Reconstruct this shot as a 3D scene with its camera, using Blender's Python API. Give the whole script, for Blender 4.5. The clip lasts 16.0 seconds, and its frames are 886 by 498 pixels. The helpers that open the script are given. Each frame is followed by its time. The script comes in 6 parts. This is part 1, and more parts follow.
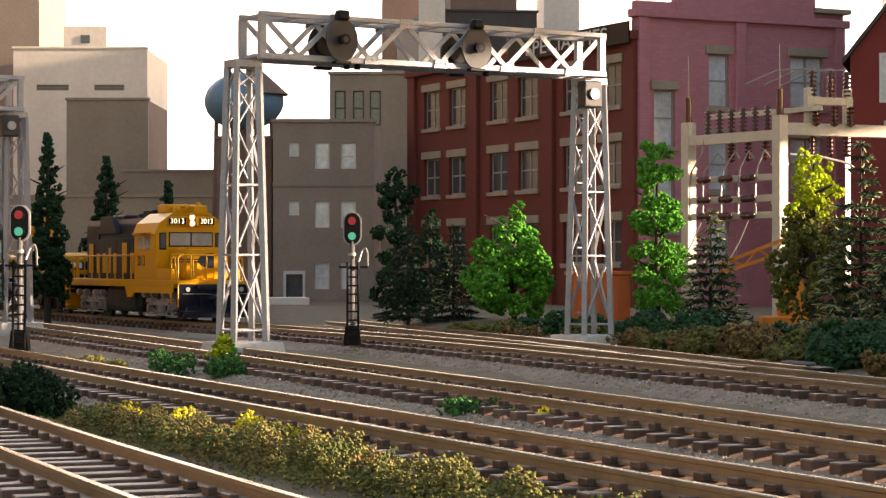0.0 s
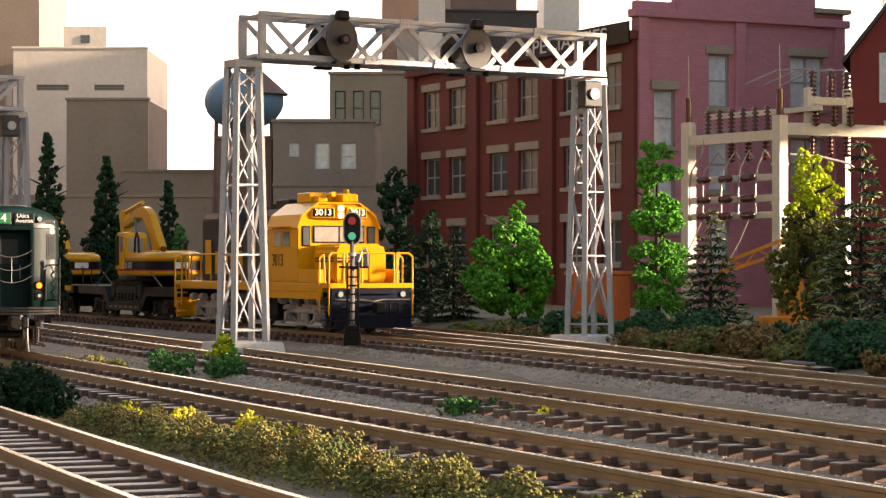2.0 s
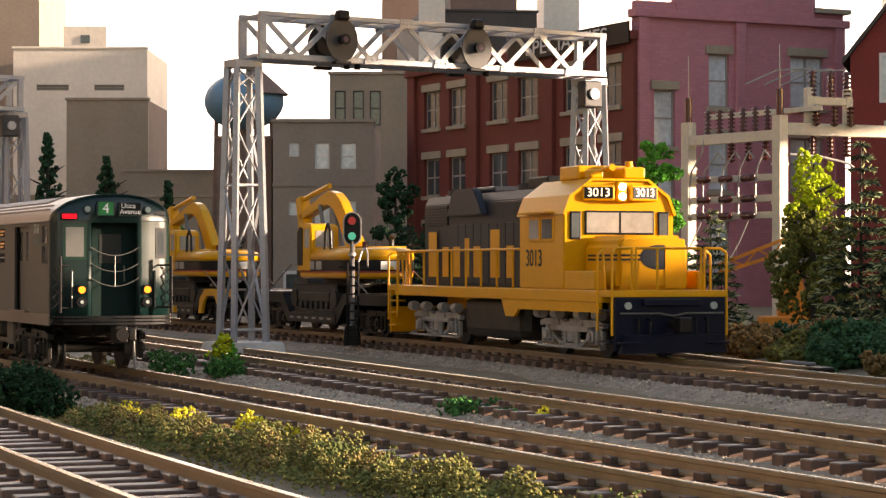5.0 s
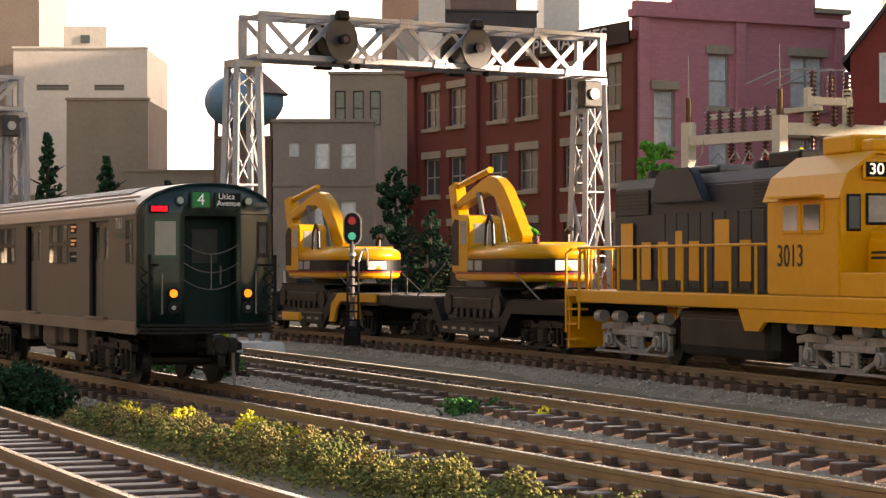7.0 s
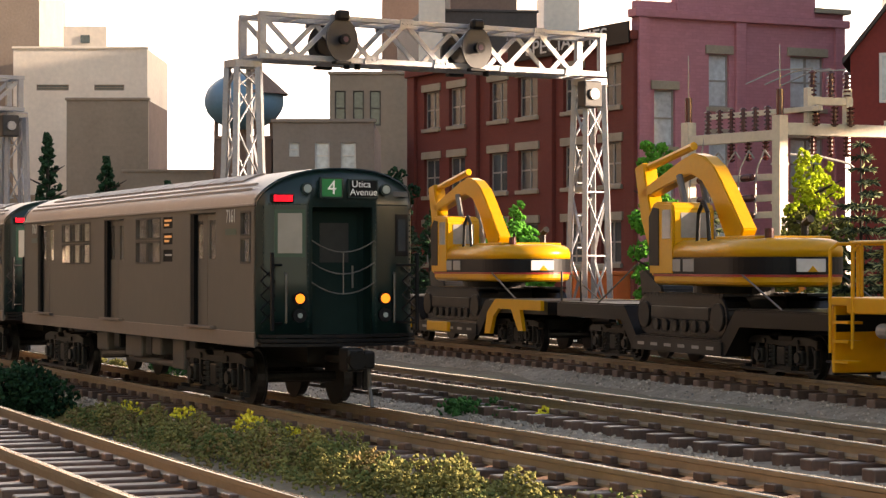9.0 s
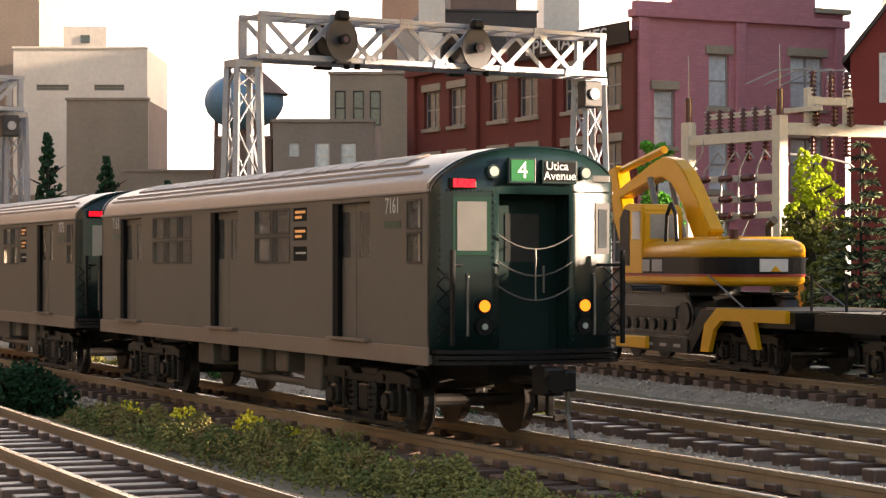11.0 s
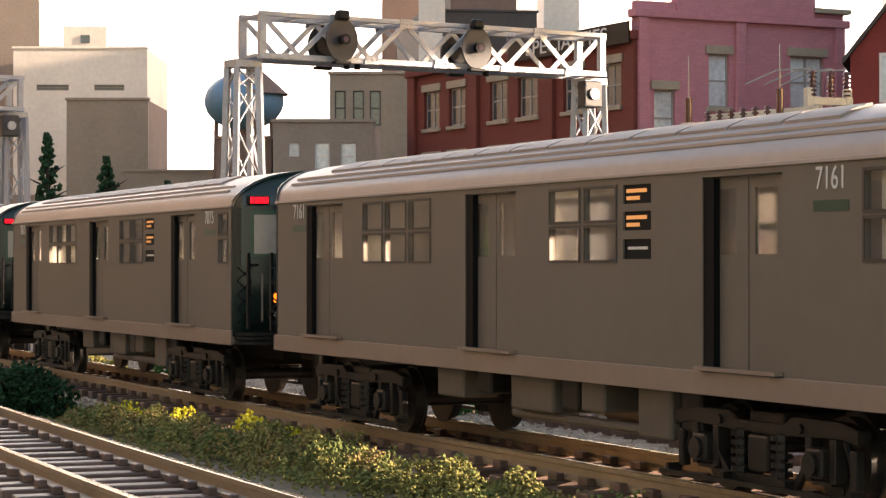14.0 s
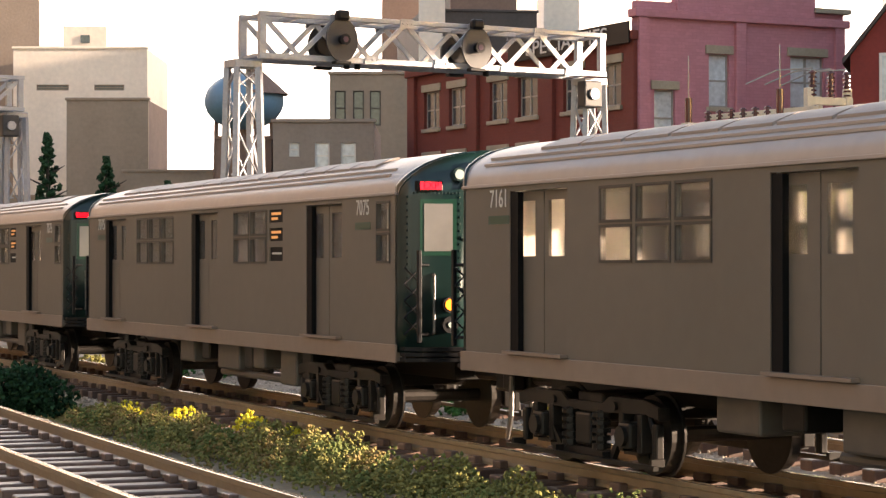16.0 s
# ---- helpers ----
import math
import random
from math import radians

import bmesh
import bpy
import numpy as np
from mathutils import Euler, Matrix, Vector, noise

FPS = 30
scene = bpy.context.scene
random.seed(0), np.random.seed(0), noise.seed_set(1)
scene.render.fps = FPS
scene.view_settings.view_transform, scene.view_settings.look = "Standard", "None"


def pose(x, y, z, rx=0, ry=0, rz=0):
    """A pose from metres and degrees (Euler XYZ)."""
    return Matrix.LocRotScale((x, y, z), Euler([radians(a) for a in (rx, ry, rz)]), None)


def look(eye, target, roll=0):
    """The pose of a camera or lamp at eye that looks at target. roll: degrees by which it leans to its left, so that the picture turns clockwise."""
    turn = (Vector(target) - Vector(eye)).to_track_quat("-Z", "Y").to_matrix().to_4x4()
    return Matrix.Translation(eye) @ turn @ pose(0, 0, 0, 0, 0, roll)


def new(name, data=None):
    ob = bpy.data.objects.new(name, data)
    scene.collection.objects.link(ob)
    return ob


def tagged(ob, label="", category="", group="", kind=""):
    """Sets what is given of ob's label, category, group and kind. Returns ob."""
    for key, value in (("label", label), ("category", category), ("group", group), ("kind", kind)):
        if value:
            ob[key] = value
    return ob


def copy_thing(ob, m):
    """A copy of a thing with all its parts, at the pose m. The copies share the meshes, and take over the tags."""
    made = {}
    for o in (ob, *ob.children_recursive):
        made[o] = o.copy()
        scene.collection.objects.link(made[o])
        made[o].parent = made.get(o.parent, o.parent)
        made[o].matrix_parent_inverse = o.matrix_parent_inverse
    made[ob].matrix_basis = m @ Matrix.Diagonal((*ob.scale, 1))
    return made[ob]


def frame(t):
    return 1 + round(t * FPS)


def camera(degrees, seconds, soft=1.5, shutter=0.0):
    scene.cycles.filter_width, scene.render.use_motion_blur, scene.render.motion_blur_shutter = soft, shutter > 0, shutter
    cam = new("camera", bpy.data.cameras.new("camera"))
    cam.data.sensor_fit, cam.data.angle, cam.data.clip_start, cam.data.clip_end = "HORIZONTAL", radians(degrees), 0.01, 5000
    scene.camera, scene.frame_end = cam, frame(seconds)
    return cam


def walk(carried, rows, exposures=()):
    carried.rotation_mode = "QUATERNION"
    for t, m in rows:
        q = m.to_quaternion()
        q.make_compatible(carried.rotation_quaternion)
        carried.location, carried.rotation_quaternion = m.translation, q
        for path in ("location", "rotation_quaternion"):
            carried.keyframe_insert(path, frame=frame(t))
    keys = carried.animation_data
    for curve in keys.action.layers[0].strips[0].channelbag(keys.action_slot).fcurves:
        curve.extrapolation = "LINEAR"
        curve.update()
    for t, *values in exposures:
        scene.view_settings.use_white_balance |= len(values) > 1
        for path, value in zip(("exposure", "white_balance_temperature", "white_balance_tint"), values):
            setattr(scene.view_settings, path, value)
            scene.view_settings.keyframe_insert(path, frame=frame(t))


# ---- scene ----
# Model railway at 1:87. All lengths below are in metres of the prototype; S brings them to the model's true size.
S = 1 / 87.1
EYE = 2.254
cam = camera(22.81, 16.0, soft=1.35, shutter=0.0)
STAND = look((0, 0, EYE * S), (0, 1, EYE * S + 0.00746))
walk(cam, [(0, STAND), (16, STAND)], exposures=[(0, 1.45, 7900, 22), (4.2, 1.45, 7900, 22), (6.5, 1.5, 7900, 22), (9.2, 1.6, 7800, 22), (11.3, 1.72, 7700, 22), (16, 1.98, 7700, 22)])

# ---- light ----
SUN_AZ, SUN_EL = 95.0, 10.0       # degrees clockwise from +y, degrees above the horizon
world = bpy.data.worlds.new("room_daylight")
scene.world = world
world.use_nodes = True
wn = world.node_tree.nodes
sky = wn.new("ShaderNodeTexSky")
sky.sky_type, sky.sun_disc = "NISHITA", False
sky.sun_elevation, sky.sun_rotation = radians(SUN_EL), radians(SUN_AZ)
world.node_tree.links.new(sky.outputs["Color"], wn["Background"].inputs["Color"])
wn["Background"].inputs["Strength"].default_value = 0.15
sun = new("sun", bpy.data.lights.new("sun", "SUN"))
sun.data.energy, sun.data.angle, sun.data.color = 5.0, radians(0.8), (1.0, 0.88, 0.72)
_d = Vector((math.sin(radians(SUN_AZ)) * math.cos(radians(SUN_EL)), math.cos(radians(SUN_AZ)) * math.cos(radians(SUN_EL)), math.sin(radians(SUN_EL))))
sun.matrix_world = look(_d * 3, (0, 0, 0))


# ---- materials ----
def material(name, color, rough=0.6, metal=0.0, vary=0.25, scale=60.0, bump=0.0, spec=0.5, dirt=None, dirt_amount=0.0, emit=0.0, coat=0.0, rand=0.0, island=False):
    """Principled material with colour variation at two scales, optional dirt, bump and per-object variation. scale: cells per model metre / 10."""
    m = bpy.data.materials.new(name)
    m.use_nodes = True
    nt = m.node_tree
    n, l = nt.nodes, nt.links
    b = n["Principled BSDF"]
    b.inputs["Roughness"].default_value, b.inputs["Metallic"].default_value = rough, metal
    b.inputs["Specular IOR Level"].default_value = spec
    b.inputs["Coat Weight"].default_value = coat
    co = n.new("ShaderNodeTexCoord")
    big, fine = n.new("ShaderNodeTexNoise"), n.new("ShaderNodeTexNoise")
    big.inputs["Scale"].default_value, fine.inputs["Scale"].default_value = scale, scale * 9
    fine.inputs["Detail"].default_value = 4
    for t in (big, fine):
        l.new(co.outputs["Object"], t.inputs["Vector"])
    add = n.new("ShaderNodeMath")
    add.operation = "ADD"
    l.new(big.outputs["Fac"], add.inputs[0])
    l.new(fine.outputs["Fac"], add.inputs[1])
    ramp = n.new("ShaderNodeMapRange")
    ramp.inputs["From Min"].default_value, ramp.inputs["From Max"].default_value = 0.6, 1.4
    ramp.inputs["To Min"].default_value, ramp.inputs["To Max"].default_value = 1 - vary, 1 + vary
    l.new(add.outputs[0], ramp.inputs["Value"])
    fac = ramp.outputs["Result"]
    if rand:
        src = n.new("ShaderNodeNewGeometry").outputs["Random Per Island"] if island else n.new("ShaderNodeObjectInfo").outputs["Random"]
        rr = n.new("ShaderNodeMapRange")
        rr.inputs["To Min"].default_value, rr.inputs["To Max"].default_value = 1 - rand, 1 + rand
        l.new(src, rr.inputs["Value"])
        mul = n.new("ShaderNodeMath")
        mul.operation = "MULTIPLY"
        l.new(fac, mul.inputs[0])
        l.new(rr.outputs["Result"], mul.inputs[1])
        fac = mul.outputs[0]
    sc = n.new("ShaderNodeVectorMath")
    sc.operation = "SCALE"
    sc.inputs[0].default_value = color
    l.new(fac, sc.inputs["Scale"])
    out = sc.outputs["Vector"]
    if dirt:
        mix = n.new("ShaderNodeMix")
        mix.data_type = "RGBA"
        thr = n.new("ShaderNodeMapRange")
        thr.inputs["From Min"].default_value, thr.inputs["From Max"].default_value = 0.45, 0.7
        thr.inputs["To Max"].default_value = dirt_amount
        l.new(big.outputs["Fac"], thr.inputs["Value"])
        l.new(thr.outputs["Result"], mix.inputs["Factor"])
        l.new(out, mix.inputs["A"])
        mix.inputs["B"].default_value = (*dirt, 1)
        out = mix.outputs["Result"]
    l.new(out, b.inputs["Base Color"])
    if bump:
        bp = n.new("ShaderNodeBump")
        bp.inputs["Strength"].default_value, bp.inputs["Distance"].default_value = bump, 0.0006
        l.new(fine.outputs["Fac"], bp.inputs["Height"])
        l.new(bp.outputs["Normal"], b.inputs["Normal"])
    if emit:
        b.inputs["Emission Color"].default_value = (*color, 1)
        b.inputs["Emission Strength"].default_value = emit
    return m


def glass_material(name, tint=(0.8, 0.85, 0.85), rough=0.03, clear=1.0):
    m = bpy.data.materials.new(name)
    m.use_nodes = True
    b = m.node_tree.nodes["Principled BSDF"]
    b.inputs["Base Color"].default_value = (*tint, 1)
    b.inputs["Transmission Weight"].default_value, b.inputs["Roughness"].default_value, b.inputs["IOR"].default_value = clear, rough, 1.45
    return m


# ---- mesh helpers ----
def part(name, bm, mat, parent=None, label="", smooth=False, at=None):
    """Links a bmesh, given in prototype metres, as one mesh object at model size."""
    me = bpy.data.meshes.new(name)
    bmesh.ops.transform(bm, matrix=Matrix.Scale(S, 4), verts=bm.verts)
    bm.to_mesh(me)
    bm.free()
    for p in me.polygons:
        p.use_smooth = smooth
    for k in (mat if isinstance(mat, (list, tuple)) else [mat]):
        me.materials.append(k)
    ob = new(name, me)
    if parent:
        ob.parent = parent
    if at is not None:
        ob.matrix_basis = at
    if label:
        ob["label"] = label
    if not isinstance(mat, (list, tuple)) and mat.name == "car_glass":
        ob.visible_shadow = False
    return ob


def thing(name, m, label, category, group="", kind=""):
    """An Empty at a thing's base."""
    ob = new(name)
    ob.empty_display_size = 0.005
    ob.matrix_basis = m
    return tagged(ob, label, category, group, kind)


def put(x, y, z=0.0, rz=0.0, rx=0.0, ry=0.0):
    """A pose in prototype metres."""
    return pose(x * S, y * S, z * S, rx, ry, rz)


def box(x0, y0, z0, x1, y1, z1, bevel=0.0, bm=None):
    bm = bm or bmesh.new()
    r = bmesh.ops.create_cube(bm, size=1)
    vs = r["verts"]
    bmesh.ops.scale(bm, vec=(x1 - x0, y1 - y0, z1 - z0), verts=vs)
    bmesh.ops.translate(bm, vec=((x0 + x1) / 2, (y0 + y1) / 2, (z0 + z1) / 2), verts=vs)
    if bevel:
        es = {e for v in vs for e in v.link_edges}
        bmesh.ops.bevel(bm, geom=list(es), offset=bevel, segments=2, affect="EDGES", profile=0.5)
    return bm


def tube(a, b, r, bm=None, sides=8, r2=None):
    """A round bar from a to b."""
    bm = bm or bmesh.new()
    a, b = Vector(a), Vector(b)
    d = b - a
    m = Matrix.Translation((a + b) / 2) @ d.to_track_quat("Z", "Y").to_matrix().to_4x4()
    bmesh.ops.create_cone(bm, cap_ends=True, segments=sides, radius1=r, radius2=r if r2 is None else r2, depth=d.length, matrix=m)
    return bm


def bar(a, b, w, t, bm=None):
    """A flat bar from a to b, w wide across the level direction and t thick."""
    bm = bm or bmesh.new()
    a, b = Vector(a), Vector(b)
    d = b - a
    m = Matrix.Translation((a + b) / 2) @ d.to_track_quat("Y", "Z").to_matrix().to_4x4()
    r = bmesh.ops.create_cube(bm, size=1)
    bmesh.ops.scale(bm, vec=(w, d.length, t), verts=r["verts"])
    bmesh.ops.transform(bm, matrix=m, verts=r["verts"])
    return bm


def bent(points, r, bm=None, sides=8):
    bm = bm or bmesh.new()
    for a, b in zip(points, points[1:]):
        tube(a, b, r, bm, sides)
    return bm


def prism(outline, axis, c0, c1, bevel=0.0, bm=None):
    """An outline (list of 2D points) pulled along an axis 'x', 'y' or 'z' from c0 to c1."""
    bm = bm or bmesh.new()
    def at3(p, c):
        return {"x": (c, p[0], p[1]), "y": (p[0], c, p[1]), "z": (p[0], p[1], c)}[axis]
    lo = [bm.verts.new(at3(p, c0)) for p in outline]
    hi = [bm.verts.new(at3(p, c1)) for p in outline]
    fs = [bm.faces.new(lo), bm.faces.new(hi[::-1])]
    n = len(outline)
    for i in range(n):
        fs.append(bm.faces.new((lo[i], hi[i], hi[(i + 1) % n], lo[(i + 1) % n])))
    bmesh.ops.recalc_face_normals(bm, faces=fs)
    if bevel:
        es = {e for v in lo + hi for e in v.link_edges}
        bmesh.ops.bevel(bm, geom=list(es), offset=bevel, segments=2, affect="EDGES")
    return bm


def disc(c, axis, r, t, bm=None, sides=20, r2=None):
    """A disc centred on c with its axis along the vector."""
    c, ax = Vector(c), Vector(axis).normalized()
    return tube(c - ax * t / 2, c + ax * t / 2, r, bm, sides, r2)


# ---- track plan: s runs along the way of travel, v to the far side ----
class Way:
    def __init__(self, x0, y0, bends, lo=-120, hi=80):
        """bends: rows of (s, heading), the heading in radians from the -y axis towards +x; straight lines between the rows."""
        self.s = np.arange(lo, hi + 0.01, 0.5)
        h = np.interp(self.s, [b[0] for b in bends], [b[1] for b in bends])
        dx, dy = np.sin(h), -np.cos(h)
        x = np.concatenate([[0], np.cumsum((dx[1:] + dx[:-1]) / 4)])
        y = np.concatenate([[0], np.cumsum((dy[1:] + dy[:-1]) / 4)])
        self.h = h
        self.x = x - np.interp(0, self.s, x) + x0
        self.y = y - np.interp(0, self.s, y) + y0

    def at(self, s, v=0.0):
        x, y, h = (float(np.interp(s, self.s, a)) for a in (self.x, self.y, self.h))
        return x + v * math.cos(h), y + v * math.sin(h), h

    def stand(self, s, back=(0, 1), z=0.0):
        """The pose of a vehicle whose front stands at s and whose two turning points lie back[0] and back[1] behind it: its own +x is forward, +y to its left."""
        a, b = self.at(s - back[0]), self.at(s - back[1])
        ang = math.atan2(a[1] - b[1], a[0] - b[0])
        x, y = a[0] + back[0] * math.cos(ang), a[1] + back[0] * math.sin(ang)
        return put(x, y, z, math.degrees(ang))


WAY_SUBWAY = Way(3.05, 23.75, [(-120, 0.42), (-60, 0.40), (-20, 0.41), (0, 0.419), (20, 0.44)])
FREIGHT_BENDS = [(-120, 0.439), (-28, 0.439), (-16, 0.427), (-7, 0.40), (0, 0.358), (12, 0.325), (110, 0.325)]
WAY_FREIGHT = Way(1.05, 64.2, FREIGHT_BENDS)
WAY_MIDDLE = Way(5.37, 30.0, [(-120, 0.40), (0, 0.361), (30, 0.361)])
WAY_NEAR = Way(-4.14, 26.0, [(-120, 0.36), (-20, 0.36), (0, 0.397), (30, 0.45)])
WAY_SUBWAY_LONG = Way(3.05, 23.75, [(-140, 0.42), (-60, 0.40), (-20, 0.41), (0, 0.419), (20, 0.44)], -140, 40)


# ---- palette ----
M_BALLAST = material("ballast_stone", (0.38, 0.31, 0.235), 0.9, vary=0.4, scale=260, bump=1.0, spec=0.2)
M_EARTH = material("scenic_earth", (0.26, 0.20, 0.13), 0.95, vary=0.5, scale=90, bump=0.8, dirt=(0.10, 0.11, 0.04), dirt_amount=0.6)
M_STONE = material("ballast_chip", (0.44, 0.37, 0.29), 0.9, vary=0.3, scale=300, spec=0.15, rand=0.45, island=True)
M_TIE = material("sleeper_wood", (0.135, 0.078, 0.056), 0.42, vary=0.35, scale=120, rand=0.35)
M_TIE_JOINED = material("sleeper_wood_far", (0.135, 0.078, 0.056), 0.42, vary=0.35, scale=120, rand=0.35, island=True)
M_RAIL = material("rail_steel", (0.27, 0.185, 0.105), 0.36, metal=0.0, vary=0.25, scale=70)
M_RAILTOP = material("rail_head_polished", (0.60, 0.48, 0.34), 0.22, metal=0.85, vary=0.2, scale=90)
M_BRICK_TRIM = material("cream_trim", (0.34, 0.285, 0.21), 0.7, vary=0.18, scale=80)
M_FRAME = material("window_frame_grey", (0.30, 0.28, 0.25), 0.6, vary=0.12, scale=90)
M_WHITE = material("white_frame", (0.62, 0.60, 0.57), 0.55, vary=0.1, scale=90)
M_PANE = material("dark_pane", (0.06, 0.07, 0.075), 0.08, vary=0.4, scale=40, spec=0.8)
# sky reflected in the glass is put into the pale colour
M_PANE_LIGHT = material("pale_sky_pane", (0.58, 0.62, 0.64), 0.12, vary=0.3, scale=40, spec=0.8)
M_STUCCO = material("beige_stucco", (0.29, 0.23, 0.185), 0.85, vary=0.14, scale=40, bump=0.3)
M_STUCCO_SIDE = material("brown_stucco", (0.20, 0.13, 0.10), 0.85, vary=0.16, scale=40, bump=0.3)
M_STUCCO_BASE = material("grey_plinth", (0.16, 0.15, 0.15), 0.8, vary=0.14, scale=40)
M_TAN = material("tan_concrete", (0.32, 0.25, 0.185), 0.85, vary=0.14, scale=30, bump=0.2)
M_DARKBLOCK = material("dark_roofing", (0.07, 0.06, 0.055), 0.8, vary=0.2, scale=40)
M_PALE = material("pale_concrete", (0.80, 0.71, 0.60), 0.85, vary=0.12, scale=25)
M_TANK_BLUE = material("blue_tank_paint", (0.10, 0.24, 0.36), 0.5, vary=0.12, scale=40)
M_RUST = material("rust_red_paint", (0.22, 0.025, 0.018), 0.7, vary=0.15, scale=60)
M_SILVER = material("silver_paint", (0.345, 0.36, 0.39), 0.36, metal=0.3, vary=0.2, scale=140, bump=0.25, dirt=(0.30, 0.27, 0.24), dirt_amount=0.5)
M_CONCRETE = material("footing_concrete", (0.62, 0.60, 0.56), 0.8, vary=0.2, scale=90, bump=0.3)
M_BLACK = material("black_plastic", (0.006, 0.006, 0.007), 0.45, vary=0.25, scale=90, spec=0.2)
M_GRIME = material("grimy_black", (0.012, 0.0105, 0.009), 0.40, vary=0.4, scale=120, spec=0.25, dirt=(0.040, 0.031, 0.023), dirt_amount=0.4)
M_LENS_RED = material("red_lens", (0.30, 0.008, 0.02), 0.12, vary=0.1, emit=0.06)
M_LENS_GREEN = material("green_lens", (0.02, 0.34, 0.24), 0.12, vary=0.1, emit=0.25)
M_LENS_DARK = material("dark_lens", (0.10, 0.06, 0.08), 0.1, vary=0.2, spec=0.9)
M_LENS_CLEAR = material("clear_lens", (0.35, 0.40, 0.36), 0.08, vary=0.2, spec=0.9)
M_ORANGE = material("orange_plastic", (0.62, 0.13, 0.02), 0.5, vary=0.12, scale=60)
M_AMBER = material("orange_crane_paint", (0.70, 0.24, 0.02), 0.5, vary=0.12, scale=60)
M_SUBST = material("cream_steelwork", (0.62, 0.54, 0.42), 0.55, vary=0.14, scale=70)
M_INSUL = material("brown_porcelain", (0.085, 0.018, 0.015), 0.25, vary=0.25, scale=90)
M_WIRE = material("grey_wire", (0.33, 0.31, 0.29), 0.45, metal=0.4, vary=0.15)


def brick_material(name, color, mortar, row=0.075, width=0.22, amount=1.0):
    """Running-bond brick on upright walls whose local x runs along the wall."""
    m = material(name, color, 0.8, vary=0.16, scale=45)
    nt = m.node_tree
    n, l = nt.nodes, nt.links
    b = n["Principled BSDF"]
    old = b.inputs["Base Color"].links[0].from_socket
    co = n.new("ShaderNodeTexCoord")
    mp = n.new("ShaderNodeMapping")
    mp.inputs["Rotation"].default_value = (radians(-90), 0, 0)
    l.new(co.outputs["Object"], mp.inputs["Vector"])
    bk = n.new("ShaderNodeTexBrick")
    bk.inputs["Scale"].default_value = 1 / S
    bk.inputs["Brick Width"].default_value, bk.inputs["Row Height"].default_value, bk.inputs["Mortar Size"].default_value = width, row, 0.012
    bk.inputs["Mortar"].default_value = (*mortar, 1)
    bk.inputs["Color1"].default_value, bk.inputs["Color2"].default_value = (*color, 1), (*[c * 0.82 for c in color], 1)
    l.new(mp.outputs["Vector"], bk.inputs["Vector"])
    mix = n.new("ShaderNodeMix")
    mix.data_type = "RGBA"
    mix.inputs["Factor"].default_value = 0.55
    l.new(old, mix.inputs["A"])
    l.new(bk.outputs["Color"], mix.inputs["B"])
    l.new(mix.outputs["Result"], b.inputs["Base Color"])
    bp = n.new("ShaderNodeBump")
    bp.inputs["Strength"].default_value, bp.inputs["Distance"].default_value = 0.5, 0.0004
    bp.invert = True
    l.new(bk.outputs["Fac"], bp.inputs["Height"])
    l.new(bp.outputs["Normal"], b.inputs["Normal"])
    return m


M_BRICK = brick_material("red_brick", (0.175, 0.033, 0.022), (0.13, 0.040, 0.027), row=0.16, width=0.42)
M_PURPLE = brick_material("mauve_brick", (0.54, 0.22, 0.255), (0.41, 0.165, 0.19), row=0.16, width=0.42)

# ---- ground and backdrop ----
bm = bmesh.new()
bmesh.ops.create_grid(bm, x_segments=120, y_segments=90, size=1)
for v in bm.verts:
    v.co.x, v.co.y = v.co.x * 140, 120 + v.co.y * 150
    v.co.z = -0.52 + 0.10 * noise.noise(Vector((v.co.x * 0.4, v.co.y * 0.4, 0)))
    away = min(math.hypot(v.co.x - x, v.co.y - y) for x, y in zip(WAY_FREIGHT.x[::8], WAY_FREIGHT.y[::8]))
    if v.co.x > WAY_FREIGHT.at(0)[0] + (WAY_FREIGHT.at(0)[1] - v.co.y) * 0.36:
        v.co.z += 0.75 * min(1, max(0, (away - 3.0) / 5))
tagged(part("ground", bm, M_EARTH, smooth=True), "brown and green scatter-covered layout board", "ground", kind="structure")

M_SKY = bpy.data.materials.new("bright_daylight_backdrop")
M_SKY.use_nodes = True
_n, _l = M_SKY.node_tree.nodes, M_SKY.node_tree.links
_b = _n["Principled BSDF"]
_b.inputs["Base Color"].default_value = (0.8, 0.8, 0.8, 1)
_t, _r = _n.new("ShaderNodeTexNoise"), _n.new("ShaderNodeValToRGB")
_t.inputs["Scale"].default_value, _t.inputs["Detail"].default_value = 1.3, 1.0
_r.color_ramp.elements[0].position, _r.color_ramp.elements[0].color = 0.25, (0.75, 0.63, 0.48, 1)
_r.color_ramp.elements[1].position, _r.color_ramp.elements[1].color = 0.5, (1, 0.97, 0.92, 1)
_c = _n.new("ShaderNodeTexCoord")
_l.new(_c.outputs["Object"], _t.inputs["Vector"])
_l.new(_t.outputs["Fac"], _r.inputs["Fac"])
_l.new(_r.outputs["Color"], _b.inputs["Emission Color"])
_b.inputs["Emission Strength"].default_value = 1.0
bm = prism([(-138, 262), (138, 262), (138, 266), (-138, 266)], "z", -1, 90)
tagged(part("backdrop", bm, M_SKY), "bright washed-out pale sky backdrop board", "backdrop", kind="structure")

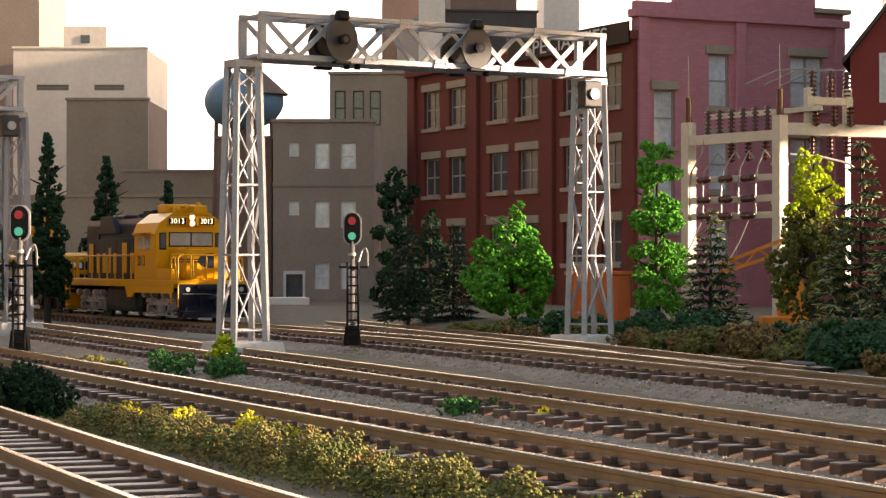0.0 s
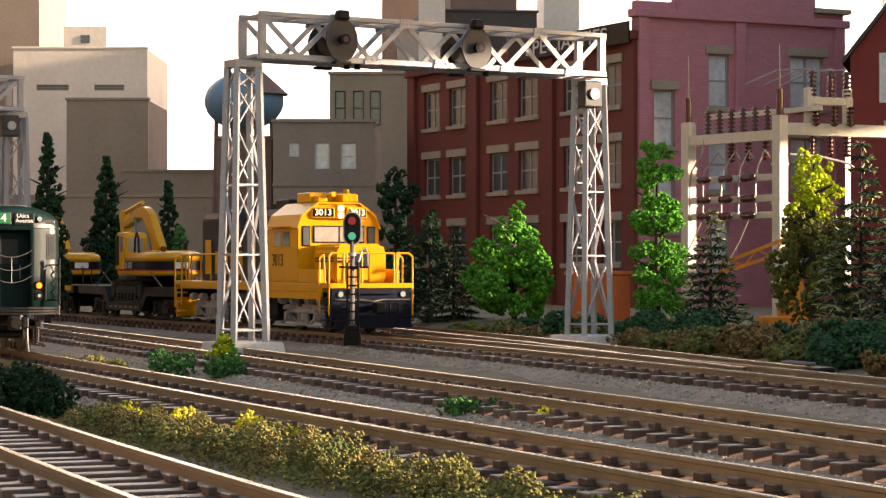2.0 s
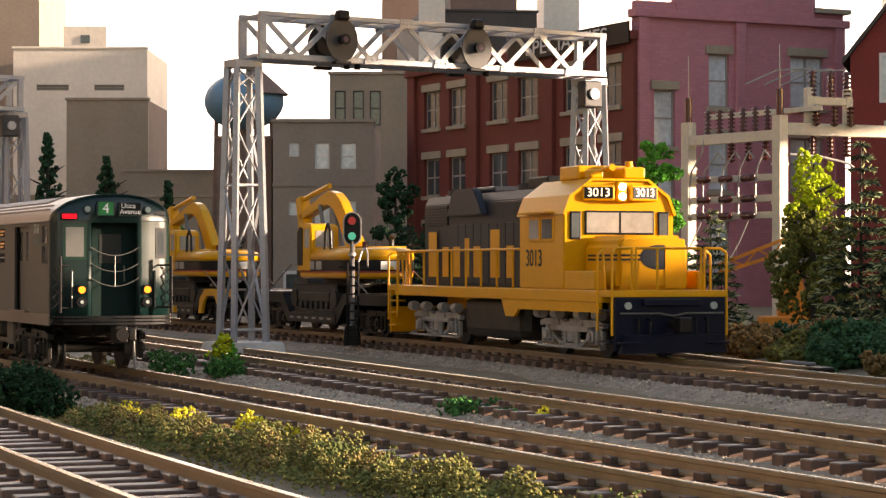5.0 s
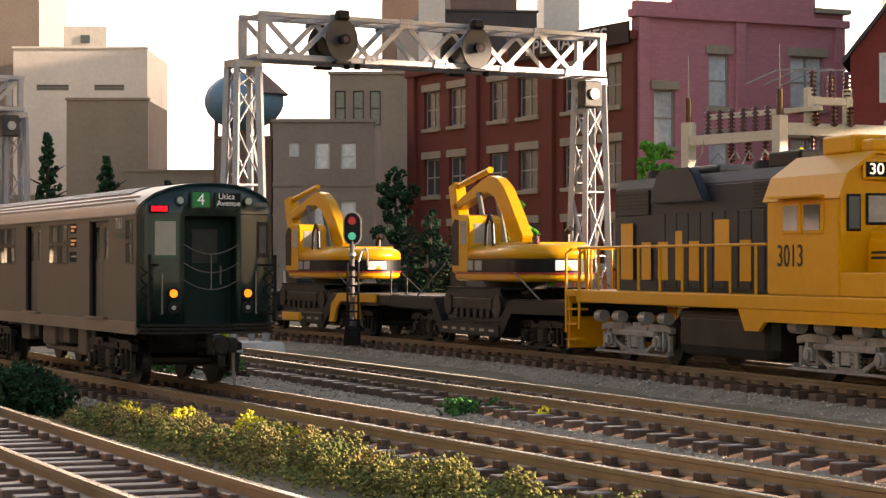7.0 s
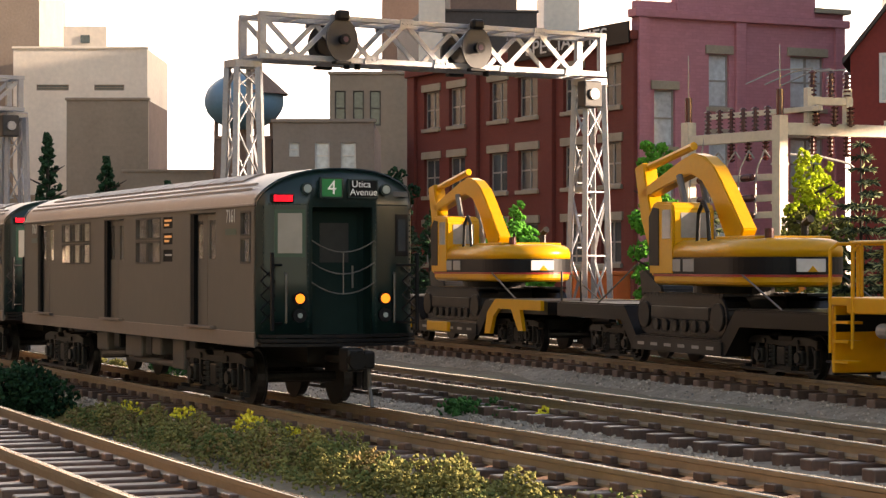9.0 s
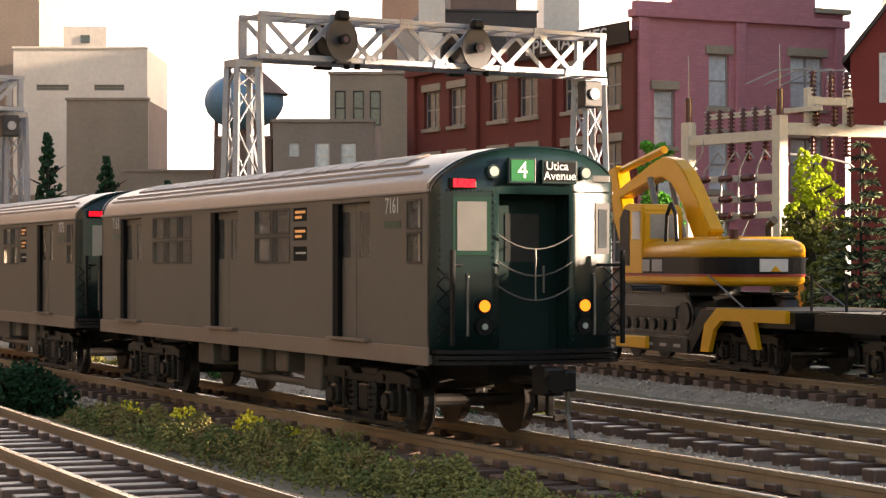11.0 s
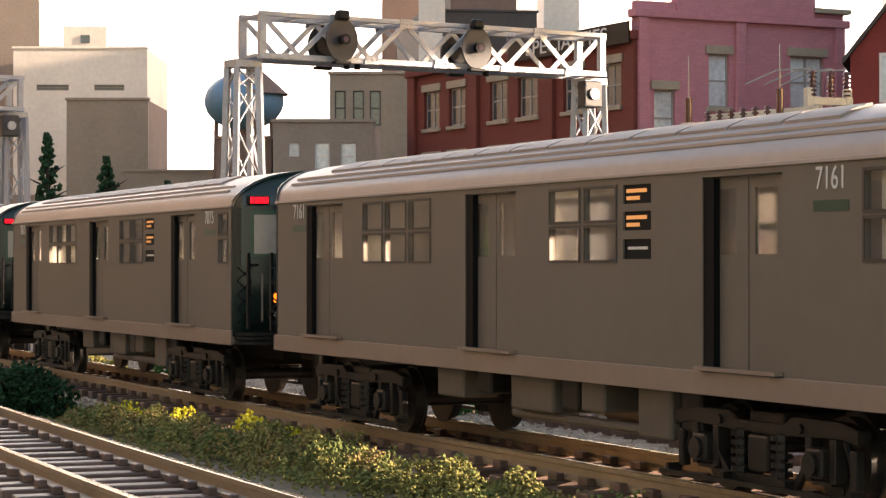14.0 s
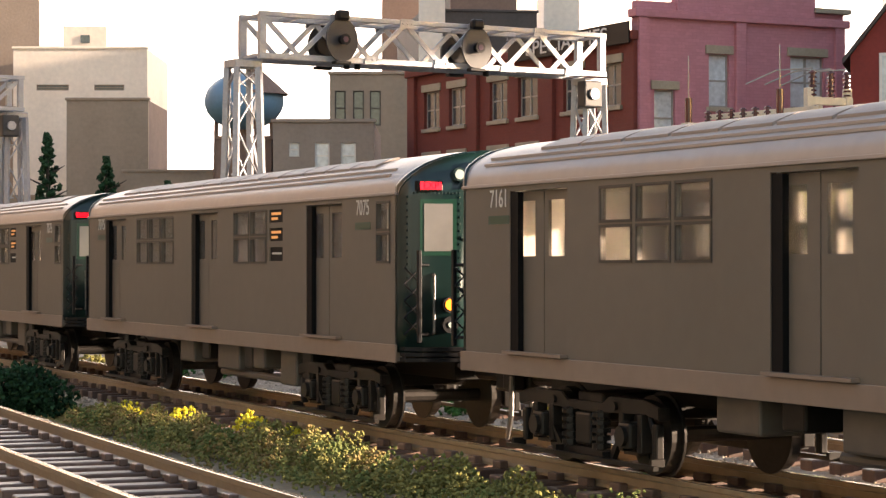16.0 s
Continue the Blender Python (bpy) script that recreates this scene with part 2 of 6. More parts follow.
# unseen side wall added to shape the low sun; openings let patches through
M_PLASTER = material("sun_mask_plaster", (0.62, 0.58, 0.52), 0.9, vary=0.06, scale=4)
WALL_X = 46.0
SUN_GAPS = ((13.2, 27.2, 6.6, 15.0), (27.6, 35.8, 6.6, 9.3), (40.2, 43.4, 9.8, 13.0), (44.0, 46.2, 8.4, 14.0), (49.0, 71.5, 9.4, 17.0), (75.0, 79.6, 8.6, 12.7), (80.0, 86.5, 8.6, 13.2))      # y0, y1, z0, z1; each opening is sized for the spots it lights
bm = bmesh.new()
y_end = -60.0
for y0, y1, z0, z1 in SUN_GAPS:
    box(WALL_X, y_end, -1, WALL_X + 3, y0, 34, 0, bm)
    box(WALL_X, y0, -1, WALL_X + 3, y1, z0, 0, bm)
    box(WALL_X, y0, z1, WALL_X + 3, y1, 34, 0, bm)
    y_end = y1
box(WALL_X, y_end, -1, WALL_X + 3, 230, 34, 0, bm)
tagged(part("wall_east", bm, M_PLASTER), "unseen plain plastered wall added to shape the sunlight", "wall", kind="structure")
# unseen dark wall added to dim reflections and side light on the trains
M_PANEL = material("reflection_mask_brown", (0.13, 0.10, 0.075), 0.85, vary=0.15, scale=4, spec=0.2)
tagged(part("wall_west", box(-96, -60, -1, -93, 261, 60), M_PANEL), "unseen plain brown wall added to dim reflections", "wall", kind="structure")


# ---- tracks ----
def ribbon(way, v0, v1, z0, z1, s0, s1, skirt, step=1.0):
    """A bed with sloping shoulders along a way."""
    bm = bmesh.new()
    prev = None
    for s in np.arange(s0, s1, step):
        row = []
        for v, z in ((v0 - skirt, z0), (v0, z1), ((v0 + v1) / 2, z1 + 0.01), (v1, z1), (v1 + skirt, z0)):
            x, y, h = way.at(s, v)
            row.append(bm.verts.new((x, y, z + 0.035 * noise.noise(Vector((x * 1.7, y * 1.7, z))))))
        if prev:
            for i in range(4):
                bm.faces.new((prev[i], row[i], row[i + 1], prev[i + 1]))
        prev = row
    bmesh.ops.recalc_face_normals(bm, faces=bm.faces)
    return bm


def rail_mesh(way, v, s0, s1, mats):
    """A flat-bottomed rail: foot, web and head; the running face takes the second material."""
    prof = [(-0.075, -0.17), (0.075, -0.17), (0.07, -0.145), (0.018, -0.12), (0.018, -0.055), (0.04, -0.045), (0.04, -0.006), (0.03, 0.0), (-0.03, 0.0), (-0.04, -0.006), (-0.04, -0.045), (-0.018, -0.055), (-0.018, -0.12), (-0.07, -0.145)]
    prof = [(a * 1.1, b * 1.3) for a, b in prof]
    bm = bmesh.new()
    prev = None
    for s in np.arange(s0, s1 + 0.01, 1.5):
        row = []
        for dv, z in prof:
            x, y, h = way.at(s, v + dv)
            row.append(bm.verts.new((x, y, z)))
        if prev:
            n = len(row)
            for i in range(n):
                f = bm.faces.new((prev[i], row[i], row[(i + 1) % n], prev[(i + 1) % n]))
                f.material_index = 1 if i in (6, 7, 8) else 0
        prev = row
    bmesh.ops.recalc_face_normals(bm, faces=bm.faces)
    return bm


def sleeper_mesh(w=0.30, length=2.7):
    me = bpy.data.meshes.new("sleeper")
    bm = box(-w / 2, -length / 2, -0.46, w / 2, length / 2, -0.222, 0.02)
    for v in (-0.75, 0.75):      # chairs and spike heads
        for d in (-0.15, 0.15):
            box(-0.12, v + d - 0.055, -0.223, 0.12, v + d + 0.055, -0.13, 0.015, bm)
    bmesh.ops.transform(bm, matrix=Matrix.Scale(S, 4), verts=bm.verts)
    bm.to_mesh(me)
    bm.free()
    me.materials.append(M_TIE)
    return me


def build_track(way, s0, s1, near0, near1, label):
    track = thing("railway_track", put(0, 0), label, "railway track", group="parallel tracks")
    for v in (-0.75, 0.75):
        part("rail", rail_mesh(way, v, s0, s1, None), (M_RAIL, M_RAILTOP), track)
    me = sleeper_mesh()
    far = bmesh.new()
    s = s0
    rng = random.Random(int(s0 * 10) + int(s1))
    while s < s1:
        x, y, h = way.at(s)
        m = put(x, y, rng.uniform(-0.012, 0.012), math.degrees(h) - 90 + rng.uniform(-1.2, 1.2))
        if near0 < s < near1:
            ob = new("sleeper", me)
            ob.parent, ob.matrix_basis = track, m
        else:
            far_sleeper(far, x, y, h)
        s += 0.75
    part("sleeper_rows", far, M_TIE_JOINED, track)["kind"] = "stuff"
    bed = part("ballast_bed", ribbon(way, -1.75, 1.75, -0.70, -0.375, s0, s1, 1.2), M_BALLAST, smooth=True)
    tagged(bed, "grey crushed-stone ballast bed under the track", "ballast", kind="stuff")
    return track


def far_sleeper(bm, x, y, h):
    c, s_ = math.sin(h), -math.cos(h)
    vs = []
    for z in (-0.46, -0.222):
        for a, b in ((-0.15, -1.35), (0.15, -1.35), (0.15, 1.35), (-0.15, 1.35)):
            vs.append(bm.verts.new((x + a * c - b * s_, y + a * s_ + b * c, z)))
    for q in ((4, 5, 6, 7), (0, 1, 5, 4), (1, 2, 6, 5), (2, 3, 7, 6), (3, 0, 4, 7)):
        bm.faces.new([vs[i] for i in q])


def stones(ways, count, seed):
    """Loose ballast chips along the nearer tracks."""
    rng = np.random.RandomState(seed)
    base = np.array([(1, 0, 0), (-1, 0, 0), (0, 1, 0), (0, -1, 0), (0, 0, 1), (0, 0, -1)], float)
    tri = np.array([(0, 2, 4), (2, 1, 4), (1, 3, 4), (3, 0, 4), (2, 0, 5), (1, 2, 5), (3, 1, 5), (0, 3, 5)])
    vs, fs, k = [], [], 0
    for way, s0, s1, z in ways:
        for _ in range(count):
            s = rng.uniform(s0, s1)
            v = rng.uniform(-2.7, 2.7)
            x, y, h = way.at(s, v)
            drop = max(0, abs(v) - 1.75) / 1.2 * 0.325
            r = rng.uniform(0.02, 0.045)
            vs.append((base * rng.uniform(0.6, 1.3, (6, 1)) * r) @ np.linalg.qr(rng.randn(3, 3))[0] + (x, y, z - drop))
            fs.append(tri + 6 * k)
            k += 1
    me = bpy.data.meshes.new("ballast_chips")
    me.from_pydata((np.concatenate(vs) * S).tolist(), [], np.concatenate(fs).tolist())
    me.materials.append(M_STONE)
    return tagged(new("ballast_chips", me), "loose grey crushed stone chips between the sleepers", "ballast", kind="stuff")


build_track(WAY_SUBWAY, -75, 16, -62, 12, "brown railway track with wooden sleepers on ballast")
build_track(WAY_MIDDLE, -75, 16, -60, 12, "brown railway track with wooden sleepers beside weeds")
build_track(WAY_FREIGHT, -75, 52, -55, 45, "brown railway track with wooden sleepers beside shrubs")
build_track(WAY_NEAR, -22, 12, -20, 10, "brown railway track with wooden sleepers and bright rails")
WAY_SIDING = Way(2.9, 66.4, [(-120, 0.30), (-10, 0.30), (10, 0.24), (30, 0.30), (60, 0.325)])
build_track(WAY_SIDING, -24, 18, -20, 16, "siding track that joins the far track at a turnout")
stones([(WAY_SUBWAY, -30, 12, -0.37), (WAY_MIDDLE, -35, 10, -0.37), (WAY_FREIGHT, -10, 42, -0.37), (WAY_NEAR, -14, 6, -0.37)], 9000, 3)


# ---- buildings ----
def wall_cells(L, z0, z1, thick, holes, bm=None):
    """A wall from 0 to L with rectangular openings (x0, z0, x1, z1) right through it, in one piece; its outer face lies at y = 0, facing -y."""
    bm = bm or bmesh.new()
    xs = sorted({0.0, L, *[h[0] for h in holes], *[h[2] for h in holes]})
    zs = sorted({z0, z1, *[h[1] for h in holes], *[h[3] for h in holes]})
    nx, nz = len(xs) - 1, len(zs) - 1
    solid = {(i, j) for i in range(nx) for j in range(nz)
             if not any(h[0] <= (xs[i] + xs[i + 1]) / 2 <= h[2] and h[1] <= (zs[j] + zs[j + 1]) / 2 <= h[3] for h in holes)}
    made = {}

    def v(i, j, k):
        if (i, j, k) not in made:
            made[i, j, k] = bm.verts.new((xs[i], k * thick, zs[j]))
        return made[i, j, k]
    for i, j in solid:
        bm.faces.new((v(i, j, 0), v(i + 1, j, 0), v(i + 1, j + 1, 0), v(i, j + 1, 0)))
        bm.faces.new((v(i, j, 1), v(i, j + 1, 1), v(i + 1, j + 1, 1), v(i + 1, j, 1)))
        for di, dj, a, b in ((-1, 0, (0, 0), (0, 1)), (1, 0, (1, 1), (1, 0)), (0, -1, (1, 0), (0, 0)), (0, 1, (0, 1), (1, 1))):
            if (i + di, j + dj) not in solid:
                p, q = (i + a[0], j + a[1]), (i + b[0], j + b[1])
                bm.faces.new((v(*p, 0), v(*q, 0), v(*q, 1), v(*p, 1)))
    bmesh.ops.recalc_face_normals(bm, faces=bm.faces)
    return bm


def add_window(parent, x0, z0, x1, z1, frame_mat, pane_mat, cols=1, trim=None, fw=0.09, deep=0.18, sill=True):
    """A sash window in an opening: frame, panes, sill and lintel."""
    zm = (z0 + z1) / 2
    panes = []
    for i in range(cols):
        a = x0 + (x1 - x0) * i / cols + (fw if i == 0 else fw * 0.7)
        b = x0 + (x1 - x0) * (i + 1) / cols - (fw if i == cols - 1 else fw * 0.7)
        panes += [(a - x0, z0 + fw, b - x0, zm - fw / 2), (a - x0, zm + fw / 2, b - x0, z1 - fw)]
    f = wall_cells(x1 - x0, z0, z1, 0.10, panes)
    bmesh.ops.translate(f, vec=(x0, deep, 0), verts=f.verts)
    win = part("window", f, frame_mat, parent)
    for a, c, b, d in panes:
        part("pane", box(x0 + a, deep + 0.04, c, x0 + b, deep + 0.06, d), pane_mat, win)
    if trim:
        part("lintel", box(x0 - 0.2, -0.10, z1 + 0.004, x1 + 0.2, deep, z1 + 0.42, 0.02), trim, win)
        if sill:
            part("sill", box(x0 - 0.15, -0.14, z0 - 0.22, x1 + 0.15, deep, z0 - 0.004, 0.02), trim, win)
    return win


def lettering(text, size, parent, m, mat, name="lettering", wide=1.0, depth=0.02):
    cu = bpy.data.curves.new(name, "FONT")
    cu.body, cu.size, cu.extrude, cu.align_x, cu.align_y = text, size * S, depth * S, "CENTER", "CENTER"
    tmp = new(name, cu)
    me = bpy.data.meshes.new_from_object(tmp.evaluated_get(bpy.context.evaluated_depsgraph_get()))
    bpy.data.objects.remove(tmp)
    me.materials.clear()
    me.materials.append(mat)
    for v in me.vertices:
        v.co.x *= wide
    ob = new(name, me)
    ob.parent, ob.matrix_basis = parent, m
    return ob


# the brick warehouse at the corner
A0, A_RZ, A_L = (-1.9, 127.5), -63.05, 24.8
B0, B_RZ, B_L = (9.33, 105.4), 26.8, 12.2
ware = thing("brick_warehouse", put(0, 0, 0), "three-storey red and mauve brick warehouse with cream lintels", "building")
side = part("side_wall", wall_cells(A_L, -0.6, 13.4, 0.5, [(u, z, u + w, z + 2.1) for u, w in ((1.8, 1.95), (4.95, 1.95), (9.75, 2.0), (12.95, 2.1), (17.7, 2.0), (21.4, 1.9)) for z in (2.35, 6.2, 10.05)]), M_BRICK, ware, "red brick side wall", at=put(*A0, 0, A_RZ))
for u, w in ((1.8, 1.95), (4.95, 1.95), (9.75, 2.0), (12.95, 2.1), (17.7, 2.0), (21.4, 1.9)):
    for z in (2.35, 6.2, 10.05):
        add_window(side, u, z, u + w, z + 2.1, M_FRAME, M_PANE, 2, M_BRICK_TRIM)
for u in (0.0, 7.7, 16.0, 23.9):
    part("pilaster", box(u, -0.22, -0.6, u + 0.9, -0.004, 13.1, 0.03), M_BRICK, side)
part("cornice", box(-0.1, -0.35, 13.1, A_L + 0.1, 0.5, 13.55, 0.05), M_BRICK, side)
sign = part("sign_board", box(12.6, -0.44, 12.95, 24.7, -0.36, 14.0, 0.02), M_BLACK, side, "black sign board with white letters")
lettering("SPECIALTIES", 1.05, sign, put(18.65, -0.447, 13.46, 0, 90), M_WHITE, wide=1.45)
B_WINS = [(0.96, 8.0, 2.15, 10.75, 1), (0.96, 3.9, 2.15, 6.65, 1), (4.1, 10.0, 5.3, 12.6, 1), (4.1, 5.9, 5.3, 8.5, 1), (4.1, 1.8, 5.3, 4.4, 1), (8.95, 10.1, 11.0, 12.7, 2), (8.95, 6.0, 11.0, 8.6, 2), (8.95, 1.9, 11.0, 4.5, 2)]
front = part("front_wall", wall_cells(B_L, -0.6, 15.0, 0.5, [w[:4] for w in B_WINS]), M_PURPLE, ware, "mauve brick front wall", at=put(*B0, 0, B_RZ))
for x0, z0, x1, z1, c in B_WINS:
    add_window(front, x0, z0, x1, z1, M_FRAME, M_PANE_LIGHT, c, M_BRICK_TRIM)
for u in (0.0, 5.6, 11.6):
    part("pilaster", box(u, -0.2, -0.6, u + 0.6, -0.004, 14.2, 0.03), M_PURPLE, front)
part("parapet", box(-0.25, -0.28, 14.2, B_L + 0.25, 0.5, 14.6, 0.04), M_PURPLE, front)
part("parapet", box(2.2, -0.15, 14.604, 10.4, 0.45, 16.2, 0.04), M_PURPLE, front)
part("coping", box(B_L - 1.9, -0.32, 14.9, B_L + 0.3, 0.55, 15.15, 0.03), M_BRICK_TRIM, front)
part("roof", prism([(9.6, 106.4), (19.9, 111.5), (9.0, 133.0), (-1.2, 128.0)], "z", 12.6, 12.95), M_DARKBLOCK, ware)
part("rear_wall", box(0, -0.4, -0.6, A_L, 0, 13.3), M_BRICK, ware, at=put(8.9, 133.1, 0, A_RZ))


def block(name, label, corner, rz, L, D, H, mat, side_mat, wins, frame, pane, z0=-0.6, trim=None, parapet=0.35, roof_mat=None, deep=0.12, fw=0.09):
    """A plain building: a front wall with windows, two side walls, a back wall and a roof behind a parapet."""
    b = thing(name, put(*corner, 0, rz), label, "building")
    f = part("front_wall", wall_cells(L, z0, H, 0.35, [w[:4] for w in wins]), mat, b)
    for w in wins:
        add_window(f, *w[:4], frame, pane, w[4] if len(w) > 4 else 1, trim, fw, deep)
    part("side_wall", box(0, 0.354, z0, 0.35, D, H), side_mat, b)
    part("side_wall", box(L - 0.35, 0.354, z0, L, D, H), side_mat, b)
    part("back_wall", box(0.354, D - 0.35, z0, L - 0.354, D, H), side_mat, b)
    part("roof", box(0.354, 0.354, H - parapet - 0.3, L - 0.354, D - 0.354, H - parapet), roof_mat or M_DARKBLOCK, b)
    part("coping", box(-0.12, -0.12, H + 0.004, L + 0.12, 0.45, H + 0.2, 0.02), mat, b)
    return b


# grey-beige three-storey house
gw = []
for z in (7.75, 4.4, 0.9):
    gw += [(0.9, z + 0.7, 1.5, z + 1.5), (2.38, z, 3.22, z + 1.5), (3.86, z, 4.73, z + 1.5)]
# side and back walls take a darker brown than the front
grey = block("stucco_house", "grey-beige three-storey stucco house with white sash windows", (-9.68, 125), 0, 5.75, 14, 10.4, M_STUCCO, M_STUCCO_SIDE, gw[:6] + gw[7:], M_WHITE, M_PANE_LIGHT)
part("string_course", box(-0.05, -0.08, 6.75, 5.8, -0.004, 6.95), M_STUCCO, grey)
part("plinth", box(-0.03, -0.06, -0.6, 5.78, -0.004, 0.25), M_STUCCO_BASE, grey)
part("door", box(0.75, -0.05, -0.3, 1.7, -0.01, 1.75, 0.02), M_PANE, grey)
part("door_surround", prism([(0.6, -0.3), (0.75, -0.3), (0.75, 1.75), (1.7, 1.75), (1.7, -0.3), (1.85, -0.3), (1.85, 1.95), (0.6, 1.95)], "y", -0.12, -0.052), M_WHITE, grey)
# separate block added as the stucco house's brown left side
block("brown_annex", "plain brown block for the stucco house's left side", (-13.2, 128), 0, 3.2, 12, 9.6, M_STUCCO_SIDE, M_STUCCO_SIDE, [], M_WHITE, M_PANE)
# taller tan block with dark windows, and the dark-topped block behind the warehouse
tw = [(x, z, x + 0.75, z + 2.4) for z in (11.8, 7.5, 3.2) for x in (0.35, 1.6, 2.75)]
block("tan_block", "tall tan concrete block with dark windows", (-7.75, 150), 0, 5.9, 14, 15.3, M_TAN, M_TAN, tw, M_DARKBLOCK, M_PANE, trim=None)
block("concrete_slab_block", "tall pale concrete slab block behind the warehouse", (-1.75, 158), 0, 1.9, 12, 24, M_PALE, M_TAN, [], M_FRAME, M_PANE)
block("dark_loft", "dark brown loft building with a heavy cornice", (-1.7, 172), 8, 9.2, 16, 22.2, M_DARKBLOCK, M_DARKBLOCK, [], M_FRAME, M_PANE)
block("dark_loft", "dark brown loft building with a heavy cornice", (0.6, 176), 8, 5.4, 14, 24.5, M_STUCCO_SIDE, M_DARKBLOCK, [], M_FRAME, M_PANE)
block("pale_tower", "pale concrete tower behind the warehouse roof", (8.5, 185), 0, 3.0, 14, 27, M_PALE, M_PALE, [], M_FRAME, M_PANE)
# far blocks
fw_ = [(2.0, 17.4, 4.8, 17.9), (7.0, 17.4, 9.6, 17.9)]
far_a = block("office_block", "large pale concrete office block with a penthouse", (-37.2, 190), 0, 11.6, 14, 21.0, M_PALE, M_PALE, fw_, M_STUCCO_SIDE, M_PANE)
part("penthouse", box(4.0, 2, 21.0, 7.8, 8, 23.2, 0.05), M_PALE, far_a)
part("vent", box(5.5, 1.93, 21.7, 6.3, 1.99, 22.4), M_PANE, far_a)
# added brown block: shade on the pale block's lower part built as a shape
block("office_block", "brown block standing for shade on the pale office block", (-29.5, 172), 0, 6.4, 12, 15.2, M_TAN, M_STUCCO_SIDE, [], M_FRAME, M_PANE)
block("office_block", "large blurred brown block at the layout edge", (-44, 200), 0, 7.2, 14, 30, M_STUCCO, M_STUCCO, [], M_FRAME, M_PANE)
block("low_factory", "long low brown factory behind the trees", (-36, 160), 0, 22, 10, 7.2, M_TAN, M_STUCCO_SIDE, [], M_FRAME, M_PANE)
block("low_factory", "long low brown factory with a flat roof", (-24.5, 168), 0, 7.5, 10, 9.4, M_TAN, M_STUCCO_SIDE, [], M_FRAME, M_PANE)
block("tall_block", "tall brown block far behind the gantry", (-6, 215), 0, 4.6, 12, 30, M_STUCCO_SIDE, M_STUCCO_SIDE, [], M_FRAME, M_PANE)
# red gabled house at the edge
red = thing("gabled_house", put(18.75, 101, 0, -14), "dark red gabled house with a pale window", "building")
part("wall", prism([(0, -0.6), (9, -0.6), (9, 11.9), (4.5, 17.6), (0, 11.9)], "y", 0, 12), M_RUST, red)
for a, b in (((-0.35, 11.5), (4.5, 17.65)), ((9.35, 11.5), (4.5, 17.65))):
    part("roof", prism([a, (b[0], b[1]), (b[0], b[1] + 0.25), (a[0], a[1] + 0.25)], "y", -0.3, 12.3), M_DARKBLOCK, red)
wn_ = part("window", box(1.3, -0.06, 9.7, 2.5, -0.004, 12.0, 0.02), M_WHITE, red)
part("pane", box(1.43, -0.075, 9.83, 2.37, -0.064, 11.87), M_PANE_LIGHT, wn_)
# water tower
tank = thing("water_tower", put(-14.5, 160), "round blue and brown water tower on legs", "water tower")
bm = bmesh.new()
bmesh.ops.create_uvsphere(bm, u_segments=28, v_segments=16, radius=2.9, matrix=Matrix.Translation((0, 0, 14.2)) @ Matrix.Diagonal((1, 1, 0.72, 1)))
part("tank", bm, M_TANK_BLUE, tank, smooth=True)
part("roof_cone", disc((0.9, -0.4, 15.6), (0, 0, 1), 2.4, 1.9, None, 24, 0.3), M_STUCCO_SIDE, tank)
for a in range(6):
    c, s_ = math.cos(a * math.pi / 3), math.sin(a * math.pi / 3)
    part("leg", tube((2.3 * c, 2.3 * s_, -0.6), (2.0 * c, 2.0 * s_, 13.4), 0.16), M_STUCCO_SIDE, tank)
part("riser", tube((0, 0, -0.6), (0, 0, 12.6), 0.4), M_STUCCO_SIDE, tank)


# ---- underground train ----
M_CAR_SIDE = material("olive_grey_paint", (0.140, 0.117, 0.090), 0.48, vary=0.07, scale=40, spec=0.35)
M_CAR_FRONT = material("dark_green_gloss", (0.0045, 0.022, 0.020), 0.30, vary=0.15, scale=60, spec=0.6)
M_CAR_DULL = material("dull_green_paint", (0.005, 0.020, 0.017), 0.6, vary=0.15, scale=60, spec=0.15)
M_CAR_GREEN = material("green_panel_paint", (0.010, 0.055, 0.034), 0.3, vary=0.12, scale=60)
M_CAR_ROOF = material("warm_grey_roof", (0.36, 0.29, 0.245), 0.34, vary=0.09, scale=50, spec=0.5)
M_CAR_SILL = material("brown_sill_paint", (0.22, 0.16, 0.12), 0.42, vary=0.1, scale=60)
M_ROOF_PANEL = material("dull_roof_panel", (0.27, 0.215, 0.18), 0.5, vary=0.12, scale=60)
# near-black stands in for the shade in the door recesses
M_RECESS_SHADE = material("recess_shade", (0.006, 0.006, 0.006), 0.6, vary=0.1, spec=0.1)
M_CAB_DARK = material("dim_door_pane", (0.03, 0.032, 0.03), 0.3, vary=0.2, spec=0.3)
M_RUBBER_SEAL = material("window_rubber", (0.045, 0.039, 0.032), 0.5, vary=0.1)
# same hue as the car sides, darker
M_UNDER = material("dark_olive_paint", (0.085, 0.070, 0.055), 0.5, vary=0.2, scale=60)
M_INSIDE = material("pale_interior", (0.72, 0.68, 0.60), 0.7, vary=0.08, scale=30)
M_GLASS = glass_material("car_glass", (0.93, 0.90, 0.85), 0.06, 0.95)
M_FROST = material("frosted_pane", (0.26, 0.245, 0.225), 0.2, vary=0.15, scale=30, spec=0.7)
M_ROLL = material("destination_roll_amber", (0.55, 0.25, 0.08), 0.4, vary=0.1, emit=0.25)
M_ROLL_BLACK = material("destination_roll_black", (0.012, 0.012, 0.012), 0.6, vary=0.1, spec=0.1)
M_ROUTE = material("route_green", (0.015, 0.13, 0.045), 0.6, vary=0.05, spec=0.1, emit=0.15)
M_LETTER = material("white_lettering", (0.70, 0.70, 0.67), 0.5, vary=0.05, emit=0.05)
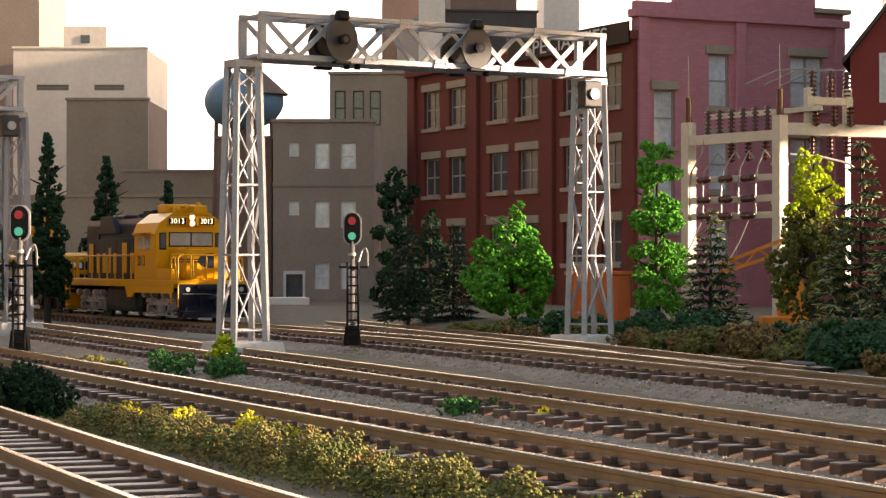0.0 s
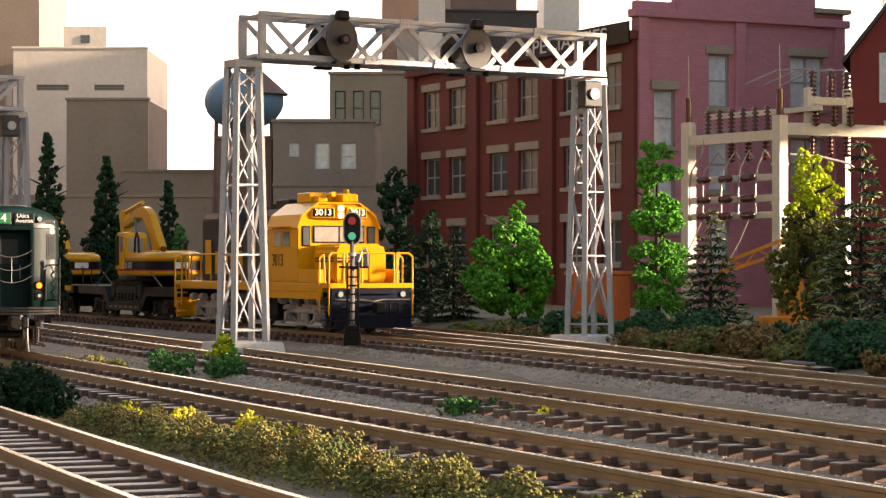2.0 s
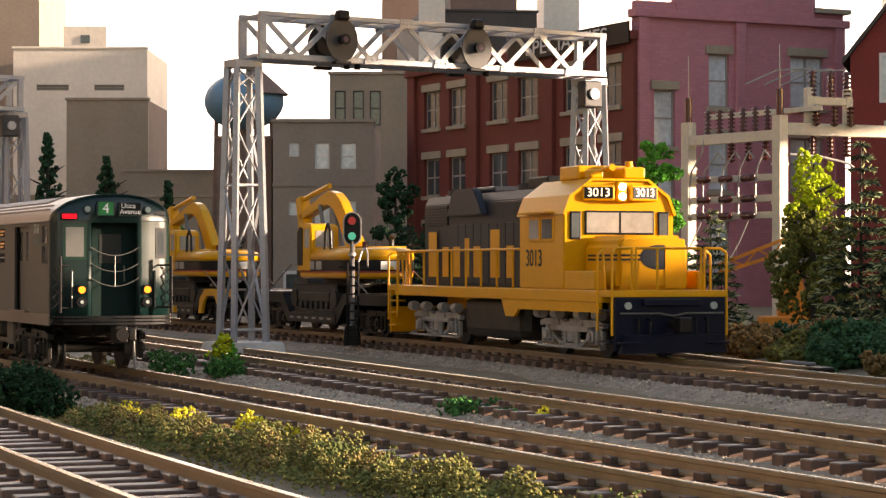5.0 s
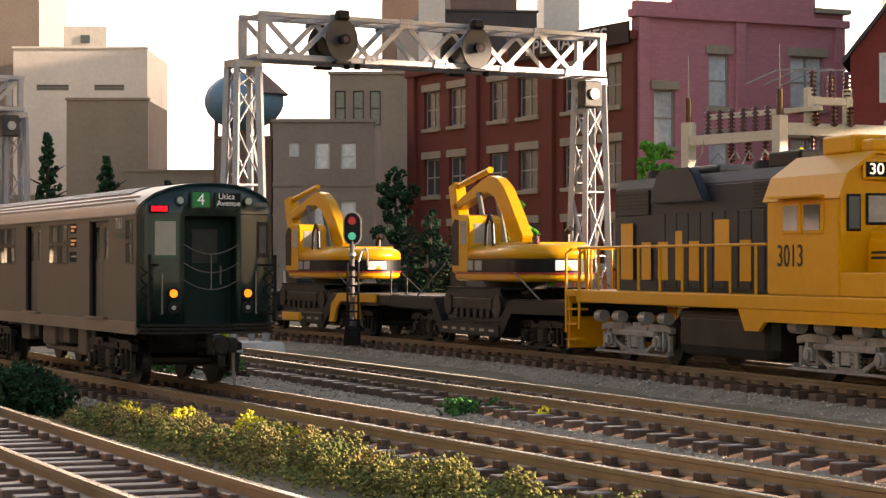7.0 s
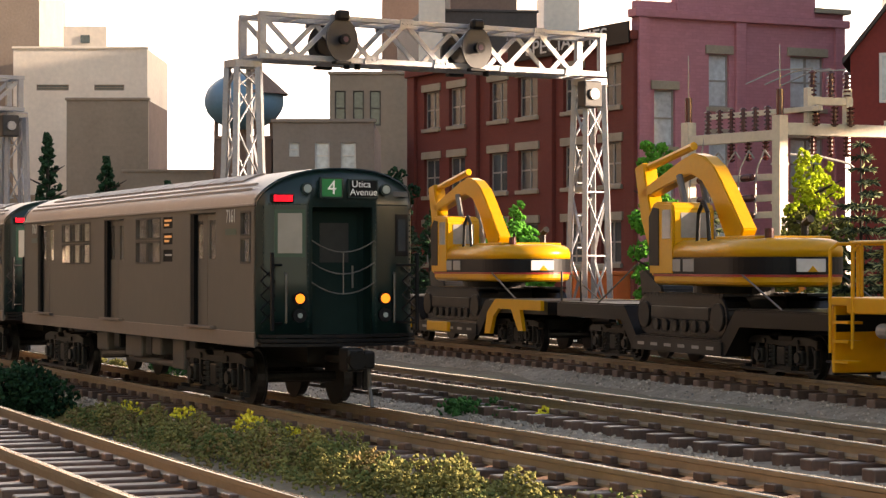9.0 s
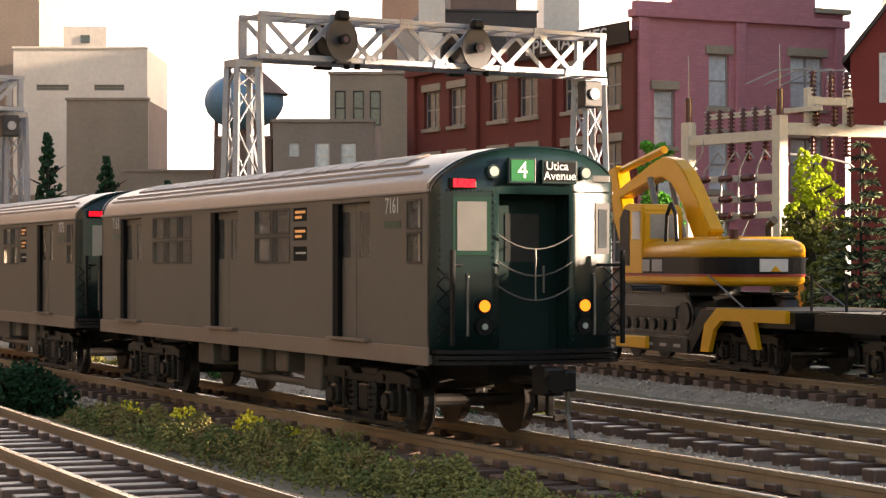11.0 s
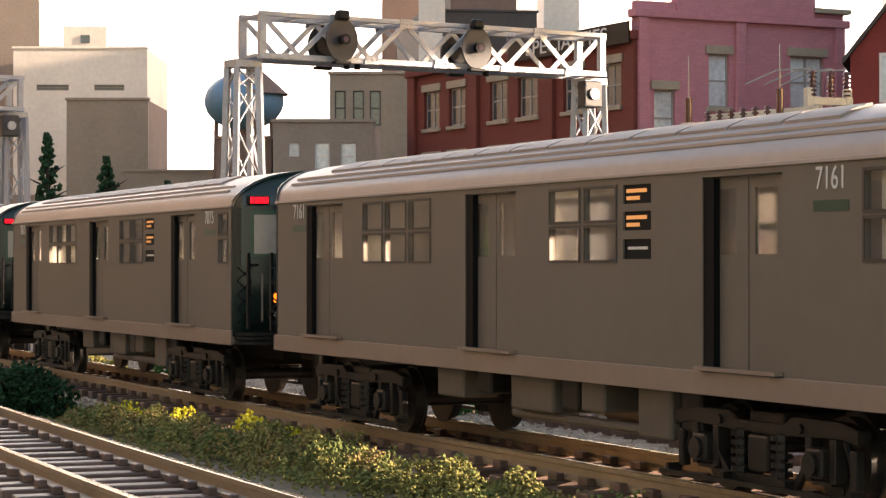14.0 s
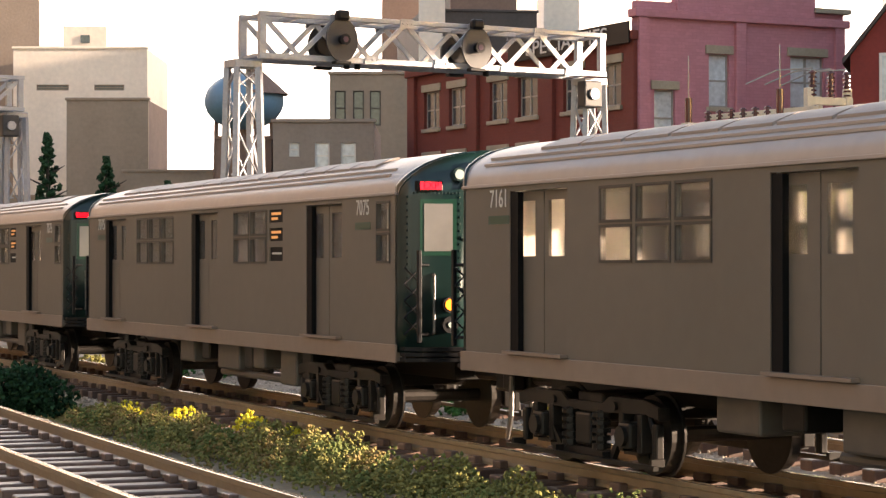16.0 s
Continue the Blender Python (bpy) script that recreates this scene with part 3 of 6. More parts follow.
M_LETTER_GREY = material("pale_grey_lettering", (0.62, 0.60, 0.54), 0.5, vary=0.05)
M_TAIL = material("red_lamp_glow", (0.75, 0.01, 0.02), 0.6, vary=0.05, spec=0.1, emit=0.8)
M_HEAD = material("amber_lamp_glow", (1.0, 0.24, 0.02), 0.3, vary=0.05, emit=0.6)
M_CHAIN = material("bright_chain_steel", (0.15, 0.145, 0.135), 0.42, metal=0.6, vary=0.2)
M_WHEEL = material("dark_wheel_steel", (0.045, 0.040, 0.036), 0.4, metal=0.6, vary=0.3, scale=120)

CAR_L, CAR_HW, CAR_E, CAR_T = 15.95, 1.3, 3.2, 3.78


def roof_z(y):
    return CAR_E + (CAR_T - CAR_E) * math.sqrt(max(0.0, 1 - (abs(y) / CAR_HW) ** 2.3)) if abs(y) < CAR_HW else CAR_E


def bow(y):
    """How far the end bulges beyond the corner posts."""
    a = abs(y)
    if a < 0.6:
        return 0.40 - 0.05 * (a / 0.6) ** 2
    return 0.35 - 0.16 * (a - 0.6) / 0.55 if a < 1.15 else 0.19 - 0.19 * ((a - 1.15) / 0.15) ** 1.5


def end_face(hw, z0):
    """The bowed end with a doorway left open in the middle."""
    bm = bmesh.new()
    ys = [-1.3, -1.27, -1.22, -1.15, -1.0, -0.8, -0.6, -0.5, -0.25, 0, 0.25, 0.5, 0.6, 0.8, 1.0, 1.15, 1.22, 1.27, 1.3]
    grid = []
    for y in ys:
        top = roof_z(y * 0.985) - 0.01
        grid.append([bm.verts.new((bow(y), y, z)) for z in (z0, 2.0, 3.16, max(3.17, top))])
    for i in range(len(ys) - 1):
        for k in range(3):
            if k < 2 and abs((ys[i] + ys[i + 1]) / 2) < 0.5:
                continue
            bm.faces.new((grid[i][k], grid[i + 1][k], grid[i + 1][k + 1], grid[i][k + 1]))
    r = bmesh.ops.extrude_face_region(bm, geom=bm.faces[:])
    bmesh.ops.translate(bm, vec=(-0.07, 0, 0), verts=[v for v in r["geom"] if isinstance(v, bmesh.types.BMVert)])
    bmesh.ops.recalc_face_normals(bm, faces=bm.faces)
    return bm


DOORS = ((2.02, 3.46), (7.68, 9.10), (13.22, 14.66))
WINDOWS = ((0.2, 0.77, 1), (4.42, 5.16, 0), (5.18, 6.86, 2), (10.1, 12.5, 3))


def bogie_truck(wb, r, side_y, mat, chunky=1.0):
    """A truck: open side frames with pedestals, journal boxes, equaliser bars and coil springs; the wheelsets are added by the caller."""
    bm = bmesh.new()
    h = wb / 2
    for s_ in (-1, 1):
        y = s_ * side_y
        prism([(-h - 0.62, r + 0.20), (-h - 0.62, r + 0.34), (-h - 0.3, r + 0.40), (-0.55, r + 0.40), (-0.4, r + 0.32), (0.4, r + 0.32), (0.55, r + 0.40), (h + 0.3, r + 0.40), (h + 0.62, r + 0.34), (h + 0.62, r + 0.20), (h + 0.3, r + 0.25), (0.5, r + 0.22), (-0.5, r + 0.22), (-h - 0.3, r + 0.25)], "y", y - 0.07 * chunky, y + 0.07 * chunky, 0.012, bm)
        prism([(-h - 0.12, r - 0.04), (-h + 0.25, r - 0.06), (-0.62, r - 0.28), (0.62, r - 0.28), (h - 0.25, r - 0.06), (h + 0.12, r - 0.04), (h + 0.12, r + 0.04), (h - 0.22, r + 0.03), (0.58, r - 0.19), (-0.58, r - 0.19), (-h + 0.22, r + 0.03), (-h - 0.12, r + 0.04)], "y", y + s_ * 0.03 - 0.03, y + s_ * 0.03 + 0.03, 0, bm)
        for x in (-h, h):
            for d in (-0.20, 0.20):
                box(x + d - 0.05, y - 0.07, r - 0.17, x + d + 0.05, y + 0.07, r + 0.24, 0.012, bm)
            box(x - 0.13, y - 0.12 + s_ * 0.03, r - 0.13, x + 0.13, y + 0.12 + s_ * 0.03, r + 0.15, 0.03, bm)
            disc((x, y + s_ * 0.16, r), (0, 1, 0), 0.11, 0.08, bm, 12)
            box(x - 0.16, y - 0.05, r - 0.20, x + 0.16, y + 0.05, r - 0.165, 0, bm)
            k = 1 if x > 0 else -1
            box(x + k * 0.50 - 0.05, y - 0.06, r - 0.22, x + k * 0.50 + 0.05, y + 0.04, r + 0.16, 0.02, bm)
            tube((x + k * 0.50, y, r - 0.12), (x + k * 0.32, y, r + 0.22), 0.03, bm, 6)
        for x in (-0.36, 0.36):
            for q in range(5):
                disc((x, y + s_ * 0.05, r - 0.15 + q * 0.085), (0, 0, 1), 0.105, 0.05, bm, 10)
            tube((x, y + s_ * 0.05, r - 0.2), (x, y + s_ * 0.05, r + 0.24), 0.06, bm, 8)
        box(-0.18, y - 0.10, r - 0.16, 0.18, y + 0.12, r + 0.20, 0.03, bm)
        for x in (-0.72, 0.72):
            disc((x, y + s_ * 0.08, r + 0.30), (0, 1, 0), 0.05, 0.05, bm, 8)
        box(-h - 0.72, y - 0.03 + s_ * 0.16, r - 0.31, h + 0.72, y + 0.03 + s_ * 0.16, r - 0.26, 0, bm)
        for x in (-h - 0.6, -0.55, 0.55, h + 0.6):
            box(x - 0.03, y + s_ * 0.08 - 0.08, r - 0.28, x + 0.03, y + s_ * 0.08 + 0.08, r - 0.20, 0, bm)
    box(-0.3, -side_y, r + 0.1, 0.3, side_y, r + 0.42, 0.03, bm)
    return bm


def wheelset(r, mat, parent, at):
    bm = bmesh.new()
    for s_ in (-1, 1):
        disc((0, s_ * 0.75, 0), (0, 1, 0), r, 0.13, bm, 28)
        disc((0, s_ * 0.67, 0), (0, 1, 0), r + 0.04, 0.03, bm, 28)
        disc((0, s_ * 0.82, 0), (0, 1, 0), r * 0.38, 0.05, bm, 12)
        for k in range(4):
            c, d = math.cos(k * math.pi / 2), math.sin(k * math.pi / 2)
            disc((c * r * 0.62, s_ * 0.82, d * r * 0.62), (0, 1, 0), r * 0.12, 0.012, bm, 8)
    tube((0, -0.75, 0), (0, 0.75, 0), 0.09, bm, 10)
    return part("wheelset", bm, mat, parent, at=at)


SPINS = []      # (wheelset, place, radius, kind of train)


def subway_car(number, label):
    car = thing("subway_car", put(0, 0), label, "subway car", group="underground train")
    # two sides
    holes = [(d0, 1.24, d1, 3.12) for d0, d1 in DOORS]
    spec_list = []
    for w0, w1, nc in WINDOWS:
        n = max(1, nc)
        step = (w1 - w0) / n
        for i in range(n):
            signs = nc == 0
            a, b = w0 + i * step + 0.07, w0 + (i + 1) * step - 0.07
            if signs:
                spec_list += [(a, 2.90, b, 3.10, "sign"), (a, 2.62, b, 2.82, "sign"), (a, 2.32, b, 2.53, "plain")]
            else:
                spec_list += [(a, 2.74, b, 3.08, "pane"), (a, 2.31, b, 2.66, "pane")]
    for s_ in (-1, 1):
        # side wall, x running back from the front
        m = put(0, s_ * CAR_HW, 0, 180) if s_ > 0 else put(0, s_ * CAR_HW, 0)
        bm = wall_cells(CAR_L, 1.0, CAR_E + 0.02, 0.07, holes + [h[:4] for h in spec_list])
        if s_ < 0:
            bmesh.ops.scale(bm, vec=(-1, 1, 1), verts=bm.verts)
            bmesh.ops.reverse_faces(bm, faces=bm.faces)
        sd = part("side_panel", bm, M_CAR_SIDE, car, at=m)
        k = -1 if s_ < 0 else 1

        def flip(a, y0, z0, b, y1, z1, bev=0.0):
            return box(min(k * a, k * b), y0, z0, max(k * a, k * b), y1, z1, bev)
        for d0, d1 in DOORS:
            mid = (d0 + d1) / 2
            for a, b in ((d0, mid - 0.01), (mid + 0.01, d1)):
                w0, w1 = a + (b - a) * 0.30, a + (b - a) * 0.86
                lb = wall_cells(b - a, 1.25, 3.11, 0.05, [(w0 - a, 2.36, w1 - a, 3.0)])
                bmesh.ops.translate(lb, vec=(a, 0.085, 0), verts=lb.verts)
                if k < 0:
                    bmesh.ops.scale(lb, vec=(-1, 1, 1), verts=lb.verts)
                    bmesh.ops.reverse_faces(lb, faces=lb.faces)
                leaf = part("door", lb, M_CAR_SIDE, sd)
                part("pane", flip(w0, 0.10, 2.36, w1, 0.115, 3.0), M_GLASS, leaf)
            # black strip painted for the shade along the recess edge
            part("door_jamb", flip(d1 - 0.19, 0.012, 1.25, d1 - 0.004, 0.083, 3.11), M_RECESS_SHADE, sd)
            part("door_step", flip(d0 - 0.02, -0.10, 1.225, d1 + 0.02, -0.004, 1.262), M_CAR_SILL, sd)
        for a, z0, b, z1, what in spec_list:
            if what == "pane":
                rim = flip(a - 0.03, -0.012, z0 - 0.03, b + 0.03, -0.003, z0)
                for q in ((a - 0.03, z1, b + 0.03, z1 + 0.03), (a - 0.03, z0, a, z1), (b, z0, b + 0.03, z1)):
                    box(min(k * q[0], k * q[2]), -0.012, q[1], max(k * q[0], k * q[2]), -0.003, q[3], 0, rim)
                wf = part("window", rim, M_RUBBER_SEAL, sd)
                part("pane", flip(a, 0.03, z0, b, 0.045, z1), M_GLASS, wf)
            else:
                pl = part("destination_sign", flip(a, 0.02, z0, b, 0.04, z1), M_ROLL_BLACK, sd)
                if what == "sign":
                    for q0, q1, zz in ((0.08, 0.80, 0.68), (0.08, 0.55, 0.30)):
                        h = z1 - z0
                        part("text_bar", flip(b - (b - a) * q1, 0.014, z0 + h * (zz - 0.10), b - (b - a) * q0, 0.019, z0 + h * (zz + 0.10)), M_ROLL, pl)
                else:
                    part("text_bar", flip(a + 0.1, 0.014, z0 + 0.10, b - 0.08, 0.019, z0 + 0.13), M_LETTER_GREY, pl)
        if number:
            for c in ((1.22, 14.95) if s_ < 0 else ()):
                lettering(number, 0.30, sd, put(k * c, -0.006, 3.03, 0, 90), M_LETTER_GREY, "car_number", wide=0.82, depth=0.003)
                part("emblem_patch", flip(c - 0.28, -0.006, 2.74, c + 0.28, -0.002, 2.84), M_CAR_GREEN, sd)
        part("side_sill", flip(-0.02, -0.035, 0.98, CAR_L + 0.02, -0.004, 1.215, 0.008), M_CAR_SILL, sd)
        part("roof_gutter", flip(0, -0.03, CAR_E - 0.02, CAR_L, 0.0, CAR_E + 0.02, 0.006), M_CAR_ROOF, sd)
    # roof
    bm = bmesh.new()
    ys = [CAR_HW * math.sin(a * math.pi / 2 / 10) for a in range(-10, 11)]
    xs = [None, -0.25, -1.0, -8.0, -CAR_L + 1.0, -CAR_L + 0.25, "end"]
    rows = []
    for x in xs:
        row = []
        for y in ys:
            z = roof_z(y)
            if x in (None, "end"):
                xx = bow(y) + 0.02
                z -= 0.03
            else:
                xx = None
            row.append(bm.verts.new((xx if x is None else (-CAR_L - xx if x == "end" else x), y, z)))
        rows.append(row)
    for r0, r1 in zip(rows, rows[1:]):
        for i in range(len(ys) - 1):
            bm.faces.new((r0[i], r1[i], r1[i + 1], r0[i + 1]))
    bmesh.ops.recalc_face_normals(bm, faces=bm.faces)
    roof = part("roof", bm, M_CAR_ROOF, car, smooth=True)
    for s_ in (-1, 1):      # ventilator panels and ridges
        for i in range(13):
            x0 = -1.55 - i * 1.0
            a, b = 0.62, 0.98
            pb = bmesh.new()
            pts = [(s_ * (a + (b - a) * t / 4)) for t in range(5)]
            lo = [[pb.verts.new((x, y, roof_z(y) + dz)) for y in pts] for x, dz in ((x0, 0.03), (x0 - 0.93, 0.03))]
            for j in range(4):
                pb.faces.new((lo[0][j], lo[1][j], lo[1][j + 1], lo[0][j + 1]))
            r = bmesh.ops.extrude_face_region(pb, geom=pb.faces[:])
            bmesh.ops.translate(pb, vec=(0, 0, -0.045), verts=[v for v in r["geom"] if isinstance(v, bmesh.types.BMVert)])
            bmesh.ops.recalc_face_normals(pb, faces=pb.faces)
            part("vent_panel", pb, M_ROOF_PANEL, roof)
        for yy in (1.10, 1.19):
            y = s_ * yy
            part("roof_ridge", box(-CAR_L + 0.4, y - 0.018, roof_z(y) - 0.01, -0.5, y + 0.018, roof_z(y) + 0.022), M_CAR_ROOF, roof)
    # inside and frame
    part("floor", box(-CAR_L, -1.22, 1.02, 0.1, 1.22, 1.16), M_GRIME, car)
    part("ceiling", box(-CAR_L + 0.2, -1.2, 3.17, -0.2, 1.2, 3.19), M_INSIDE, car)
    for x in (-CAR_L + 0.6, -0.55):
        part("bulkhead", box(x - 0.03, -1.2, 1.17, x + 0.03, 1.2, 3.16), M_INSIDE, car)
    # both ends
    for e in (0, 1):
        em = put(0, 0, 0) if e == 0 else put(-CAR_L, 0, 0, 180)
        face = part("end_face", end_face(CAR_HW, 1.12), M_CAR_FRONT, car, smooth=True, at=em)
        part("vestibule_wall", box(-0.10, -0.56, 1.14, -0.053, 0.56, 3.2), M_CAR_DULL, face)
        for s_ in (-1, 1):
            part("vestibule_jamb", box(-0.05, s_ * 0.535 - 0.025, 1.14, 0.30, s_ * 0.535 + 0.025, 3.2), M_CAR_DULL, face)
        dr = part("end_door", box(-0.049, -0.40, 1.16, -0.01, 0.40, 3.10, 0.01), M_CAR_DULL, face)
        part("pane", box(-0.009, -0.24, 2.30, 0.0, 0.24, 2.92), M_FROST if e else M_CAB_DARK, dr)
        part("door_handle", tube((0.02, 0.30, 1.9), (0.02, 0.30, 2.25), 0.02), M_CHAIN, dr)
        for z in (1.00, 1.07, 1.14):
            ya = (-1.28, -1.1, -0.8, -0.4, 0, 0.4, 0.8, 1.1, 1.28)
            part("anti_climber", prism([(bow(y) + 0.18, y) for y in ya] + [(bow(y) + 0.01, y) for y in ya[::-1]], "z", z, z + 0.048), M_BLACK, face)
        # cab window, blind window
        def plate(ya, yb, za, zb, out, thick=0.03):
            return prism([(bow(ya) + out - thick, ya), (bow(yb) + out - thick, yb), (bow(yb) + out, yb), (bow(ya) + out, ya)], "z", za, zb)
        w = part("cab_window", plate(-1.07, -0.61, 2.38, 3.12, 0.012), M_CAR_GREEN, face)
        part("pane", plate(-1.02, -0.66, 2.44, 3.06, 0.018), M_FROST, w)
        w = part("cab_window", plate(0.93, 1.17, 2.40, 3.06, 0.012), M_BLACK, face)
        part("pane", plate(0.98, 1.12, 2.48, 2.98, 0.018), M_PANE, w)
        # signs above the door
        rs = part("route_sign", box(0.40, -0.41, 3.29, 0.475, -0.03, 3.62, 0.01), M_CAR_FRONT, face)
        part("route_plate", box(0.476, -0.38, 3.32, 0.482, -0.06, 3.59), M_ROUTE, rs)
        lettering("4", 0.30, rs, pose(0.4835 * S, -0.22 * S, 3.45 * S, 90, 0, 90), M_LETTER, "route_digit", depth=0.002)
        ds = part("destination_sign", box(0.40, 0.06, 3.29, 0.470, 0.56, 3.60, 0.01), M_CAR_FRONT, face)
        part("roll", box(0.471, 0.09, 3.32, 0.476, 0.53, 3.57), M_ROLL_BLACK, ds)
        lettering("Utica", 0.15, ds, pose(0.478 * S, 0.27 * S, 3.515 * S, 90, 0, 90), M_LETTER, "destination_text", depth=0.001)
        lettering("Avenue", 0.15, ds, pose(0.478 * S, 0.31 * S, 3.39 * S, 90, 0, 90), M_LETTER, "destination_text", depth=0.001)
        for y in (-0.60, 0.72):
            lamp = part("marker_lamp", disc((bow(y) + 0.03, y, 3.44), (1, 0, 0), 0.09, 0.10, None, 16), M_CAR_FRONT, face)
            part("lens", disc((bow(y) + 0.085, y, 3.44), (1, 0, 0), 0.065, 0.02, None, 16), M_LENS_CLEAR, lamp)
        tl = part("tail_lamp", box(bow(0.98) - 0.05, -1.14, 3.22, bow(0.98) + 0.08, -0.78, 3.36, 0.02), M_BLACK, face)
        part("lens", box(bow(0.98) + 0.081, -1.11, 3.24, bow(0.98) + 0.092, -0.81, 3.34), M_TAIL, tl)
        lettering("EXP", 0.12, tl, pose((bow(0.98) + 0.0935) * S, -0.96 * S, 3.29 * S, 90, 0, 90), M_LENS_RED, "lamp_text", wide=1.1, depth=0.001)
        part("vent_slot", box(bow(1.0) - 0.05, 0.88, 3.33, bow(1.0) + 0.035, 1.14, 3.42, 0.01), M_CHAIN, face)
        for y in (-0.71, 0.71):
            x = bow(y)
            hl = part("head_lamp", disc((x + 0.03, y, 1.74), (1, 0, 0), 0.105, 0.09, None, 20), M_BLACK, face)
            part("lens", disc((x + 0.08, y, 1.74), (1, 0, 0), 0.075, 0.015, None, 20), M_HEAD, hl)
            ll = part("lower_lamp", disc((x + 0.03, y, 1.48), (1, 0, 0), 0.11, 0.09, None, 20), M_BLACK, face)
            part("lens", disc((x + 0.085, y, 1.48), (1, 0, 0), 0.04, 0.02, None, 12), M_LENS_CLEAR, ll)
        rv = bmesh.new()        # rivets along the door posts and the letter board
        for y in (-0.56, 0.56, -1.22, 1.22):
            for i in range(22):
                z = 1.3 + i * 0.088
                disc((bow(y) + 0.006, y, z), (1, 0, 0), 0.014, 0.015, rv, 6)
        for i in range(14):
            for y in (-1.15 + i * 0.045, 0.57 + i * 0.045):
                disc((bow(y) + 0.006, y, 3.20), (1, 0, 0), 0.014, 0.015, rv, 6)
        part("rivets", rv, M_CAR_FRONT, face)["kind"] = "stuff"
        for z, n in ((2.64, 0), (2.30, 1), (1.99, 2)):      # safety chains across the doorway
            dip = 0.18
            pts = [(0.40, -0.52 + 1.04 * i / 8, z - dip * (1 - (1 - i / 4) ** 2 if i <= 4 else 1 - (i / 4 - 1) ** 2)) for i in range(9)]
            part("safety_chain", bent(pts, 0.011, None, 6), M_CHAIN, face)
        part("chain_drop", tube((0.40, 0, 1.82), (0.40, 0, 2.46), 0.012), M_CHAIN, face)
        for s_ in (-1, 1):      # folding gates and grab irons at the corners
            g = bmesh.new()
            y = s_ * 1.18
            x = bow(1.1)
            for i in range(4):
                z0 = 1.35 + i * 0.22
                tube((x + 0.03, y - 0.12, z0), (x + 0.03, y + 0.12, z0 + 0.22), 0.012, g, 5)
                tube((x + 0.03, y + 0.12, z0), (x + 0.03, y - 0.12, z0 + 0.22), 0.012, g, 5)
            part("folding_gate", g, M_BLACK, face)
            post = bmesh.new()
            box(x + 0.26, y + s_ * 0.02 - 0.025, 1.25, x + 0.33, y + s_ * 0.02 + 0.025, 2.45, 0.01, post)
            tube((x, y - s_ * 0.25, 2.26), (x + 0.28, y, 2.26), 0.02, post, 6)
            tube((x, y - s_ * 0.25, 1.36), (x + 0.28, y, 1.36), 0.02, post, 6)
            part("gate_post", post, M_BLACK, face)
            part("grab_iron", bent([(x + 0.02, s_ * 0.90, 1.35), (x + 0.09, s_ * 0.90, 1.38), (x + 0.09, s_ * 0.90, 2.12), (x + 0.02, s_ * 0.90, 2.15)], 0.022), M_CHAIN if e == 0 else M_BLACK, face)
        cp = bmesh.new()
        tube((-0.2, 0, 0.82), (0.75, 0, 0.82), 0.09, cp, 10)
        box(0.55, -0.14, 0.62, 0.95, 0.14, 0.98, 0.04, cp)
        box(0.6, 0.16, 0.66, 0.9, 0.34, 0.94, 0.04, cp)
        disc((0.98, 0, 0.80), (1, 0, 0), 0.14, 0.10, cp, 14)
        part("coupler", cp, M_GRIME, face)
        part("trip_cock", bent([(0.62, 0.34, 0.85), (0.60, 0.36, 0.35), (0.72, 0.36, 0.06)], 0.035), M_CHAIN, face)
    # equipment below the floor
    for x0, x1, y0, y1, z0, mt in ((-8.2, -7.1, -1.12, -0.6, 0.56, M_UNDER), (-6.95, -6.55, -1.08, -0.7, 0.62, M_GRIME), (-6.4, -5.85, -1.12, -0.6, 0.64, M_UNDER), (-5.1, -4.4, -1.12, -0.5, 0.44, M_UNDER), (-4.3, -3.9, -1.06, -0.6, 0.56, M_GRIME), (-10.4, -9.6, -1.1, -0.6, 0.6, M_UNDER), (-9.3, -8.9, -1.05, -0.6, 0.68, M_GRIME), (-9.0, -5.2, 0.5, 1.1, 0.6, M_UNDER)):
        part("equipment_box", box(x0, y0, z0, x1, y1, 0.995, 0.03), mt, car)
    part("air_pipe", tube((-8.4, -0.95, 0.50), (-3.9, -0.95, 0.50), 0.06, None, 10), M_UNDER, car)
    part("centre_beam", box(-CAR_L + 0.4, -0.3, 0.72, -0.4, 0.3, 1.0), M_GRIME, car)
    part("air_tank", tube((-7.6, 0.0, 0.62), (-5.2, 0.0, 0.62), 0.22, None, 14), M_GRIME, car)
    for cx in (-2.75, -13.2):
        tk = part("bogie", bogie_truck(2.05, 0.43, 1.02, M_GRIME), M_GRIME, car, at=put(cx, 0, 0))
        for dx in (-1.02, 1.02):
            ws = wheelset(0.43, M_WHEEL, tk, put(dx, 0, 0.43))
            SPINS.append((ws, (dx, 0, 0.43), 0.43, "subway"))
    return car


def copy_car(src, label):
    """Another car of the train; its wheels turn too."""
    c = copy_thing(src, put(0, 0))
    tagged(c, label)
    for o in c.children_recursive:
        if o.name.startswith("wheelset"):
            SPINS.append((o, tuple(v / S for v in o.location), 0.43, "subway"))
    return c


cars = [subway_car("7161", "olive-grey subway car with a dark green front and amber head lamps")]
cars.append(subway_car("7075", "olive-grey subway car coupled behind the leading car"))
cars.append(copy_car(cars[1], "olive-grey subway car further back in the train"))
cars.append(copy_car(cars[1], "olive-grey subway car further back in the train"))


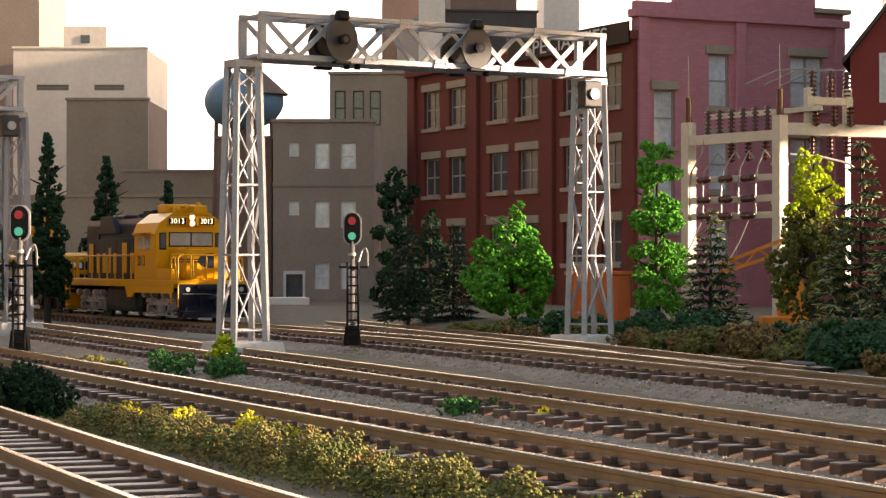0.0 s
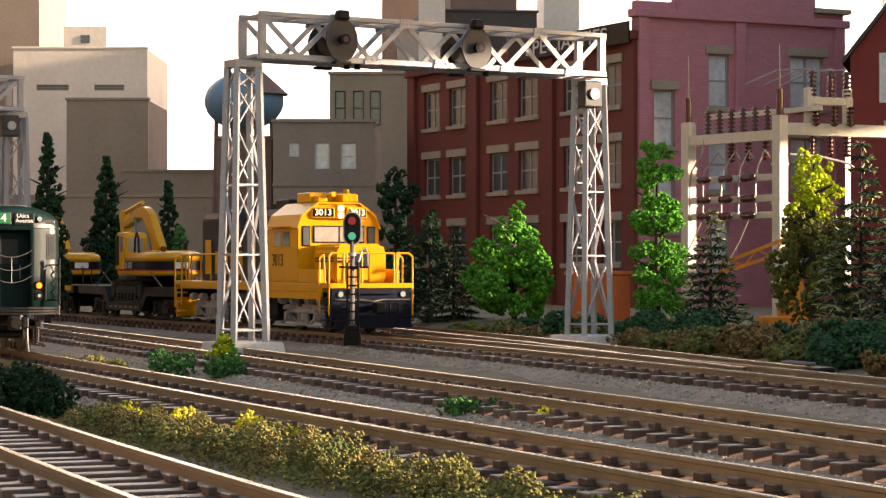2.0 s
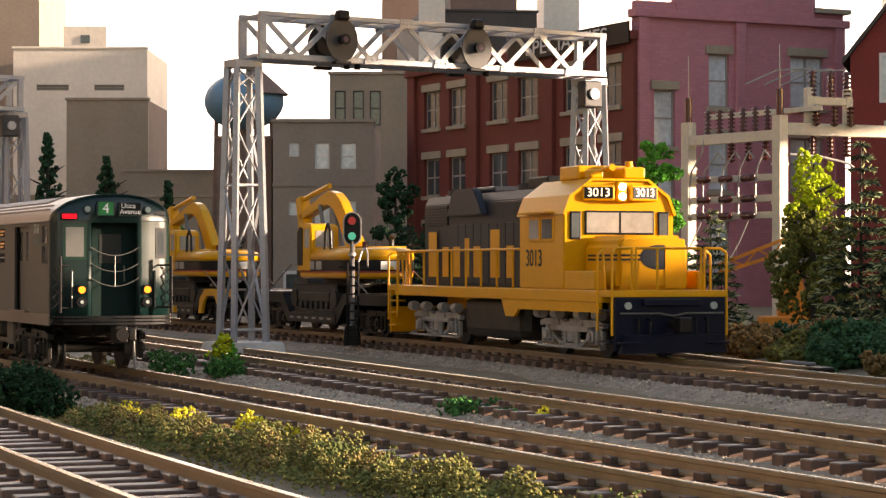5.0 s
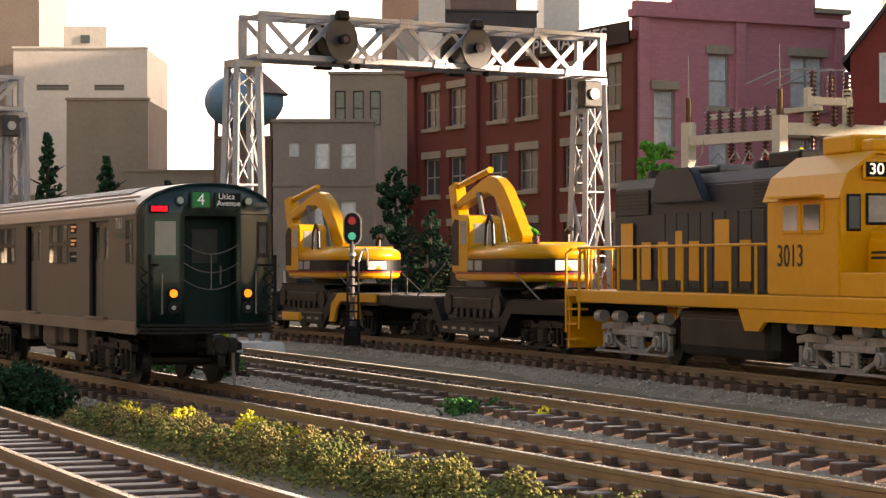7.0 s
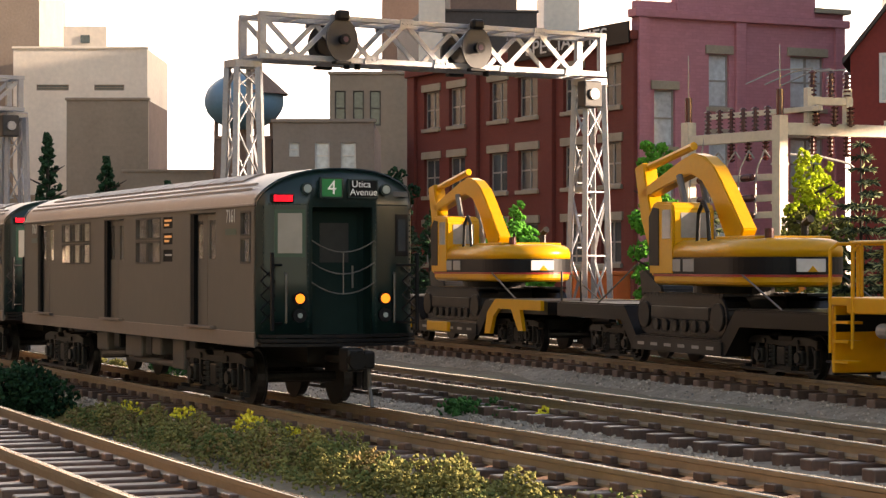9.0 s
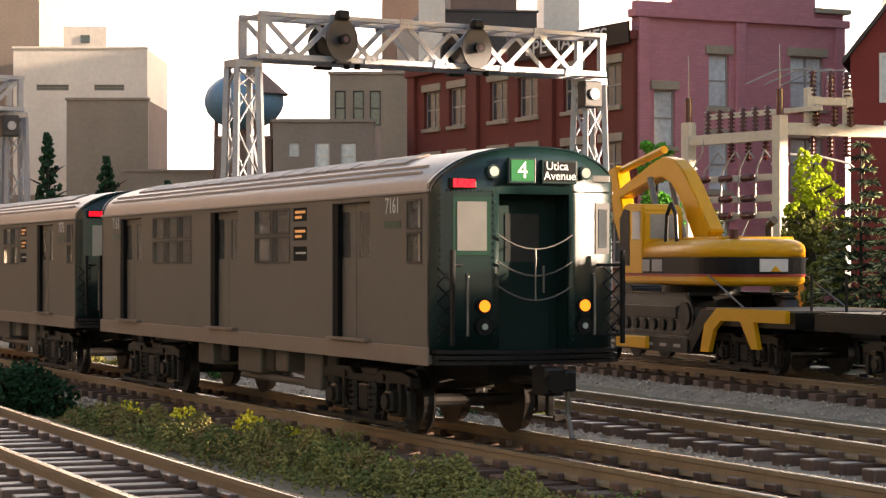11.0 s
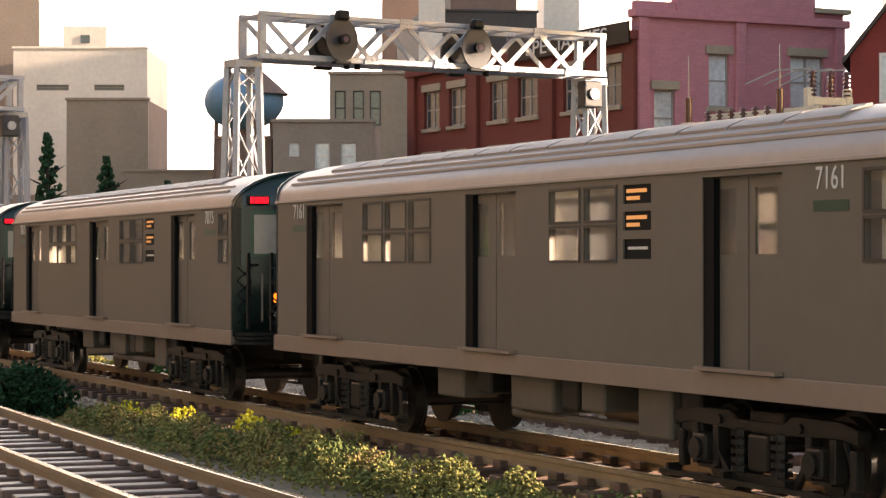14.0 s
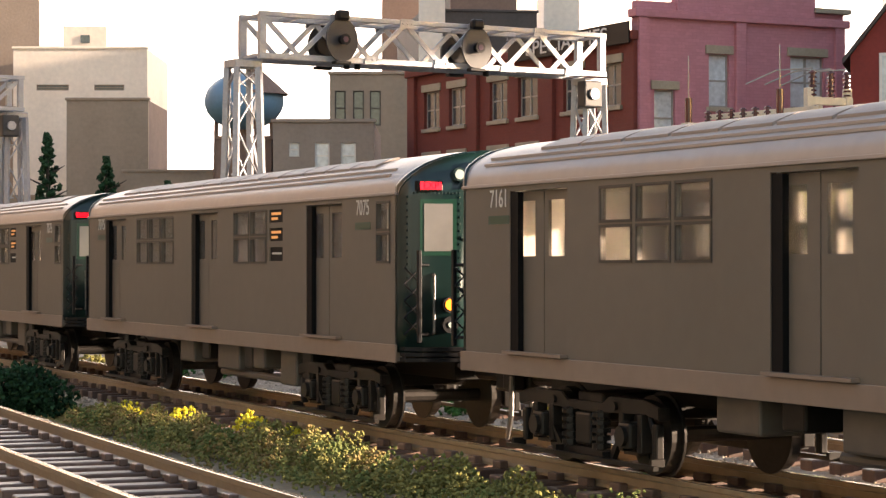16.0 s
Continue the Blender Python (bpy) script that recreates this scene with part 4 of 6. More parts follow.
# ---- freight train ----
M_YEL = material("railway_yellow_paint", (0.72, 0.325, 0.006), 0.34, vary=0.07, scale=60, spec=0.3)
M_YEL_DARK = material("machine_yellow_paint", (0.66, 0.315, 0.008), 0.30, vary=0.08, scale=60, spec=0.35)
M_SLATE = material("dark_blue_grey_paint", (0.022, 0.026, 0.034), 0.40, vary=0.15, scale=60, spec=0.18)
M_PILOT = material("navy_pilot_paint", (0.004, 0.006, 0.018), 0.4, vary=0.15, scale=60, spec=0.2)
M_TRUCK = material("silver_truck_paint", (0.36, 0.34, 0.32), 0.45, metal=0.3, vary=0.3, scale=120, dirt=(0.12, 0.10, 0.08), dirt_amount=0.7)
M_CAB_GLASS = material("cab_glass", (0.10, 0.11, 0.11), 0.06, vary=0.3, scale=40, spec=0.9)
# paler copy of the cab glass, with light behind it put into the colour
M_CAB_GLASS_LIT = material("lit_cab_glass", (0.34, 0.31, 0.27), 0.10, vary=0.25, scale=50, spec=0.8)
M_NUMBER = material("number_board_glow", (1.0, 0.78, 0.52), 0.3, vary=0.05, emit=0.8)
M_LAMP_WHITE = material("headlight_glow", (1.0, 0.88, 0.65), 0.2, vary=0.05, emit=3.0)
M_RUBBER = material("black_rubber_track", (0.005, 0.005, 0.005), 0.24, vary=0.35, scale=120, spec=0.35)
M_DECK = material("dark_deck", (0.006, 0.0056, 0.0053), 0.3, vary=0.35, scale=90, spec=0.2)
M_DECK_WOOD = material("worn_wood_deck", (0.16, 0.12, 0.085), 0.7, vary=0.3, scale=70)
M_STRIPE_RED = material("red_stripe", (0.35, 0.02, 0.015), 0.4, vary=0.1)

loco = thing("diesel_locomotive", put(0, 0), "yellow and dark blue four-axle diesel locomotive with lit number boards", "locomotive")
# frame and walkways
part("sill", box(-13.1, -1.5, 1.36, 2.3, 1.5, 1.66, 0.03), M_YEL, loco)
for s_ in (-1, 1):
    part("sill_skirt", prism([(-3.6, 1.36), (2.2, 1.36), (2.2, 1.12), (-3.0, 1.12), (-3.3, 0.92), (-3.9, 0.92), (-4.2, 1.36)], "y", s_ * 1.46 - 0.04, s_ * 1.46 + 0.04), M_YEL, loco)
fuel = part("fuel_tank", box(-7.7, -1.28, 0.28, -3.2, 1.28, 1.34, 0.25), M_GRIME, loco)
part("air_reservoir", tube((-7.5, -1.12, 1.16), (-3.6, -1.12, 1.16), 0.16, None, 14), M_GRIME, loco)
# long hood
hood = part("long_hood", prism([(-0.92, 1.664), (0.92, 1.664), (0.92, 4.02), (0.80, 4.28), (-0.80, 4.28), (-0.92, 4.02)], "x", -12.0, -3.2, 0.03), M_SLATE, loco)
for s_ in (-1, 1):
    for i in range(11):
        x = -9.6 + i * 0.62
        if x > -3.7:
            break
        part("hood_door", box(x, s_ * 0.945 - 0.02, 1.75, x + 0.58, s_ * 0.945 + 0.02, 3.42, 0.012), M_SLATE, hood)
    for x0, x1, z0, z1 in ((-11.85, -9.9, 3.42, 4.0), (-4.6, -3.35, 3.45, 4.0)):
        gr = part("grille", box(x0, s_ * 0.935 - 0.02, z0, x1, s_ * 0.935 + 0.02, z1), M_BLACK, hood)
        for j in range(7):
            z = z0 + (z1 - z0) * (j + 0.5) / 7
            part("slat", box(x0 + 0.02, s_ * 0.965 - 0.012, z - 0.025, x1 - 0.02, s_ * 0.965 + 0.012, z + 0.015), M_SLATE, gr)
    # dynamic-brake blister
    part("blister", prism([(-9.5, 3.66), (-6.6, 3.66), (-7.2, 4.30), (-7.4, 4.42), (-8.9, 4.42), (-9.1, 4.30)], "y", s_ * 1.02 - 0.12, s_ * 1.02 + 0.10, 0.03), M_SLATE, hood)
for x, r in ((-10.7, 0.62), (-8.05, 0.6), (-5.2, 0.6)):
    fan = part("roof_fan", disc((x, 0, 4.36), (0, 0, 1), r, 0.18, None, 28), M_SLATE, hood)
    part("fan_guard", disc((x, 0, 4.46), (0, 0, 1), r * 0.9, 0.03, None, 28), M_BLACK, fan)
part("hood_roof_box", box(-9.4, -0.75, 4.284, -6.7, 0.75, 4.46, 0.06), M_SLATE, hood)
part("exhaust_hatch", box(-4.7, -0.55, 4.284, -3.3, 0.55, 4.62, 0.05), M_BLACK, hood)
# the railway's name, drawn as plain tall bars
NAME_BARS = ((-11.50, 0.70, 1.00), (-10.29, 0.52, 0.66), (-9.37, 0.54, 0.66), (-8.42, 0.35, 0.84), (-7.71, 0.52, 0.66), (-6.39, 0.70, 1.00), (-5.18, 0.52, 0.66))
for s_ in (-1, 1):
    for x, w, h in NAME_BARS:
        part("name_bar", box(x, s_ * 0.972 - 0.004, 1.92, x + w, s_ * 0.969 + 0.004, 1.92 + 1.32 * h), M_YEL, hood)
# cab
cab_prof = [(-1.5, 1.664), (1.5, 1.664), (1.5, 3.55), (1.30, 3.98), (0.75, 4.36), (-0.75, 4.36), (-1.30, 3.98), (-1.5, 3.55)]
cab = part("cab", prism(cab_prof, "x", -2.9, 0.05, 0.03), M_YEL, loco)
part("cab_roof", prism([(1.55, 3.52), (1.36, 4.00), (0.78, 4.42), (-0.78, 4.42), (-1.36, 4.00), (-1.55, 3.52), (-1.48, 3.50), (-1.30, 3.95), (-0.74, 4.365), (0.74, 4.365), (1.30, 3.95), (1.48, 3.50)], "x", -3.0, 0.12), M_YEL, cab)
for s_ in (-1, 1):
    for x0, x1 in ((-2.2, -1.45), (-1.35, -0.55)):
        w = part("side_window", box(x0, s_ * 1.505 - 0.03, 2.86, x1, s_ * 1.505 + 0.03, 3.48, 0.02), M_YEL, cab)
        part("pane", box(x0 + 0.08, s_ * 1.54 - 0.01, 2.93, x1 - 0.08, s_ * 1.54 + 0.01, 3.42), M_CAB_GLASS_LIT if x0 < -2 else M_CAB_GLASS, w)
    lettering("3013", 0.62, cab, pose(-1.9 * S, s_ * 1.512 * S, 2.42 * S, 90, 0, 0 if s_ < 0 else 180), M_SLATE, "road_number", wide=0.9, depth=0.004)
    part("awning", prism([(-2.35, 3.56), (-0.5, 3.56), (-0.5, 3.60), (-2.35, 3.60)], "y", s_ * 1.5, s_ * 1.78), M_YEL, cab)
    part("battery_box", box(-2.8, s_ * 1.36 - 0.12, 1.67, 1.9, s_ * 1.36 + 0.12, 2.12, 0.02), M_YEL, loco)
# windscreen
ws_ = part("windscreen", box(0.051, -0.95, 3.02, 0.09, 0.95, 3.62, 0.02), M_BLACK, cab)
for a, b in ((-0.90, -0.03), (0.03, 0.90)):
    part("pane", box(0.091, a, 3.07, 0.10, b, 3.57), M_CAB_GLASS_LIT, ws_)
for s_ in (-1, 1):
    cw = part("corner_window", box(0.051, s_ * 1.2 - 0.15, 2.9, 0.085, s_ * 1.2 + 0.15, 3.6, 0.02), M_BLACK, cab)
    part("pane", box(0.086, s_ * 1.2 - 0.11, 2.95, 0.094, s_ * 1.2 + 0.11, 3.55), M_CAB_GLASS, cw)
# number boards and headlight above
for s_ in (-1, 1):
    nbm = put(0.16, s_ * 0.62, 4.06, s_ * 12)
    nb = part("number_board", box(-0.12, -0.42, -0.20, 0.06, 0.42, 0.20, 0.05), M_YEL, cab, at=nbm)
    part("plate", box(0.061, -0.36, -0.14, 0.07, 0.36, 0.14), M_BLACK, nb)
    lettering("3013", 0.30, nb, pose(0.0712 * S, 0, 0, 90, 0, 90), M_NUMBER, "number", depth=0.002)
hl = part("headlight", box(0.06, -0.14, 3.84, 0.24, 0.14, 4.34, 0.04), M_YEL, cab)
for z in (3.97, 4.21):
    part("lens", disc((0.25, 0, z), (1, 0, 0), 0.095, 0.03, None, 18), M_LAMP_WHITE, hl)
for x0, x1, y0, y1, z1 in ((-1.9, -0.7, -0.8, 0.8, 4.78), (-0.6, 0.0, 0.15, 0.75, 4.72), (-0.55, -0.1, -0.7, -0.35, 4.66)):
    part("roof_unit", box(x0, y0, 4.424, x1, y1, z1, 0.05), M_YEL, cab)
part("horn", tube((-0.5, -0.2, 4.66), (0.1, -0.2, 4.7), 0.05, None, 12, 0.09), M_YEL, cab)
part("beacon", disc((-0.35, 0.45, 4.80), (0, 0, 1), 0.10, 0.16, None, 14), M_YEL, cab)
# short nose
nose = part("short_hood", prism([(-0.95, 1.664), (0.95, 1.664), (0.95, 2.78), (0.80, 2.98), (-0.80, 2.98), (-0.95, 2.78)], "x", 0.054, 2.05, 0.10), M_YEL, loco)
em = bmesh.new()
disc((2.056, 0.15, 2.45), (1, 0, 0), 0.30, 0.012, em, 28)
bmesh.ops.scale(em, vec=(1, 1.7, 1), space=Matrix.Translation((0, -0.15, -2.45)), verts=em.verts)
part("nose_emblem", em, M_SLATE, nose, "dark oval emblem")
for z in (2.40, 2.50):
    part("nose_stripe", box(0.3, -0.962, z - 0.03, 2.05, -0.952, z + 0.02), M_SLATE, nose)
    part("nose_stripe", box(2.052, -0.86, z - 0.03, 2.062, -0.3, z + 0.02), M_SLATE, nose)
part("nose_door", box(2.045, 0.30, 1.70, 2.075, 0.85, 2.75, 0.01), M_YEL, nose)
# pilots, steps, platforms
for e in (0, 1):
    x = 3.0 if e == 0 else -13.75
    d = 1 if e == 0 else -1
    a, b = sorted((x, x - d * 1.0))
    plf = part("end_platform", box(a, -1.5, 1.50, b, 1.5, 1.66, 0.02), M_YEL, loco)
    a, b = sorted((x, x - d * 0.12))
    pl = part("pilot", box(a, -1.45, 0.22, b, 1.45, 1.50, 0.03), M_PILOT if e == 0 else M_YEL, loco)
    part("plough", prism([(-1.4, 0.18), (1.4, 0.18), (1.25, 0.62), (-1.25, 0.62)], "x", min(x + d * 0.02, x + d * 0.22), max(x + d * 0.02, x + d * 0.22)), M_PILOT, pl)
    cp = bmesh.new()
    tube((x - d * 0.3, 0, 0.86), (x + d * 0.6, 0, 0.86), 0.10, cp, 10)
    box(min(x + d * 0.45, x + d * 0.85), -0.17, 0.66, max(x + d * 0.45, x + d * 0.85), 0.17, 1.04, 0.05, cp)
    part("coupler", cp, M_GRIME, pl)
    for y in (-0.9, -0.6, 0.6, 0.9):
        part("air_hose", bent([(x + d * 0.03, y, 1.0), (x + d * 0.14, y, 0.95), (x + d * 0.16, y, 0.45)], 0.03, None, 6), M_BLACK, pl)
    part("anti_climber", box(min(x, x + d * 0.16), -0.75, 1.30, max(x, x + d * 0.16), 0.75, 1.46, 0.02), M_PILOT, pl)
    part("uncoupling_lever", bent([(x + d * 0.10, -1.35, 1.12), (x + d * 0.10, -0.35, 1.12), (x + d * 0.16, 0.0, 1.06), (x + d * 0.10, 0.35, 1.12), (x + d * 0.10, 1.35, 1.12)], 0.025, None, 6), M_CHAIN, pl)
    for y in (-1.12, 1.12):
        part("footboard", box(min(x, x + d * 0.28), y - 0.30, 0.40, max(x, x + d * 0.28), y + 0.30, 0.45, 0.01), M_PILOT, pl)
        part("pilot_lamp", disc((x + d * 0.03, y, 1.30), (1, 0, 0), 0.09, 0.06, None, 14), M_LENS_CLEAR, pl)
    for y in (-1.0, 1.0):
        part("mark", box(x + d * 0.006 - 0.005, y - 0.22, 0.42, x + d * 0.006 + 0.005, y + 0.22, 0.48), M_LETTER, pl)
    for s_ in (-1, 1):
        st = bmesh.new()
        for z in (0.42, 0.80, 1.16):
            a, b = sorted((x - d * 0.14, x - d * 0.75))
            box(a, s_ * 1.36 - 0.16, z, b, s_ * 1.36 + 0.16, z + 0.05, 0, st)
        part("steps", st, M_PILOT if e == 0 else M_YEL, loco)
        part("grab_rail", bent([(x - d * 0.05, s_ * 1.50, 0.6), (x - d * 0.05, s_ * 1.50, 2.55), (x - d * 0.12, s_ * 1.38, 2.66), (x - d * 0.12, s_ * 0.95, 2.66), (x - d * 0.12, s_ * 0.95, 1.66)], 0.035), M_YEL, loco)
        part("grab_rail", bent([(x - d * 0.9, s_ * 1.50, 0.7), (x - d * 0.9, s_ * 1.50, 2.5), (x - d * 0.9, s_ * 1.36, 2.62), (x - d * 0.9, s_ * 1.30, 1.66)], 0.035), M_YEL, loco)
    part("end_rail", bent([(x - d * 0.1, -0.85, 1.66), (x - d * 0.1, -0.85, 2.66), (x - d * 0.1, 0.85, 2.66), (x - d * 0.1, 0.85, 1.66)], 0.03), M_YEL, loco)
    part("end_rail", bent([(x - d * 0.1, -0.30, 1.66), (x - d * 0.1, -0.30, 2.66)], 0.03), M_YEL, loco)
for s_ in (-1, 1):
    y = s_ * 1.46
    part("handrail", tube((-13.0, y, 2.68), (-3.0, y, 2.68), 0.032), M_YEL, loco)
    for i in range(9):
        x = -12.9 + i * 1.18
        part("stanchion", tube((x, y, 1.66), (x, y, 2.68), 0.034), M_YEL, loco)
for cx in (-0.25, -10.2):
    bm = bogie_truck(2.74, 0.51, 1.12, M_TRUCK)
    for s_ in (-1, 1):
        for x in (-1.85, -0.75, 0.75, 1.85):
            tube((x - 0.18, s_ * 1.24, 1.05), (x + 0.18, s_ * 1.24, 1.05), 0.14, bm, 12)
        box(-1.2, s_ * 1.2 - 0.06, 0.62, 1.2, s_ * 1.2 + 0.06, 0.74, 0.02, bm)
    tk = part("bogie", bm, M_TRUCK, loco, "silver-painted truck side frame", at=put(cx, 0, 0))
    for dx in (-1.37, 1.37):
        w = wheelset(0.51, M_WHEEL, tk, put(dx, 0, 0.51))
        SPINS.append((w, (dx, 0, 0.51), 0.51, "freight"))


def depressed_flatcar(label, yellow):
    """A well wagon, front end at x = 0, 14.3 m long."""
    c = thing("flat_wagon", put(0, 0), label, "flat wagon", group="machine wagons")
    part("deck", prism([(0, 1.0), (0, 1.32), (-4.3, 1.32), (-5.0, 0.66), (-9.4, 0.66), (-10.1, 1.32), (-14.3, 1.32), (-14.3, 1.0), (-10.3, 0.98), (-9.6, 0.34), (-4.8, 0.34), (-4.1, 0.98)], "y", -1.42, 1.42, 0.0), M_DECK, c)
    for x0, x1, z in ((-0.1, -4.2, 1.324), (-10.2, -14.2, 1.324), (-5.1, -9.3, 0.664)):
        for i in range(10):
            a = x0 + (x1 - x0) * i / 10
            b = x0 + (x1 - x0) * (i + 0.94) / 10
            part("plank", box(min(a, b), -1.36, z, max(a, b), 1.36, z + 0.03), M_DECK_WOOD if yellow else M_DECK, c)
    for s_ in (-1, 1):
        part("side_beam", box(-9.5, s_ * 1.44 - 0.02, 0.36, -4.9, s_ * 1.44 + 0.02, 0.64), M_GRIME, c)
        for i in range(6):
            part("stencil_bar", box(-9.2 + i * 0.72, s_ * 1.466 - 0.004, 0.46, -8.85 + i * 0.72, s_ * 1.466 + 0.004, 0.53), M_FRAME, c)
        if yellow:
            for e in (0, 1):
                f = (lambda x: x) if e == 0 else (lambda x: -14.3 - x)
                o = [(f(-0.2), 1.36), (f(-3.3), 1.36), (f(-3.9), 1.0), (f(-4.1), 0.42), (f(-3.7), 0.42), (f(-3.45), 0.9), (f(-3.1), 1.1), (f(-2.2), 1.1), (f(-1.7), 0.55), (f(-1.4), 0.55), (f(-1.6), 1.1), (f(-0.2), 1.1)]
                part("gooseneck", prism(o, "y", s_ * 1.48 - 0.05, s_ * 1.48 + 0.05), M_YEL_DARK, c)
            part("outrigger", box(-8.6, s_ * 1.5 - 0.06, 0.38, -6.9, s_ * 1.5 + 0.06, 0.66, 0.03), M_YEL_DARK, c)
    for cx in (-2.95, -11.6):
        bm = bogie_truck(1.75, 0.42, 0.98, M_GRIME)
        tk = part("bogie", bm, M_GRIME, c, at=put(cx, 0, 0))
        for dx in (-0.87, 0.87):
            w = wheelset(0.42, M_WHEEL, tk, put(dx, 0, 0.42))
            SPINS.append((w, (dx, 0, 0.42), 0.42, "freight"))
    for x, d in ((0, 1), (-14.3, -1)):
        part("coupler", tube((x - d * 0.2, 0, 0.86), (x + d * 0.45, 0, 0.86), 0.1, None, 10), M_GRIME, c)
        part("brake_stand", tube((x - d * 0.3, -0.9, 1.3), (x - d * 0.3, -0.9, 2.1), 0.03), M_GRIME, c)
    return c


def excavator(label):
    """A tracked excavator; the counterweight points along +x, the boom along -x. Its origin lies under the slewing ring."""
    e = thing("excavator", put(0, 0), label, "excavator", group="excavators on the wagons")
    for s_ in (-1, 1):
        y = s_ * 1.0
        o = []
        for i in range(9):
            a = math.pi / 2 + math.pi * i / 8
            o.append((-1.9 + 0.45 * math.cos(a), 0.5 + 0.45 * math.sin(a)))
        for i in range(9):
            a = -math.pi / 2 + math.pi * i / 8
            o.append((1.9 + 0.45 * math.cos(a), 0.5 + 0.45 * math.sin(a)))
        tr = part("crawler_track", prism(o, "y", y - 0.30, y + 0.30, 0.03), M_RUBBER, e)
        for i in range(22):
            x = -2.05 + i * 0.195
            part("track_shoe", box(x, y - 0.32, 0.945, x + 0.13, y + 0.32, 1.0), M_RUBBER, tr)
        for x, r in ((-1.9, 0.30), (1.9, 0.30)):
            part("sprocket", disc((x, y + s_ * 0.31, 0.5), (0, 1, 0), r, 0.06, None, 16), M_GRIME, tr)
        for i in range(6):
            part("roller", disc((-1.25 + i * 0.5, y + s_ * 0.31, 0.28), (0, 1, 0), 0.13, 0.06, None, 12), M_GRIME, tr)
        part("track_frame", box(-1.5, y + s_ * 0.31 - 0.03, 0.42, 1.5, y + s_ * 0.31 + 0.03, 0.70, 0.02), M_GRIME, tr)
    part("undercarriage", box(-1.2, -0.75, 0.45, 1.2, 0.75, 0.95, 0.1), M_GRIME, e)
    part("slewing_ring", disc((0, 0, 1.06), (0, 0, 1), 0.9, 0.22, None, 28), M_GRIME, e)

    def plan(inset):
        p = [(-1.55, -1.25 + inset), (2.3, -1.25 + inset)]
        for i in range(1, 24):
            a = -math.pi / 2 + math.pi * i / 24
            p.append((2.3 + (1.35 - inset) * math.cos(a), (1.25 - inset) * math.sin(a)))
        return p + [(2.3, 1.25 - inset), (-1.55, 1.25 - inset)]
    def loft(rings):
        bm = bmesh.new()
        rows = [[bm.verts.new((x, y, z)) for x, y in plan(i)] for z, i in rings]
        n = len(rows[0])
        for r0, r1 in zip(rows, rows[1:]):
            for i in range(n):
                bm.faces.new((r0[i], r0[(i + 1) % n], r1[(i + 1) % n], r1[i]))
        bm.faces.new(rows[0][::-1])
        bm.faces.new(rows[-1])
        bmesh.ops.recalc_face_normals(bm, faces=bm.faces)
        return bm
    part("house_base", loft([(1.16, 0.16), (1.20, 0.06), (1.26, 0.02), (1.36, 0.02)]), M_YEL_DARK, e)
    part("red_stripe", prism(plan(-0.004), "z", 1.364, 1.41), M_STRIPE_RED, e)
    part("black_band", prism(plan(0.0), "z", 1.414, 1.78), M_BLACK, e)
    part("engine_cover", loft([(1.784, 0.0), (1.95, 0.0), (2.04, 0.03), (2.11, 0.10), (2.16, 0.24), (2.18, 0.45)]), M_YEL_DARK, e, smooth=True)
    part("engine_hatch", box(0.9, -0.9, 2.15, 2.8, 0.9, 2.23, 0.03), M_YEL_DARK, e)
    part("emblem", box(3.63, -0.36, 1.47, 3.665, 0.30, 1.74), M_WHITE, e, "pale emblem block")
    part("emblem_mark", prism([(-0.12, 1.47), (0.12, 1.47), (0.0, 1.60)], "x", 3.667, 3.675), M_YEL_DARK, e)
    for s_ in (-1, 1):
        part("louvre", box(-0.9, s_ * 1.258 - 0.006, 1.47, -0.1, s_ * 1.258 + 0.006, 1.74), M_FRAME, e)
        part("louvre", box(0.05, s_ * 1.258 - 0.006, 1.47, 0.6, s_ * 1.258 + 0.006, 1.74), M_FRAME, e)
    part("exhaust", bent([(2.2, 0.6, 2.15), (2.2, 0.6, 2.5), (2.45, 0.6, 2.6)], 0.09), M_GRIME, e)
    part("beacon", disc((2.9, -0.6, 2.28), (0, 0, 1), 0.10, 0.2, None, 12), M_INSUL, e)
    part("hand_hoop", bent([(0.35, -1.05, 2.1), (0.42, -1.05, 2.75), (0.65, -1.05, 3.0), (0.88, -1.05, 2.75), (0.95, -1.05, 2.1)], 0.05), M_GRIME, e)
    # cab
    cb = part("cab", prism([(-1.75, 1.38), (-0.45, 1.38), (-0.45, 2.85), (-0.55, 3.0), (-1.5, 3.05), (-1.85, 2.75)], "y", -1.27, -0.25, 0.05), M_YEL_DARK, e)
    part("cab_window", box(-1.02, -1.285, 2.2, -0.58, -1.262, 2.85, 0.01), M_CAB_GLASS_LIT, cb)
    part("cab_door_glass", prism([(-1.72, 1.6), (-1.2, 1.6), (-1.2, 2.88), (-1.5, 2.92), (-1.74, 2.7)], "y", -1.285, -1.262), M_BLACK, cb)
    part("rear_glass", box(-0.455, -1.08, 2.22, -0.438, -0.44, 2.78), M_CAB_GLASS_LIT, cb)
    part("front_glass", prism([(-1.9, 1.6), (-1.86, 1.6), (-1.86, 2.7), (-1.9, 2.7)], "y", -1.12, -0.4), M_CAB_GLASS, cb)
    # boom, stick, bucket and rams
    boom = part("boom", prism([(0.25, 2.1), (0.5, 2.4), (-0.55, 3.45), (-1.0, 3.85), (-1.5, 4.1), (-2.1, 4.2), (-2.8, 4.06), (-5.0, 3.45), (-5.05, 3.2), (-2.9, 3.62), (-2.2, 3.72), (-1.65, 3.55), (-1.1, 3.1), (-0.3, 2.1)], "y", -0.02, 0.34, 0.03), M_YEL_DARK, e)
